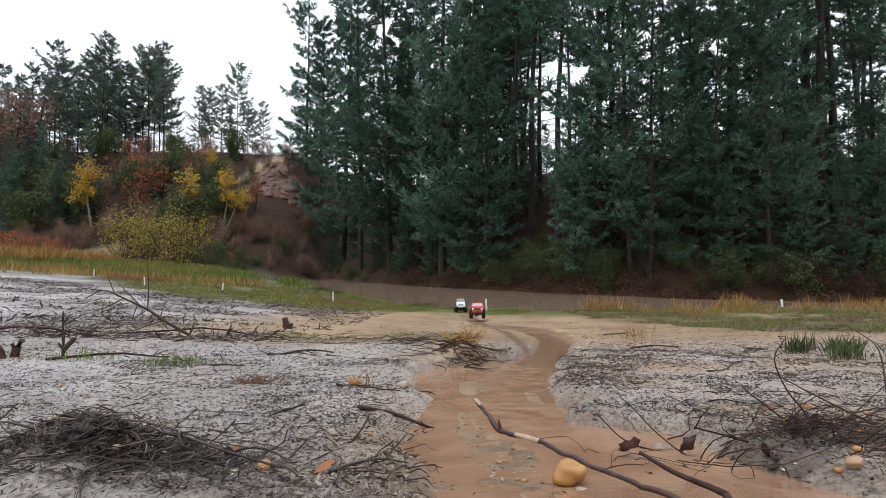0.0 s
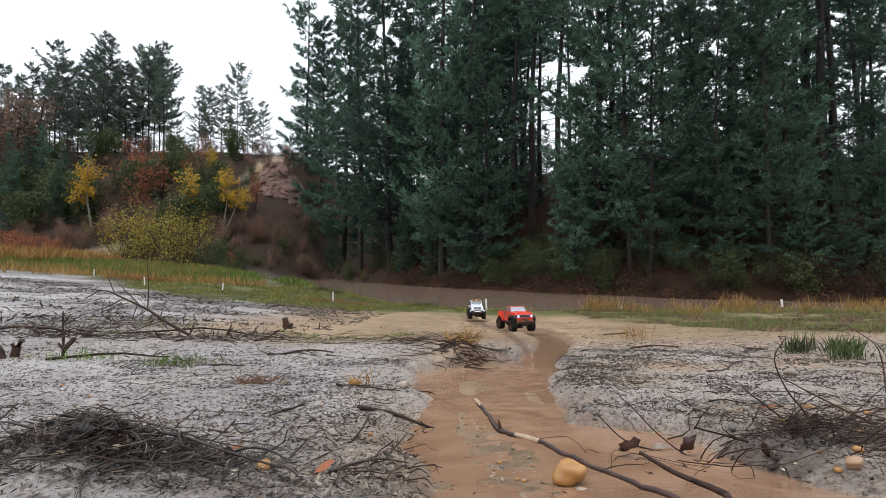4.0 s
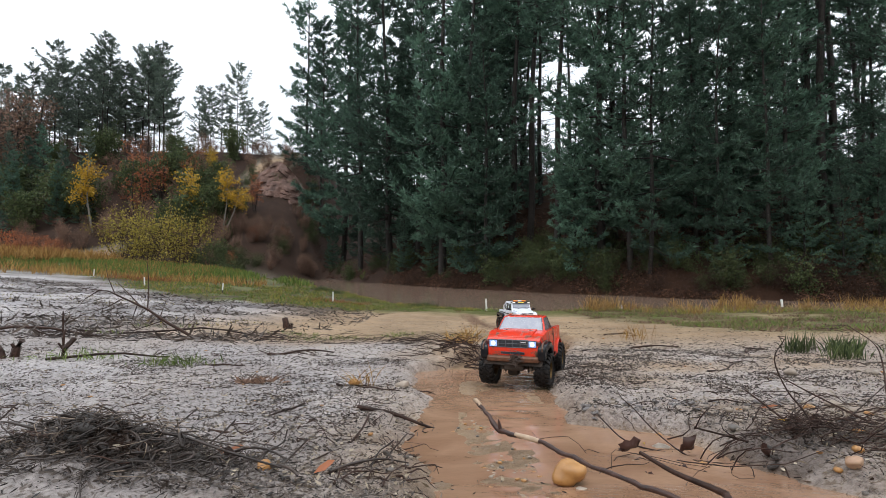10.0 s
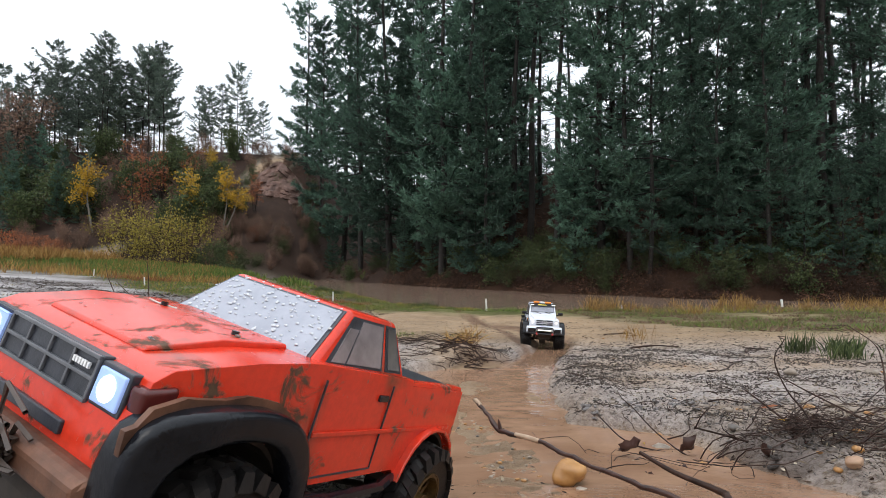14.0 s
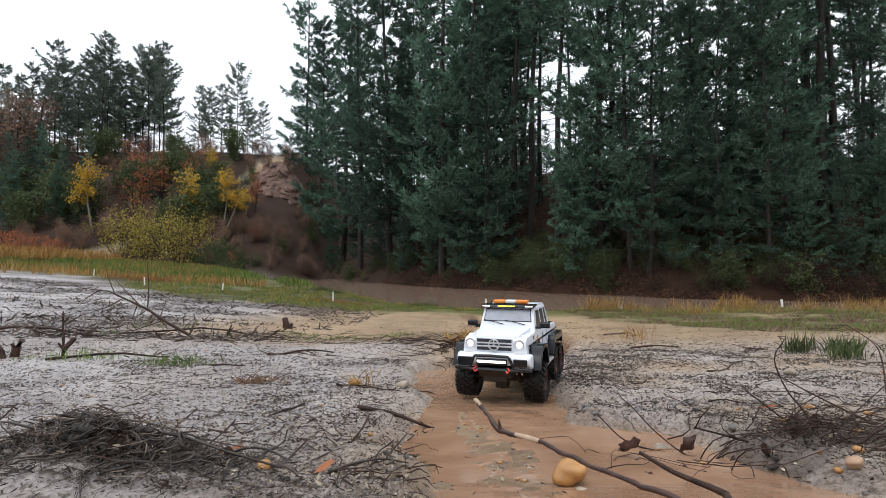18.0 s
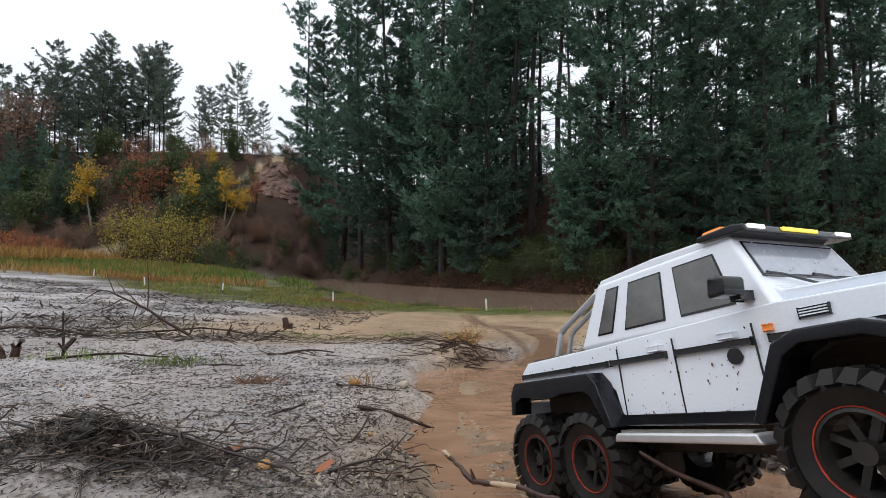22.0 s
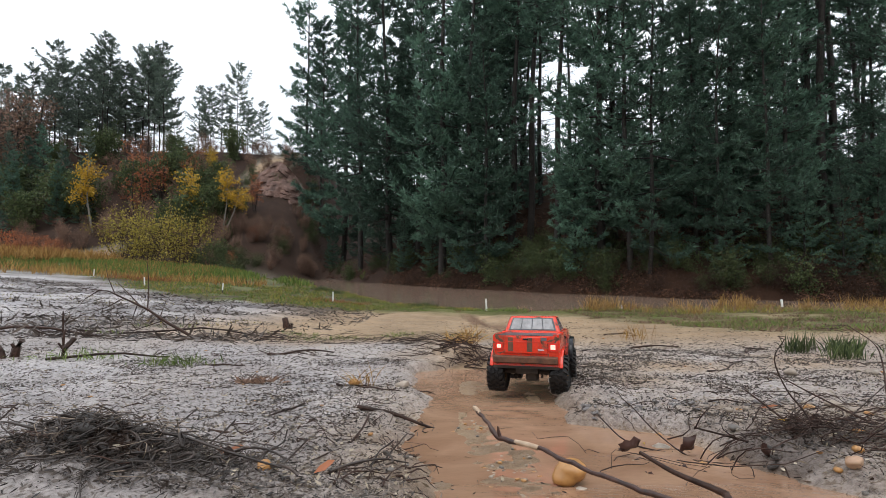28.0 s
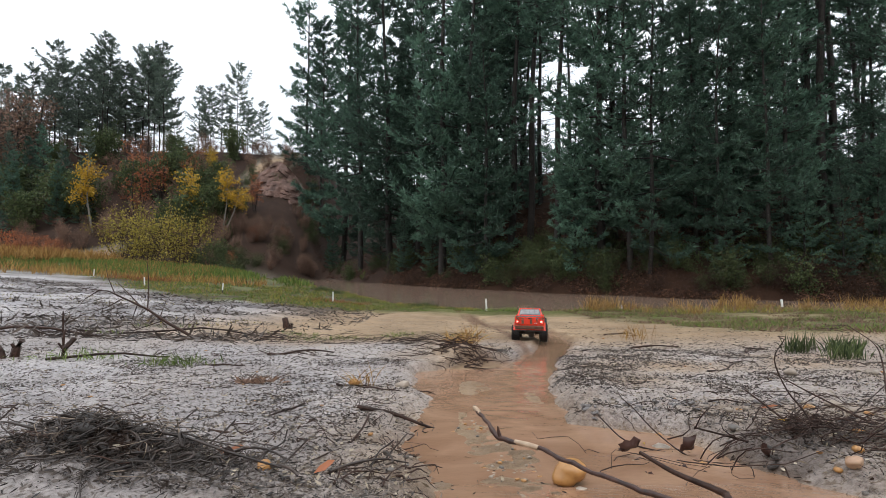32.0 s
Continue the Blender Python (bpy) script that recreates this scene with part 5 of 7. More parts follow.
        part("rear_flare", band(arc(-0.15, 0.083, 0.060, 12, 168, 11), s * 0.097, s * 0.108, 0.004), RED_PAINT, t)
        # lamps
        part("headlamp_surround", box((0.190, s * 0.0515, 0.1505), (0.1985, s * 0.080, 0.1745), 0.001), GRILLE, t)
        lamp = part("headlamp", box((0.195, s * 0.054, 0.1530), (0.2005, s * 0.078, 0.1720), 0.001), HEAD_RIM, t, "lit rectangular headlamp")
        bm = bmesh.new()
        bmesh.ops.create_uvsphere(bm, u_segments=12, v_segments=8, radius=0.0075)
        bmesh.ops.scale(bm, vec=(0.4, 1, 1), verts=bm.verts[:])
        bmesh.ops.translate(bm, vec=(0.2005, s * 0.066, 0.1625), verts=bm.verts[:])
        part("bulb", bm, HEAD_GLOW, lamp, "bright white lamp", True)
        rounded(part("corner_lens", prism([(0.176, 0.1555), (0.1965, 0.1545), (0.1985, 0.170), (0.176, 0.1725)], s * 0.0790, s * 0.0925, 0.003), CORNER_LENS, t, "dark red wrap-round corner lens"))
        tl = part("tail_lamp", box((-0.2085, s * 0.068, 0.143), (-0.2045, s * 0.092, 0.166), 0.001), TAIL_RED, t, "red tail lamp")
        part("bulb", box((-0.2105, s * 0.074, 0.149), (-0.2075, s * 0.086, 0.160), 0.001), TAIL_GLOW, tl, "lit bulb")
        # bonnet posts
        post = part("bonnet_post", rod([(0.106, s * 0.042, 0.190), (0.106, s * 0.042, 0.201)], 0.0028), BLACK_PLASTIC, t, "black body post with a clip")
        part("clip", rod([(0.100, s * 0.034, 0.1985), (0.108, s * 0.046, 0.1985), (0.112, s * 0.053, 0.1995)], 0.0009), STEEL, post)
        part("bed_rail", box((-0.2055, s * 0.082, 0.185), (-0.082, s * 0.0965, 0.190), 0.0015), RED_PAINT, t)
        part("mirror_stub", box((0.050, s * 0.088, 0.188), (0.060, s * 0.096, 0.194), 0.001), BLACK_PLASTIC, t)
    both(side_glass)
    beads(t, (0.078, 0.170, -0.056, 0.056, 0.2003, 0.1870, 170), 31)
    beads(t, (-0.046, 0.012, -0.066, 0.066, 0.2402, 0.2402, 90), 32)
    for cx, rad in ((0.133, 0.066), (-0.15, 0.060)):
        part("arch_liner", prism(arc(cx, 0.082, rad - 0.0006, 8, 172, 13) + arc(cx, 0.082, rad - 0.004, 172, 8, 13), -0.0985, 0.0985, 0), CHASSIS, t, "dark wheel-arch liner")
    gr = part("grille", box((0.191, -0.051, 0.149), (0.1982, 0.051, 0.176), 0.001), GRILLE, t, "black slatted grille")
    for z in (0.1505, 0.1625, 0.1745):
        part("grille_bar", box((0.198, -0.050, z - 0.0011), (0.2002, 0.050, z + 0.0011), 0.0004), BAR_GREY, gr)
    for y in (-0.0495, -0.025, 0.0, 0.025, 0.0495):
        part("grille_bar", box((0.198, y - 0.0010, 0.1516), (0.2000, y + 0.0010, 0.1734), 0.0004), BAR_GREY, gr)
    for k in range(6):
        part("badge_bar", box((0.199, 0.0275 + k * 0.0029, 0.1665), (0.2008, 0.0275 + k * 0.0029 + 0.0019, 0.1700), 0.0003), WHITE_LENS, gr, "small white badge bar")
    part("front_slot", box((0.1955, -0.04, 0.128), (0.2005, 0.04, 0.136), 0.001), GRILLE, t)
    bump = part("front_bumper", prism([(0.19, 0.101), (0.208, 0.104), (0.211, 0.118), (0.204, 0.123), (0.19, 0.123)], -0.094, 0.094, 0.003, pinch=lambda x, z: 1.0 if x < 0.2 else 0.9), RUSTY, t, "front bumper caked in brown mud")
    r = np.random.default_rng(5)
    paths = []
    for k in range(26):
        q = np.array([0.216, 0.012, 0.112]) + r.normal(0, 1, (4, 3)) * [0.005, 0.011, 0.012]
        paths.append([(c, 0.0016) for c in q])
    co, fa = tubes(paths, 4)
    bm = bmesh.new()
    vs = [bm.verts.new(c) for c in co]
    for f in fa:
        bm.faces.new([vs[int(k)] for k in f])
    tagged(part("winch_tangle", bm, ROOT, bump), "tangle of muddy rope and roots on the winch", kind="stuff")
    part("rear_bumper", prism([(-0.205, 0.104), (-0.228, 0.108), (-0.229, 0.126), (-0.205, 0.128)], -0.094, 0.094, 0.002), RUSTY, t, "muddy steel rear bumper")
    tg = part("tailgate", box((-0.2095, -0.064, 0.134), (-0.204, 0.064, 0.183), 0.002), RED_PAINT, t, "red tailgate")
    part("tailgate_fold", box((-0.2108, -0.063, 0.1675), (-0.209, 0.063, 0.1695), 0.0005), RED_PAINT, tg)
    part("tailgate_handle", box((-0.2112, -0.008, 0.1735), (-0.209, 0.008, 0.1785), 0.0008), BLACK_PLASTIC, tg, "black tailgate handle")
    part("tailgate_badge", box((-0.2106, -0.054, 0.1445), (-0.209, -0.036, 0.1475), 0.0004), SILVER, tg, "small silver badge bar")
    part("scraped_patch", box((-0.2104, -0.062, 0.172), (-0.2085, -0.046, 0.182), 0.0004), BAR_GREY, tg, "grey patch where the paint is scraped")
    for y in (-0.012, 0.045):
        part("mud_smear", box((-0.2105, y - 0.008, 0.140), (-0.209, y + 0.008, 0.181), 0.0005), RUSTY, tg, "dark streak of mud")
    part("bed_floor", box((-0.2, -0.088, 0.183), (-0.082, 0.088, 0.1885), 0.001), GRILLE, t, "black load bed")
    part("chassis", box((-0.19, -0.034, 0.072), (0.19, 0.034, 0.104), 0.004), CHASSIS, t, "muddy black chassis")
    part("skid_plate", prism([(0.05, 0.066), (-0.05, 0.066), (-0.08, 0.08), (0.08, 0.08)], -0.03, 0.03, 0.002), CHASSIS, t)
    for x in (0.133, -0.15):
        part("axle", rod([(x, -0.085, 0.077), (x, 0.085, 0.077)], 0.009), CHASSIS, t, "muddy axle")
        part("axle_housing", box((x - 0.018, -0.03, 0.048), (x + 0.018, 0.008, 0.082), 0.008), CHASSIS, t)
        for s in (1, -1):
            part("shock_absorber", rod([(x + 0.012, s * 0.052, 0.066), (x - 0.008, s * 0.040, 0.125)], 0.006), STEEL, t)
            part("link", rod([(x, s * 0.04, 0.060), (x * 0.25, s * 0.028, 0.08)], 0.0035), CHASSIS, t)
    ms = (tyre_mesh(0.058, 0.0235, 0.030, 81), rim_mesh(0.030, 0.0235, RIM_GOLD), bead_mesh(0.030, 0.0235, RIM_GOLD, "bronze_ring"))
    for x in (0.133, -0.15):
        for s in (1, -1):
            wheel(t, "red", x, 0.094, 0.071, 0.058, s, ms, "bronze rim with a knobbly tyre")
    return t


def white_truck():
    t = tagged(new("white_model_offroader"), "white radio-controlled six-wheel model off-roader with amber roof lights", "toy truck")
    body = [(-0.282, 0.150), (-0.285, 0.186), (-0.27, 0.200), (-0.11, 0.203), (0.11, 0.210), (0.235, 0.205), (0.25, 0.198), (0.254, 0.165), (0.254, 0.145), (0.235, 0.142)]
    body += arc(0.163, 0.105, 0.069, 30, 172, 9) + [(0.088, 0.112), (-0.088, 0.112)] + [(-0.095, 0.150), (-0.115, 0.168), (-0.262, 0.168), (-0.278, 0.150)]
    rounded(part("body", prism(body, -0.092, 0.092, 0.004, pinch=lambda x, z: 0.97 if z > 0.19 else 1.0), WHITE_PAINT, t, "white bodywork speckled with mud"))
    rounded(part("bonnet", prism([(0.09, 0.205), (0.094, 0.232), (0.108, 0.222), (0.19, 0.216), (0.238, 0.209), (0.238, 0.2)], -0.074, 0.074, 0.003, pinch=lambda x, z: 1.0 if x < 0.2 else 0.82), WHITE_PAINT, t, "white bonnet wet with rain"))
    zl, zh = 0.203, 0.279
    lx, hx = (-0.148, 0.112), (-0.112, 0.078)
    yl, yh = 0.089, 0.078
    bm = bmesh.new()
    b = [bm.verts.new(c) for c in ((lx[0], -yl, zl), (lx[1], -yl, zl), (lx[1], yl, zl), (lx[0], yl, zl))]
    h = [bm.verts.new(c) for c in ((hx[0], -yh, zh), (hx[1], -yh, zh), (hx[1], yh, zh), (hx[0], yh, zh))]
    bm.faces.new(h)
    bm.faces.new(b[::-1])
    for k in range(4):
        bm.faces.new((b[k], b[(k + 1) % 4], h[(k + 1) % 4], h[k]))
    bmesh.ops.bevel(bm, geom=bm.edges[:], offset=0.005, segments=3, affect="EDGES", profile=0.5)
    rounded(part("cab", bm, WHITE_PAINT, t, "white four-door cab"))
    part("roof", prism([(-0.112, 0.277), (-0.108, 0.283), (-0.02, 0.287), (0.068, 0.285), (0.078, 0.277)], -0.075, 0.075, 0.002), WHITE_PAINT, t, "white roof beaded with rain")
    scr = [(lx[1], -yl, zl), (lx[1], yl, zl), (hx[1], yh, zh), (hx[1], -yh, zh)]
    part("windscreen_seal", slab(scr, 0.0008, (0.05, 0.95, 0.43, 0.93)), BLACK_PLASTIC, t)
    part("windscreen", slab(scr, 0.0016, (0.065, 0.935, 0.46, 0.90)), SKY_GLASS, t, "windscreen with sky reflection in its colour and rain drops")
    half = [tuple((np.array(scr[0]) * 0.54 + np.array(scr[3]) * 0.46)), tuple((np.array(scr[1]) * 0.54 + np.array(scr[2]) * 0.46)), scr[2], scr[3]]
    drops(half, 70, 72, 0.0013, t)
    for y0 in (-0.055, 0.012):
        part("wiper", rod([(0.106, y0 + 0.045, 0.228), (0.101, y0, 0.2375), (0.100, y0 - 0.018, 0.239)], 0.0014), BLACK_PLASTIC, t, "black windscreen wiper")

    def flank(s):
        p = mirror_y([(lx[1], yl, zl), (lx[0], yl, zl), (hx[0], yh, zh), (hx[1], yh, zh)], s)
        i = (lambda a, c: (a, c)) if s > 0 else (lambda a, c: (1 - c, 1 - a))
        for nm, a, c in (("front_door_window", 0.13, 0.38), ("rear_door_window", 0.46, 0.70), ("side_window", 0.78, 0.885)):
            part("window_seal", slab(p, 0.0007, (*i(a, c), 0.16, 0.86)), BLACK_PLASTIC, t)
            part(nm, slab(p, 0.0014, (*i(a + 0.008, c - 0.008), 0.185, 0.835)), SMOKED, t, "grey-tinted window")
        for x in (0.086, -0.002, -0.082):
            part("door_gap", box((x - 0.0006, s * 0.0915, 0.118), (x + 0.0006, s * 0.0928, 0.196), 0), BLACK_PLASTIC, t)
        for a, c in ((-0.28, -0.165), (-0.16, -0.10), (-0.094, -0.012), (0.0, 0.084), (0.100, 0.222)):
            part("side_trim", box((a, s * 0.0912, 0.178), (c, s * 0.0945, 0.184), 0.0008), BLACK_PLASTIC, t, "black side rubbing strip")
        part("sill_trim", box((-0.086, s * 0.091, 0.113), (0.086, s * 0.094, 0.124), 0.001), BLACK_PLASTIC, t)
        st = part("side_step", prism([(-0.085, 0.098), (0.088, 0.098), (0.083, 0.107), (-0.08, 0.107)], s * 0.09, s * 0.115, 0.002), CHROME, t, "chrome side step")
        part("step_tread", box((-0.075, s * 0.095, 0.1065), (0.078, s * 0.111, 0.109), 0.0006), STEEL, st)
        for x in (-0.012, 0.074):
            part("door_handle", box((x - 0.02, s * 0.0915, 0.186), (x - 0.004, s * 0.0965, 0.191), 0.001), WHITE_PAINT, t)
        mud_specks(t, 41 + s, 75, -0.10, 0.09, 0.122, 0.200, s * 0.0922)
        mud_specks(t, 45 + s, 25, -0.27, -0.11, 0.172, 0.198, s * 0.0922)
        part("badge_disc", prism(arc(0.064, 0.170, 0.0072, 0, 340, 18), s * 0.0915, s * 0.0935, 0), BLACK_PLASTIC, t, "round black sticker")
        vent = part("wing_vent", box((0.128, s * 0.0885, 0.192), (0.152, s * 0.0925, 0.200), 0.0008), BLACK_PLASTIC, t)
        for k in range(3):
            part("vent_slat", box((0.129, s * 0.0915, 0.1935 + k * 0.0022), (0.151, s * 0.0935, 0.1945 + k * 0.0022), 0), WHITE_PAINT, vent)
        part("side_lamp", box((0.098, s * 0.0915, 0.1870), (0.104, s * 0.0950, 0.1920), 0.001), AMBER, t)
        part("indicator", prism([(0.208, 0.204), (0.229, 0.202), (0.224, 0.2105), (0.212, 0.212)], s * 0.072, s * 0.086, 0.002), WHITE_LENS, t, "clear indicator on the wing")
        # flares
        fl = [(0.243, 0.118), (0.231, 0.150), (0.206, 0.176), (0.187, 0.182), (0.142, 0.182), (0.122, 0.174), (0.092, 0.116)]
        rounded(part("front_flare", prism(fl + [(0.102, 0.114), (0.129, 0.163), (0.144, 0.171), (0.186, 0.171), (0.202, 0.165), (0.221, 0.143), (0.233, 0.116)], s * 0.088, s * 0.129, 0.002), WET_BLACK, t, "wet black front wheel-arch flare"))
        fr = [(-0.083, 0.112), (-0.100, 0.160), (-0.113, 0.173), (-0.272, 0.173), (-0.284, 0.158), (-0.287, 0.130)]
        rounded(part("rear_flare", prism(fr + [(-0.278, 0.130), (-0.274, 0.146), (-0.255, 0.153), (-0.215, 0.149), (-0.185, 0.149), (-0.165, 0.153), (-0.124, 0.153), (-0.112, 0.146), (-0.095, 0.112)], s * 0.088, s * 0.116, 0.0015), WET_BLACK, t, "wet black flare over both rear wheels"))
        part("marker_lamp", box((-0.284, s * 0.108, 0.144), (-0.278, s * 0.114, 0.150), 0.001), RED_GLOW, t, "small lit red lamp")
        part("tail_lamp", box((-0.288, s * 0.072, 0.150), (-0.283, s * 0.088, 0.172), 0.001), TAIL_RED, t)
        # lamps and mirrors
        bm = ring_of([(0.0138, -0.004), (0.0134, 0.0040), (0.0100, 0.003), (0.0100, -0.004)], 24)
        bmesh.ops.rotate(bm, verts=bm.verts[:], cent=(0, 0, 0), matrix=Matrix.Rotation(-math.pi / 2, 3, "Z"))
        bmesh.ops.translate(bm, verts=bm.verts[:], vec=(0.2515, s * 0.071, 0.188))
        hl = part("headlamp_ring", bm, CHROME, t)
        bm = bmesh.new()
        bmesh.ops.create_uvsphere(bm, u_segments=16, v_segments=10, radius=0.0100)
        bmesh.ops.scale(bm, vec=(0.35, 1, 1), verts=bm.verts[:])
        bmesh.ops.translate(bm, verts=bm.verts[:], vec=(0.2515, s * 0.071, 0.188))
        part("headlamp", bm, SOFT_GLOW, t, "lit round headlamp", True)
        part("day_lamp", box((0.252, s * 0.058, 0.1635), (0.2565, s * 0.086, 0.1675), 0.001), WHITE_LENS, t)
        arm = part("mirror_arm", box((0.082, s * 0.086, 0.216), (0.092, s * 0.104, 0.223), 0.001), BLACK_PLASTIC, t)
        rounded(part("mirror", prism([(0.078, 0.218), (0.095, 0.219), (0.097, 0.235), (0.082, 0.237)], s * 0.100, s * 0.130, 0.003), BLACK_PLASTIC, t, "black door mirror"))
        # roll bars over the bed
        part("roll_bar", rod([(-0.135, s * 0.070, 0.205), (-0.122, s * 0.068, 0.276), (-0.118, s * 0.066, 0.279)], 0.0042), CHROME, t, "chrome roll bar")
        part("roll_bar", rod([(-0.122, s * 0.070, 0.270), (-0.195, s * 0.070, 0.240), (-0.206, s * 0.070, 0.234), (-0.222, s * 0.070, 0.202)], 0.0042), CHROME, t, "chrome roll bar")
        part("roll_bar", rod([(-0.128, s * 0.058, 0.262), (-0.190, s * 0.058, 0.236), (-0.200, s * 0.058, 0.230), (-0.214, s * 0.058, 0.202)], 0.0034), CHROME, t, "chrome roll bar")
        # front bumper ends and hooks
        rounded(part("bumper_end", prism([(0.235, 0.120), (0.258, 0.123), (0.275, 0.134), (0.278, 0.152), (0.267, 0.163), (0.240, 0.163)], s * 0.050, s * 0.110, 0.006, pinch=lambda x, z: 1.0 if x < 0.25 else 0.95), WHITE_PAINT, t, "white bumper corner"))
        part("bumper_intake", box((0.268, s * 0.060, 0.132), (0.2815, s * 0.098, 0.152), 0.002), BLACK_PLASTIC, t)
        part("tow_hook", rod([(0.282, s * 0.046, 0.127), (0.290, s * 0.051, 0.122), (0.291, s * 0.046, 0.116), (0.287, s * 0.041, 0.120), (0.282, s * 0.042, 0.125)], 0.0028), RED_HOOK, t, "red tow shackle")
        part("bull_bar", rod([(0.275, s * 0.105, 0.124), (0.284, s * 0.062, 0.128), (0.289, s * 0.051, 0.154), (0.288, s * 0.047, 0.159), (0.288, 0, 0.160)], 0.0042), BLACK_PLASTIC, t, "black bull bar")
    both(flank)
    part("arch_liner", prism(arc(0.163, 0.105, 0.0684, 12, 168, 13) + arc(0.163, 0.105, 0.065, 168, 12, 13), -0.091, 0.091, 0), CHASSIS, t, "dark wheel-arch liner")
    part("arch_liner", prism([(-0.096, 0.148), (-0.115, 0.1675), (-0.262, 0.1675), (-0.276, 0.150), (-0.274, 0.148), (-0.260, 0.164), (-0.117, 0.164), (-0.099, 0.146)], -0.091, 0.091, 0), CHASSIS, t, "dark wheel-arch liner")
    beads(t, (0.112, 0.232, -0.060, 0.060, 0.2222, 0.2102, 150), 33)
    beads(t, (-0.100, 0.030, -0.070, 0.070, 0.2850, 0.2868, 110), 34)
    gr = part("grille", box((0.250, -0.054, 0.168), (0.2565, 0.054, 0.206), 0.002), WHITE_PAINT, t, "black grille in a bright frame")
    part("grille_mesh", box((0.255, -0.050, 0.1705), (0.2575, 0.050, 0.2025), 0.0005), GRILLE, gr)
    for z in (0.182, 0.191):
        part("grille_bar", box((0.2565, -0.050, z - 0.002), (0.2595, 0.050, z + 0.002), 0.0005), SILVER, gr)
    bm = ring_of([(0.0165, -0.0015), (0.0165, 0.0015), (0.0135, 0.0015), (0.0135, -0.0015)], 26)
    for a in (90, 210, 330):
        vs = brick_shape(bm, (-0.0016, -0.001, 0), (0.0016, 0.001, 0.0145))
        bmesh.ops.rotate(bm, verts=vs, cent=(0, 0, 0), matrix=Matrix.Rotation(radians(90 - a), 3, "Y"))
    bmesh.ops.rotate(bm, verts=bm.verts[:], cent=(0, 0, 0), matrix=Matrix.Rotation(-math.pi / 2, 3, "Z"))
    bmesh.ops.translate(bm, verts=bm.verts[:], vec=(0.2615, 0, 0.1865))
    part("grille_emblem", bm, SILVER, gr, "round chrome emblem")
    rounded(part("front_bumper", prism([(0.24, 0.128), (0.272, 0.132), (0.276, 0.156), (0.262, 0.165), (0.24, 0.166)], -0.056, 0.056, 0.003), WHITE_PAINT, t, "white front bumper"))
    part("light_bar", box((0.283, -0.044, 0.135), (0.2905, 0.044, 0.153), 0.002), BLACK_PLASTIC, t)
    part("light_bar_lens", box((0.288, -0.041, 0.1405), (0.2925, 0.041, 0.1478), 0.001), WARM_GLOW, t, "lit white light bar")
    part("lower_bar", rod([(0.270, -0.110, 0.122), (0.283, -0.05, 0.121), (0.283, 0.05, 0.121), (0.270, 0.110, 0.122)], 0.006), BLACK_PLASTIC, t)
    part("skid_plate", prism([(0.28, 0.122), (0.25, 0.095), (0.2, 0.085), (0.2, 0.12)], -0.045, 0.045, 0.002), CHASSIS, t)
    # roof lights
    rack = part("roof_visor", prism([(0.045, 0.282), (0.045, 0.288), (0.084, 0.2885), (0.096, 0.2855), (0.098, 0.2785), (0.078, 0.280)], -0.083, 0.083, 0.0015), BLACK_PLASTIC, t, "black roof visor with lamps")
    for y0, y1, m in ((-0.079, -0.056, WARM_GLOW), (0.056, 0.079, WARM_GLOW), (-0.030, 0.024, YELLOW_LENS)):
        part("visor_lamp", box((0.0940, y0, 0.2812), (0.0990, y1, 0.2850), 0.0006), m, rack)
    part("beacon_base", box((0.028, -0.050, 0.284), (0.052, 0.050, 0.2895), 0.001), BLACK_PLASTIC, t)
    for y0, y1, m, nm in ((-0.056, -0.018, AMBER, "amber beacon lens"), (-0.017, 0.017, WHITE_LENS, "white beacon centre"), (0.018, 0.056, AMBER, "amber beacon lens")):
        part("beacon_lens", box((0.030, y0, 0.2885), (0.056, y1, 0.300), 0.004), m, t, nm)
    part("rear_bay", box((-0.272, -0.060, 0.104), (-0.100, 0.060, 0.166), 0.003), CHASSIS, t, "dark muddy underside between the rear wheels")
    part("bed_cover", box((-0.268, -0.08, 0.198), (-0.150, 0.08, 0.2035), 0.001), BLACK_PLASTIC, t)
    part("rear_bumper", box((-0.296, -0.09, 0.128), (-0.280, 0.09, 0.146), 0.003), WHITE_PAINT, t)
    part("chassis", box((-0.27, -0.034, 0.080), (0.25, 0.034, 0.114), 0.004), CHASSIS, t, "muddy black chassis")
    for x in (0.163, -0.135, -0.240):
        part("axle", rod([(x, -0.085, 0.077), (x, 0.085, 0.077)], 0.009), CHASSIS, t, "muddy axle")
        part("axle_housing", box((x - 0.018, -0.02, 0.046), (x + 0.018, 0.02, 0.082), 0.008), CHASSIS, t)
        for s in (1, -1):
            part("shock_absorber", rod([(x + 0.012, s * 0.056, 0.066), (x - 0.006, s * 0.044, 0.140)], 0.006), CHASSIS, t)
    ms = (tyre_mesh(0.057, 0.027, 0.030, 82), rim_mesh(0.030, 0.027, RIM_BLACK), bead_mesh(0.030, 0.027, BEAD_RED, "red_ring"))
    for x in (0.163, -0.135, -0.240):
        for s in (1, -1):
            wheel(t, "white", x, 0.102 if x > 0 else 0.088, 0.0735, 0.057, s, ms, "black rim with a red ring and knobbly tyre")
    return t


red, white = red_truck(), white_truck()


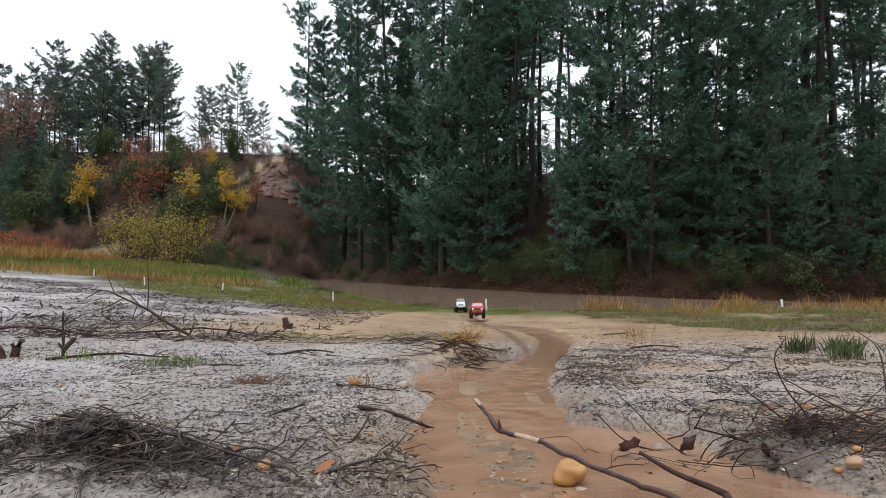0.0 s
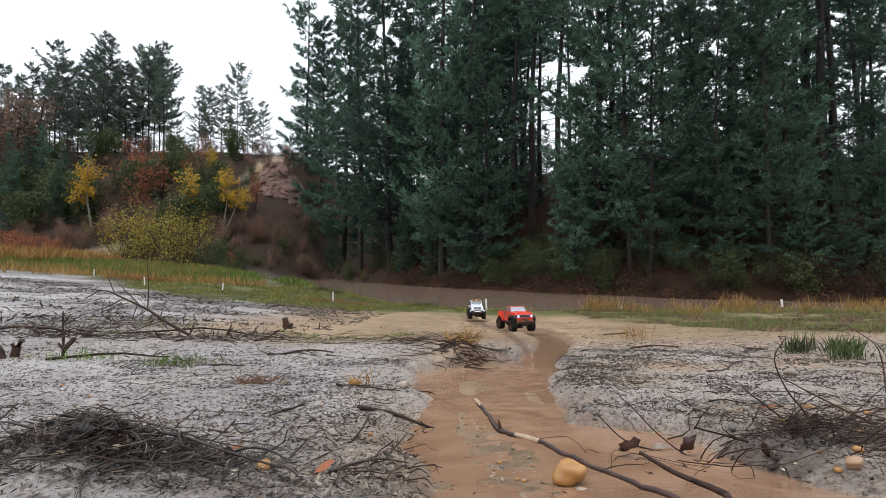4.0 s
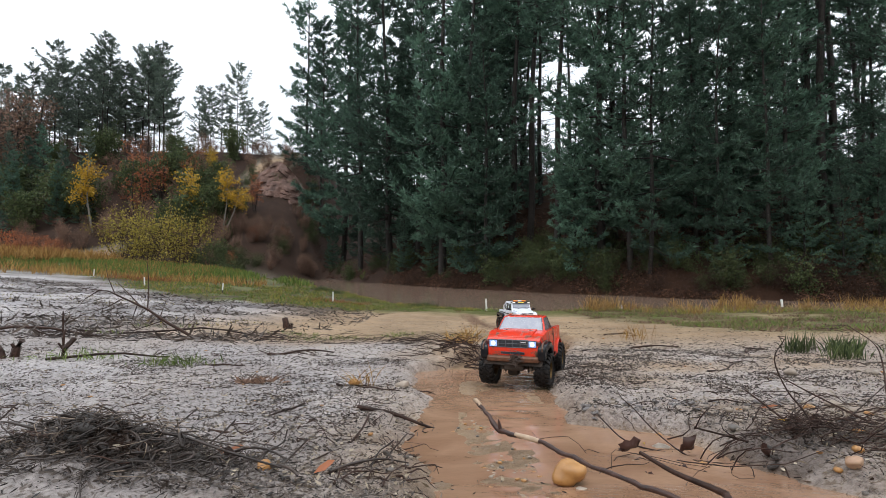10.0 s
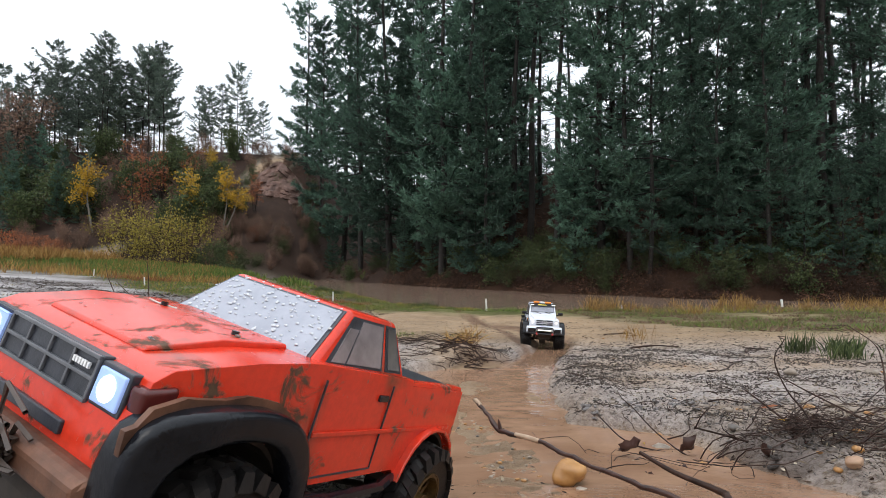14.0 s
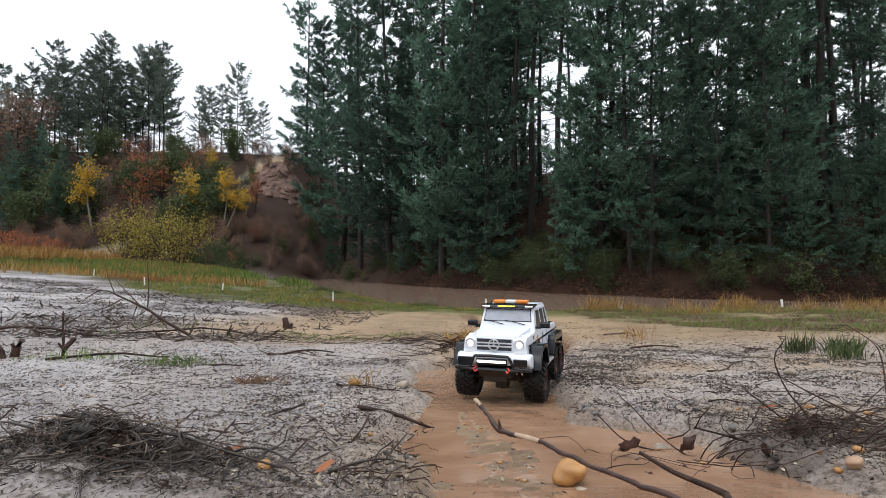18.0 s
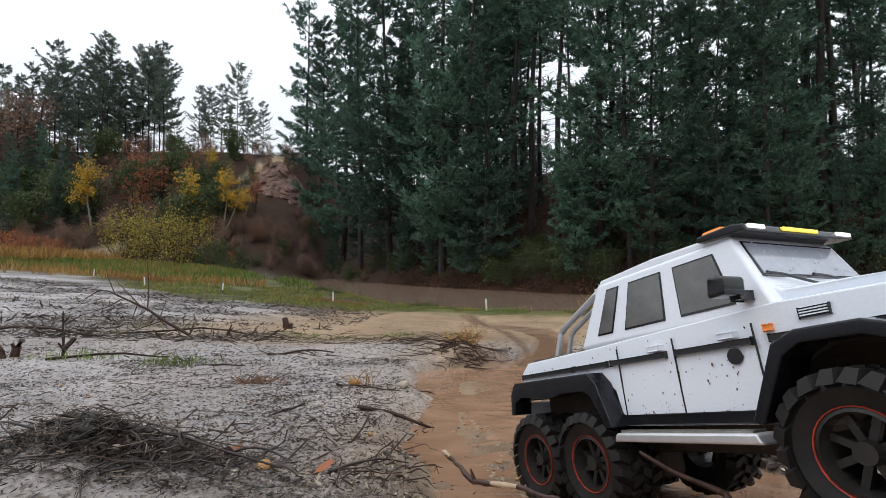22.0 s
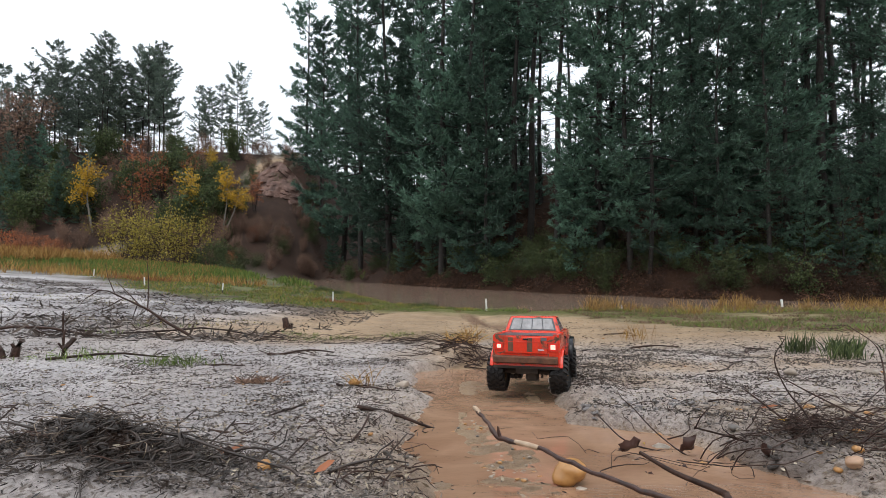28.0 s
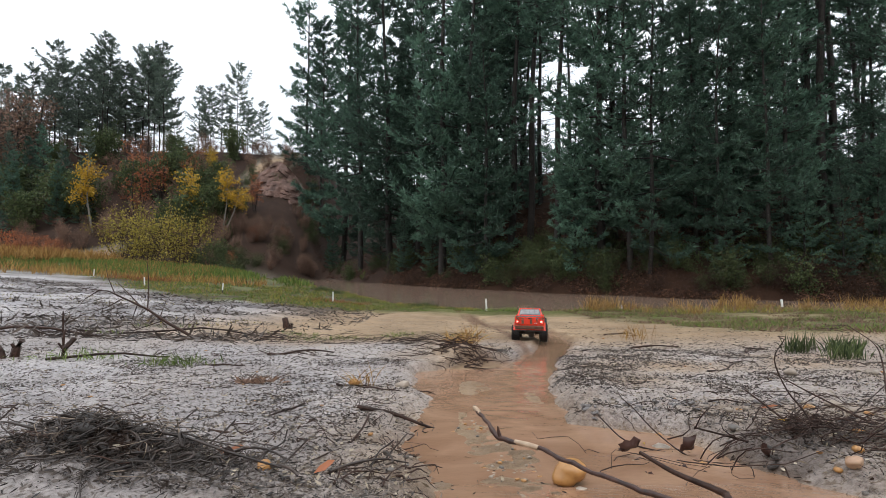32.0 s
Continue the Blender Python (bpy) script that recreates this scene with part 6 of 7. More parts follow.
# ---- things on the ground ----
def bent(p, q, bends, r0, r1, r, wander=0.08, lift=0.0, n=6):
    """A crooked stick from p to q."""
    p, q = np.array(p, float), np.array(q, float)
    L = np.linalg.norm(q - p)
    out = []
    n = max(n, 6)
    sway = r.normal(0, wander * L * bends, (3, 3)) * [[1.5], [0.8], [0.5]] * [1, 1, 0.5]
    for k in range(n):
        f = k / (n - 1)
        c = p + (q - p) * f + sum(sway[m] * math.sin((m + 1) * math.pi * f) for m in range(3))
        out.append((c + np.array([0, 0, lift * math.sin(f * math.pi)]), r0 + (r1 - r0) * f))
    return out


def stick(name, paths, material, label, category="stick", group="", sides=6):
    co, fa = tubes(paths, sides)
    return tagged(new(name, mesh_from(name, co, fa, material)), label, category, group)


def scatter(r, n, x0, x1, y0, y1):
    """Spots that thin out with distance."""
    u = r.random(n)
    y = y0 * (y1 / y0) ** u
    x = r.uniform(-1, 1, n) * (0.95 * y + 0.1)
    ok = (x > x0) & (x < x1)
    return x[ok], y[ok]


# flakes of bark and leaf on the silt
r = np.random.default_rng(101)
x, y = scatter(r, 150000, -7, 7, 0.55, 8.0)
c = channel(x, y)
patch = vnoise(x, y, 3.0, 71)
ok = (r.random(len(x)) > c * 0.97) & (r.random(len(x)) < np.clip(0.45 + 2.2 * patch, 0.10, 1.0) * (1 - 0.8 * smooth(3.0, 3.8, y) * smooth(-3.5, -2, x)))
x, y = x[ok], y[ok]
P = np.stack([x, y, height(x, y) + 0.0015], 1)
D = np.stack([r.normal(0, 1, len(x)), r.normal(0, 1, len(x)), r.normal(0.1, 0.22, len(x))], 1)
D /= np.linalg.norm(D, axis=1)[:, None]
co, fa = blades(P, D, r.uniform(0.004, 0.017, len(x)) * (0.7 + 0.22 * y), r.uniform(0.0009, 0.0034, len(x)) * (0.55 + 0.36 * y), r)
tagged(new("bark_litter", mesh_from("bark_litter", co, fa, FLAKE, False)), "flakes of wet bark and dead leaf on the silt", "litter", kind="stuff")
# driftwood scraps and dead stalks on the silt further out
x, y = r.uniform(-13, -1.2, 46000), 3.3 + 11.5 * r.random(46000) ** 1.3
ok = (np.abs(x) < 0.95 * y) & (r.random(46000) < np.clip(0.35 + 2.4 * vnoise(x, y, 0.9, 42), 0.04, 1)) & (y < np.interp(x, (-12, -8, -5, 0), (15.5, 12.2, 10.4, 11.3)) + 0.5)
x, y = x[ok], y[ok]
D = np.stack([r.normal(0, 1, len(x)), r.normal(0, 0.5, len(x)), r.normal(0.15, 0.25, len(x))], 1)
D /= np.linalg.norm(D, axis=1)[:, None]
co, fa = blades(np.stack([x, y, height(x, y) + 0.004], 1), D, r.uniform(0.03, 0.14, len(x)), r.uniform(0.006, 0.022, len(x)), r)
tagged(new("drift_scraps", mesh_from("drift_scraps", co, fa, FLAKE, False)), "dark scraps of drifted wood and stalks on the silt", "litter", kind="stuff")
# curled wet leaves in drifts
x, y = np.concatenate([r.uniform(0.25, 2.0, 62000), r.uniform(-1.4, -0.15, 24000)]), np.concatenate([r.uniform(0.85, 2.9, 62000), r.uniform(0.8, 2.4, 24000)])
rim = np.interp(y, (1.16, 1.25, 1.47, 1.9, 2.17, 2.45), (0.50, 0.33, 0.34, 0.40, 0.48, 0.56))
edge = np.exp(-((x - rim - 0.10) / 0.12) ** 2) * (x > 0) * (y < 2.5)
ok = (channel(x, y) < 0.45) & (r.random(len(x)) < np.clip(0.25 + 0.7 * edge + 2.6 * vnoise(x, y, 4.5, 74), 0.03, 1)) & (np.abs(x) < 0.95 * y)
x, y = x[ok], y[ok]
P = np.stack([x, y, height(x, y) + 0.002], 1)
D = np.stack([r.normal(0, 1, len(x)), r.normal(0, 1, len(x)), r.normal(0.5, 0.45, len(x))], 1)
D /= np.linalg.norm(D, axis=1)[:, None]
co, fa = blades(P, D, r.uniform(0.006, 0.018, len(x)) * (0.75 + 0.2 * y), r.uniform(0.0018, 0.0046, len(x)) * (0.75 + 0.2 * y), r, 0.5)
tagged(new("leaf_drifts", mesh_from("leaf_drifts", co, fa, FLAKE, False)), "drifts of curled wet dead leaves on the silt", "litter", kind="stuff")
PALE = leafy("pale_flakes", (0.16, 0.12, 0.08), (0.45, 0.38, 0.28), rough=0.5, through=0.0)
x, y = scatter(r, 9000, -5, 5, 0.6, 6.0)
ok = r.random(len(x)) > channel(x, y) * 0.85
x, y = x[ok], y[ok]
P = np.stack([x, y, height(x, y) + 0.0015], 1)
D = np.stack([r.normal(0, 1, len(x)), r.normal(0, 1, len(x)), r.normal(0.1, 0.2, len(x))], 1)
D /= np.linalg.norm(D, axis=1)[:, None]
co, fa = blades(P, D, r.uniform(0.004, 0.016, len(x)), r.uniform(0.002, 0.006, len(x)), r)
tagged(new("wood_chips", mesh_from("wood_chips", co, fa, PALE, False)), "pale wood chips and grit on the silt", "litter", kind="stuff")

# twigs too many to count
paths = []
x, y = scatter(r, 1500, -5, 5, 0.6, 5.5)
for a, b in zip(x, y):
    if channel(a, b) > 0.4 or (vnoise(a, b, 2.2, 73) < -0.05 and r.random() < 0.75):
        continue
    L, t = r.uniform(0.015, 0.075) * (0.75 + 0.25 * b), r.random() * 6.28
    a2, b2 = a + L * math.cos(t), b + L * math.sin(t)
    paths.append(bent((a, b, on_ground(a, b) + 0.002), (a2, b2, on_ground(a2, b2) + r.uniform(0.001, 0.012)), 1, r.uniform(0.0007, 0.0019), 0.0005, r, 0.09, 0.002, 4))
co, fa = tubes(paths, 4)
tagged(new("small_twigs", mesh_from("small_twigs", co, fa, TWIG)), "small dark twigs scattered over the silt", "twigs", kind="stuff")
# line of driftwood where the silt meets the sand
paths = []
for k in range(330):
    a = r.uniform(-3.8, 0.15)
    b = 3.55 + r.normal(0, 0.16) + 0.1 * math.sin(a * 3)
    L, t = r.uniform(0.05, 0.35), r.normal(0, 0.35)
    a2, b2 = a + L * math.cos(t), b + L * math.sin(t)
    paths.append(bent((a, b, on_ground(a, b) + 0.003), (a2, b2, on_ground(a2, b2) + r.uniform(0, 0.03)), 1, r.uniform(0.0007, 0.0026), 0.0006, r, 0.08, 0.006, 5))
co, fa = tubes(paths, 4)
tagged(new("driftwood_line", mesh_from("driftwood_line", co, fa, TWIG)), "line of thin driftwood twigs along the edge of the silt", "twigs", kind="stuff")

# pebbles
STONE_OCHRE = grained("ochre_stone", (0.25, 0.115, 0.034), (0.47, 0.24, 0.075), 35, 0.4, bump=0.3, dist=0.001)
STONE_PEACH = grained("peach_stone", (0.20, 0.11, 0.06), (0.50, 0.32, 0.20), 28, 0.45, bump=0.5, dist=0.002)
STONE_GREY = grained("grey_stone", (0.07, 0.062, 0.055), (0.20, 0.175, 0.15), 30, 0.5, bump=0.4, dist=0.002, vary=0.35)
STONE_PALE = grained("pale_stone", (0.15, 0.115, 0.085), (0.42, 0.35, 0.28), 30, 0.5, bump=0.3, dist=0.001, vary=0.2)


def stone_mesh(seed, sx, sy, sz, material, rough=0.16, subdiv=2):
    bm = bmesh.new()
    bmesh.ops.create_icosphere(bm, subdivisions=subdiv, radius=1.0)
    off = Vector((seed * 3.1, seed * 1.7, seed * 0.9))
    for v in bm.verts:
        k = 1 + rough * noise.noise(v.co * 1.1 + off) * 2 + rough * 0.5 * noise.noise(v.co * 2.7 + off)
        v.co = Vector((v.co.x * sx * k, v.co.y * sy * k, v.co.z * sz * k))
    for f in bm.faces:
        f.smooth = True
    me = bpy.data.meshes.new("stone")
    bm.to_mesh(me)
    bm.free()
    me.materials.append(material)
    return me


def stone(name, x, y, sx, sy, sz, material, label, seed, turn=0, sink=0.35, subdiv=3, group=""):
    ob = new(name, stone_mesh(seed, sx, sy, sz, material, subdiv=subdiv))
    ob.matrix_world = pose(x, y, on_ground(x, y) + sz * (1 - 2 * sink), r.uniform(-12, 12), r.uniform(-12, 12), turn)
    return tagged(ob, label, "stone", group)


stone("ochre_stone", 0.190, 0.80, 0.027, 0.023, 0.0175, STONE_OCHRE, "smooth round ochre stone in the stream", 1, 20, -0.12)
stone("small_stone", 0.200, 0.765, 0.009, 0.007, 0.006, STONE_PALE, "small pale stone in the stream", 2, 0, 0.3, 2)
stone("flat_ochre_stone", -0.495, 0.72, 0.017, 0.012, 0.011, STONE_PEACH, "flat tan stone on the root pile", 3, 15, 0.0)
stone("grey_boulder", -0.56, 0.60, 0.045, 0.04, 0.03, STONE_GREY, "grey-brown stone sunk in the mud", 4, 40, 0.3)
stone("grey_boulder", -0.60, 0.66, 0.04, 0.03, 0.022, STONE_GREY, "flat grey stone sunk in the mud", 5, 10, 0.3)
stone("angular_stone", 0.592, 0.765, 0.013, 0.011, 0.009, STONE_PEACH, "angular ochre and grey stone among brushwood", 6, 30, 0.2)
stone("orange_pebble", -0.272, 1.63, 0.017, 0.014, 0.012, STONE_OCHRE, "round orange pebble among dead stalks", 7, 0, 0.2)
stone("round_pebble", -0.235, 0.70, 0.010, 0.009, 0.009, STONE_OCHRE, "round ochre pebble on the mud", 8, 0, 0.1)
stone("pale_stone", -0.125, 1.62, 0.020, 0.015, 0.011, STONE_PALE, "pale stone at the stream's edge", 9, 20, 0.3)
stone("pale_stone", -0.03, 2.50, 0.026, 0.02, 0.016, STONE_PALE, "pale stone beside the twig heap", 10, 0, 0.2)
for k, (a, b, s, m) in enumerate(((0.455, 0.93, 0.011, STONE_OCHRE), (0.56, 1.02, 0.012, STONE_GREY), (0.80, 1.15, 0.013, STONE_OCHRE), (0.86, 1.10, 0.014, STONE_PALE), (0.90, 1.22, 0.016, STONE_PALE), (0.93, 1.08, 0.014, STONE_OCHRE),
                                  (0.70, 0.78, 0.016, STONE_GREY), (0.66, 0.74, 0.02, STONE_GREY), (0.52, 0.74, 0.013, STONE_PALE), (0.44, 0.76, 0.012, STONE_GREY), (0.36, 0.74, 0.010, STONE_PALE), 
                                  (0.48, 0.80, 0.010, STONE_PALE), (0.75, 0.88, 0.015, STONE_GREY), (0.34, 0.95, 0.013, STONE_PALE), (0.43, 1.05, 0.016, STONE_PALE), (1.25, 1.9, 0.02, STONE_PALE), (1.5, 1.85, 0.022, STONE_PALE), (0.30, 0.72, 0.012, STONE_GREY))):
    stone("pebble", a, b, s * 1.2, s * 0.9, s * 0.6, m, "wet pebble among the brushwood", 20 + k, 37 * k, 0.25, 2, "pebbles by the brushwood")
grit = [stone_mesh(60 + k, 1.2, 0.9, 0.6, m, 0.2, 1) for k, m in enumerate((STONE_GREY, STONE_PALE, STONE_OCHRE, STONE_GREY))]
x, y = scatter(r, 420, -3, 3, 0.65, 4.5)
n_grit = 0
for a, b in zip(x, y):
    if n_grit > 190:
        break
    ob = tagged(new("small_pebble", grit[int(r.integers(4))]), "small wet pebble on the silt", "pebble", "small pebbles")
    s = r.uniform(0.002, 0.006) * (0.8 + 0.3 * b)
    ob.matrix_world = pose(a, b, on_ground(a, b) + s * 0.2, 0, 0, r.uniform(0, 360)) @ Matrix.Scale(float(s), 4)
    n_grit += 1

# ---- root pile ----
paths = []
for k in range(520):
    a, b = -0.415 + r.normal(0, 0.075), 0.67 + r.normal(0, 0.05)
    t, L = r.normal(4.5, 1.0), r.uniform(0.010, 0.036)
    a2, b2 = a + L * math.cos(t), b + 0.6 * L * math.sin(t)
    paths.append(bent((a, b, on_ground(a, b) + r.uniform(-0.002, 0.006)), (a2, b2, on_ground(a2, b2) + r.uniform(-0.006, 0.008)), 1.6, 0.0004 + 0.0019 * r.random() ** 4, 0.0004, r, 0.30, 0.004, 8))
co, fa = tubes(paths, 5)
tagged(new("root_pile", mesh_from("root_pile", co, fa, ROOT)), "matted pile of dark roots and twigs on the mud", "roots", kind="stuff")
for k, (p, q, rad) in enumerate((((-0.62, 0.70, 0.02), (-0.33, 0.71, 0.03), 0.005), ((-0.50, 0.75, 0.03), (-0.26, 0.72, 0.02), 0.004), ((-0.40, 0.68, 0.02), (-0.20, 0.66, 0.015), 0.0055), ((-0.24, 0.72, 0.006), (-0.17, 0.62, 0.012), 0.007),
                                 ((-0.36, 0.90, 0.01), (-0.22, 0.80, 0.008), 0.003), ((-0.55, 0.80, 0.02), (-0.42, 0.78, 0.02), 0.004), ((-0.09, 0.83, 0.006), (-0.075, 0.70, 0.02), 0.006), ((-0.15, 0.70, 0.006), (-0.05, 0.77, 0.02), 0.005),
                                 ((-0.30, 0.76, 0.01), (-0.20, 0.70, 0.02), 0.005), ((-0.58, 0.66, 0.05), (-0.52, 0.60, 0.02), 0.004))):
    p = (p[0], p[1], on_ground(p[0], p[1]) + p[2])
    q = (q[0], q[1], on_ground(q[0], q[1]) + q[2])
    rad = rad * 0.42
    stick("dead_branch", [bent(p, q, 0.5, rad, rad * 0.5, r, 0.06, 0.006, 7), bent(tuple((np.array(p) + q) / 2), tuple((np.array(p) + q) / 2 + [0.03, 0.02, 0.03]), 1, rad * 0.5, 0.001, r, 0.05, 0, 4)], ROOT,
          "short dark dead branch on the mud", "branch", "dead branches by the root pile")
PALE_ROOT = grained("pale_root", (0.07, 0.05, 0.036), (0.30, 0.225, 0.16), 25, 0.5, bump=0.5)
paths = []
for k in range(60):
    a, b = -0.45 + r.normal(0, 0.11), 0.69 + r.normal(0, 0.065)
    t, L = r.normal(4.4, 1.2), r.uniform(0.015, 0.06)
    a2, b2 = a + L * math.cos(t), b + 0.6 * L * math.sin(t)
    paths.append(bent((a, b, on_ground(a, b) + r.uniform(0, 0.012)), (a2, b2, on_ground(a2, b2) + r.uniform(0, 0.018)), 1.6, r.uniform(0.0004, 0.0013), 0.0004, r, 0.16, 0.005, 7))
co, fa = tubes(paths, 5)
tagged(new("root_strips", mesh_from("root_strips", co, fa, PALE_ROOT)), "pale torn root and bark strips on the pile", "roots", kind="stuff")
# loose tufts of bark and dark lumps along the stream's left edge
paths = []
for k in range(60):
    b = r.uniform(0.62, 1.25)
    a = float(np.interp(b, (0.6, 0.9, 1.25), (-0.04, -0.06, -0.12))) + r.normal(-0.02, 0.035)
    t, L = r.normal(1.5, 0.6), r.uniform(0.03, 0.10)
    a2, b2 = a + L * math.cos(t), b + L * math.sin(t)
    paths.append(bent((a, b, on_ground(a, b) + 0.003), (a2, b2, on_ground(a2, b2) + r.uniform(0, 0.02)), 1.2, r.uniform(0.0005, 0.0018), 0.0004, r, 0.06, 0.004, 6))
for k in range(130):
    a, b = 0.09 + r.normal(0, 0.08), 2.45 + r.normal(0, 0.07)
    t, L = r.uniform(0, 6.28), r.uniform(0.05, 0.2)
    a2, b2 = a + L * math.cos(t), b + 0.5 * L * math.sin(t)
    paths.append(bent((a, b, on_ground(a, b) + 0.003), (a2, b2, on_ground(a2, b2) + r.uniform(0, 0.05)), 1, r.uniform(0.001, 0.0035), 0.001, r, 0.06, 0.004, 5))
co, fa = tubes(paths, 4)
tagged(new("twig_heap", mesh_from("twig_heap", co, fa, TWIG)), "heaps of dark twigs at the stream's edge", "twigs", kind="stuff")

# ---- single sticks ----
for rad, pts in (
    (0.0045, [(0.465, 0.98, -0.302), (0.533, 0.96, -0.315), (0.616, 0.93, -0.335), (0.693, 0.9, -0.331), (0.72, 0.88, -0.324)]),
    (0.0035, [(0.332, 1.12, -0.319), (0.372, 1.06, -0.348), (0.437, 1.0, -0.36), (0.527, 0.95, -0.36), (0.629, 0.92, -0.341), (0.683, 0.9, -0.334)]),
    (0.003, [(0.399, 1.12, -0.299), (0.425, 1.05, -0.339), (0.47, 0.98, -0.358), (0.546, 0.93, -0.36), (0.664, 0.9, -0.329)]),
    (0.0026, [(0.646, 1.0, -0.14), (0.632, 1.0, -0.174), (0.639, 0.98, -0.232), (0.65, 0.95, -0.276), (0.659, 0.92, -0.326)]),
    (0.0032, [(0.695, 1.1, -0.225), (0.736, 1.06, -0.251), (0.77, 1.0, -0.28), (0.801, 0.95, -0.301), (0.828, 0.9, -0.319)]),
    (0.002, [(0.921, 1.05, -0.192), (0.754, 0.98, -0.279), (0.646, 0.93, -0.32), (0.567, 0.9, -0.348)]),
    (0.004, [(0.622, 1.1, -0.26), (0.666, 1.04, -0.302), (0.677, 0.96, -0.33), (0.693, 0.9, -0.331)]),
    (0.0022, [(0.275, 1.0, -0.36), (0.354, 0.98, -0.36), (0.441, 0.92, -0.371), (0.528, 0.9, -0.368)]),
    (0.0050, [(0.186, 0.52, -0.186), (0.214, 0.49, -0.194), (0.242, 0.465, -0.197), (0.25, 0.45, -0.203), (0.285, 0.425, -0.262)]),
    (0.003, [(1.223, 1.6, -0.181), (1.301, 1.6, -0.232), (1.285, 1.55, -0.283), (1.21, 1.45, -0.38)]),
    (0.002, [(0.571, 1.05, -0.299), (0.577, 1.02, -0.318), (0.512, 0.98, -0.348), (0.426, 0.92, -0.371)]),
    (0.002, [(0.695, 1.05, -0.248), (0.673, 1.0, -0.312), (0.67, 0.95, -0.337)]),
    (0.002, [(0.488, 0.88, -0.36), (0.551, 0.86, -0.361), (0.583, 0.84, -0.372)])):
    rad = rad * 0.8
    main = [(np.array(c) + r.normal(0, 0.003, 3), rad * (0.45 + 0.55 * k / (len(pts) - 1))) for k, c in enumerate(pts)]
    twigs = [eased(main)]
    for k in range(4):
        at = np.array(pts[int(r.integers(0, len(pts) - 1))])
        k_near = min(1.0, at[1]) ** 3
        twigs.append(bent(at, at + r.normal(0, 1, 3) * np.array([0.06, 0.04, 0.025]) * k_near + [0, 0, 0.01 * k_near], 1, rad * 0.4, 0.0005, r, 0.14, 0, 6))
    stick("brushwood_stick", twigs, TWIG, "long thin wet stick in the brushwood", "stick", "sticks in the brushwood")
paths = []
for k in range(75):
    a, b = 0.60 + r.normal(0, 0.15), 0.90 + r.normal(0, 0.08)
    t, L = r.normal(-0.1, 0.6), r.uniform(0.06, 0.26)
    a2, b2 = a + L * math.cos(t), b + 0.55 * L * math.sin(t)
    paths.append(bent((a, b, on_ground(a, b) + r.uniform(0, 0.012)), (a2, b2, on_ground(a2, b2) + r.uniform(0, 0.03)), 1, r.uniform(0.0005, 0.0016), 0.0004, r, 0.13, 0.012, 9))
for k in range(110):
    a, b = 0.65 + r.normal(0, 0.035) + 0.04 * (k % 3 - 1), 0.95 + r.normal(0, 0.025) - 0.03 * (k % 2)
    t, L = r.uniform(0, 6.28), r.uniform(0.012, 0.06)
    a2, b2 = a + L * math.cos(t), b + 0.7 * L * math.sin(t)
    paths.append(bent((a, b, on_ground(a, b) + r.uniform(0, 0.03)), (a2, b2, on_ground(a2, b2) + r.uniform(0, 0.035)), 1.6, r.uniform(0.0004, 0.0011), 0.0003, r, 0.16, 0.006, 6))
co, fa = tubes(paths, 4)
tagged(new("brushwood_pile", mesh_from("brushwood_pile", co, fa, TWIG)), "tangled pile of thin dark brushwood on stones", "brushwood", kind="stuff")
# the long crooked stick over the stream, which the trucks push about
STICK_BARK = grained("wet_red_bark", (0.012, 0.006, 0.005), (0.085, 0.040, 0.028), 90, 0.38, spec=0.4, bump=0.9)
PALE_WOOD = grained("peeled_wood", (0.28, 0.19, 0.12), (0.55, 0.42, 0.30), 40, 0.5)
PIVOT = Vector((0.335, 0.40, on_ground(0.335, 0.40)))
line = [(0.043, 0.72, -0.182), (0.059, 0.7, -0.196), (0.074, 0.68, -0.212), (0.111, 0.64, -0.21), (0.139, 0.6, -0.213), (0.18, 0.53, -0.212), (0.217, 0.485, -0.214), (0.264, 0.45, -0.223)] + [(0.335, 0.40, on_ground(0.335, 0.40) + 0.002)]
line = [np.array(c) - PIVOT for c in line]
long_stick = tagged(new("long_stick"), "long crooked dark stick with pale peeled patches over the stream", "stick")
q = np.random.default_rng(77)
way = eased([(c, k) for c, k in zip(line, (0.0022, 0.0026, 0.0034, 0.0027, 0.0026, 0.0026, 0.0028, 0.0030, 0.0033))], 6)
way = [(c + q.normal(0, 0.0006, 3), k * q.uniform(0.88, 1.15)) for c, k in way]
co, fa = tubes([way, [(line[2], 0.003), (line[2] + [-0.002, 0, 0.009], 0.0019), (line[2] + [-0.003, 0, 0.015], 0.001)]], 8)
piece("bark", mesh_from("bark", co, fa, STICK_BARK), long_stick)
for a, b, rad in ((0, 0.45, 0.0029), (3, 0.55, 0.0033)):
    c0, c1 = line[a] + (np.array([0, 0, 0.0006])), line[a] + (line[a + 1] - line[a]) * (b if a == 0 else 0.95)
    if a == 3:
        c0 = line[a - 1] + (line[a] - line[a - 1]) * 0.45
        c1 = line[a] + (line[a + 1] - line[a]) * 0.15
    co, fa = tubes([[(c0, rad * 0.9), ((c0 + c1) / 2 + [0, 0, 0.0006], rad * 1.04), (c1 + np.array([0, 0, 0.0003]), rad * 0.98)]], 8)
    piece("peeled_patch", mesh_from("peeled_patch", co, fa, PALE_WOOD), long_stick, "pale peeled wood")
long_stick.matrix_basis = Matrix.Translation(PIVOT)

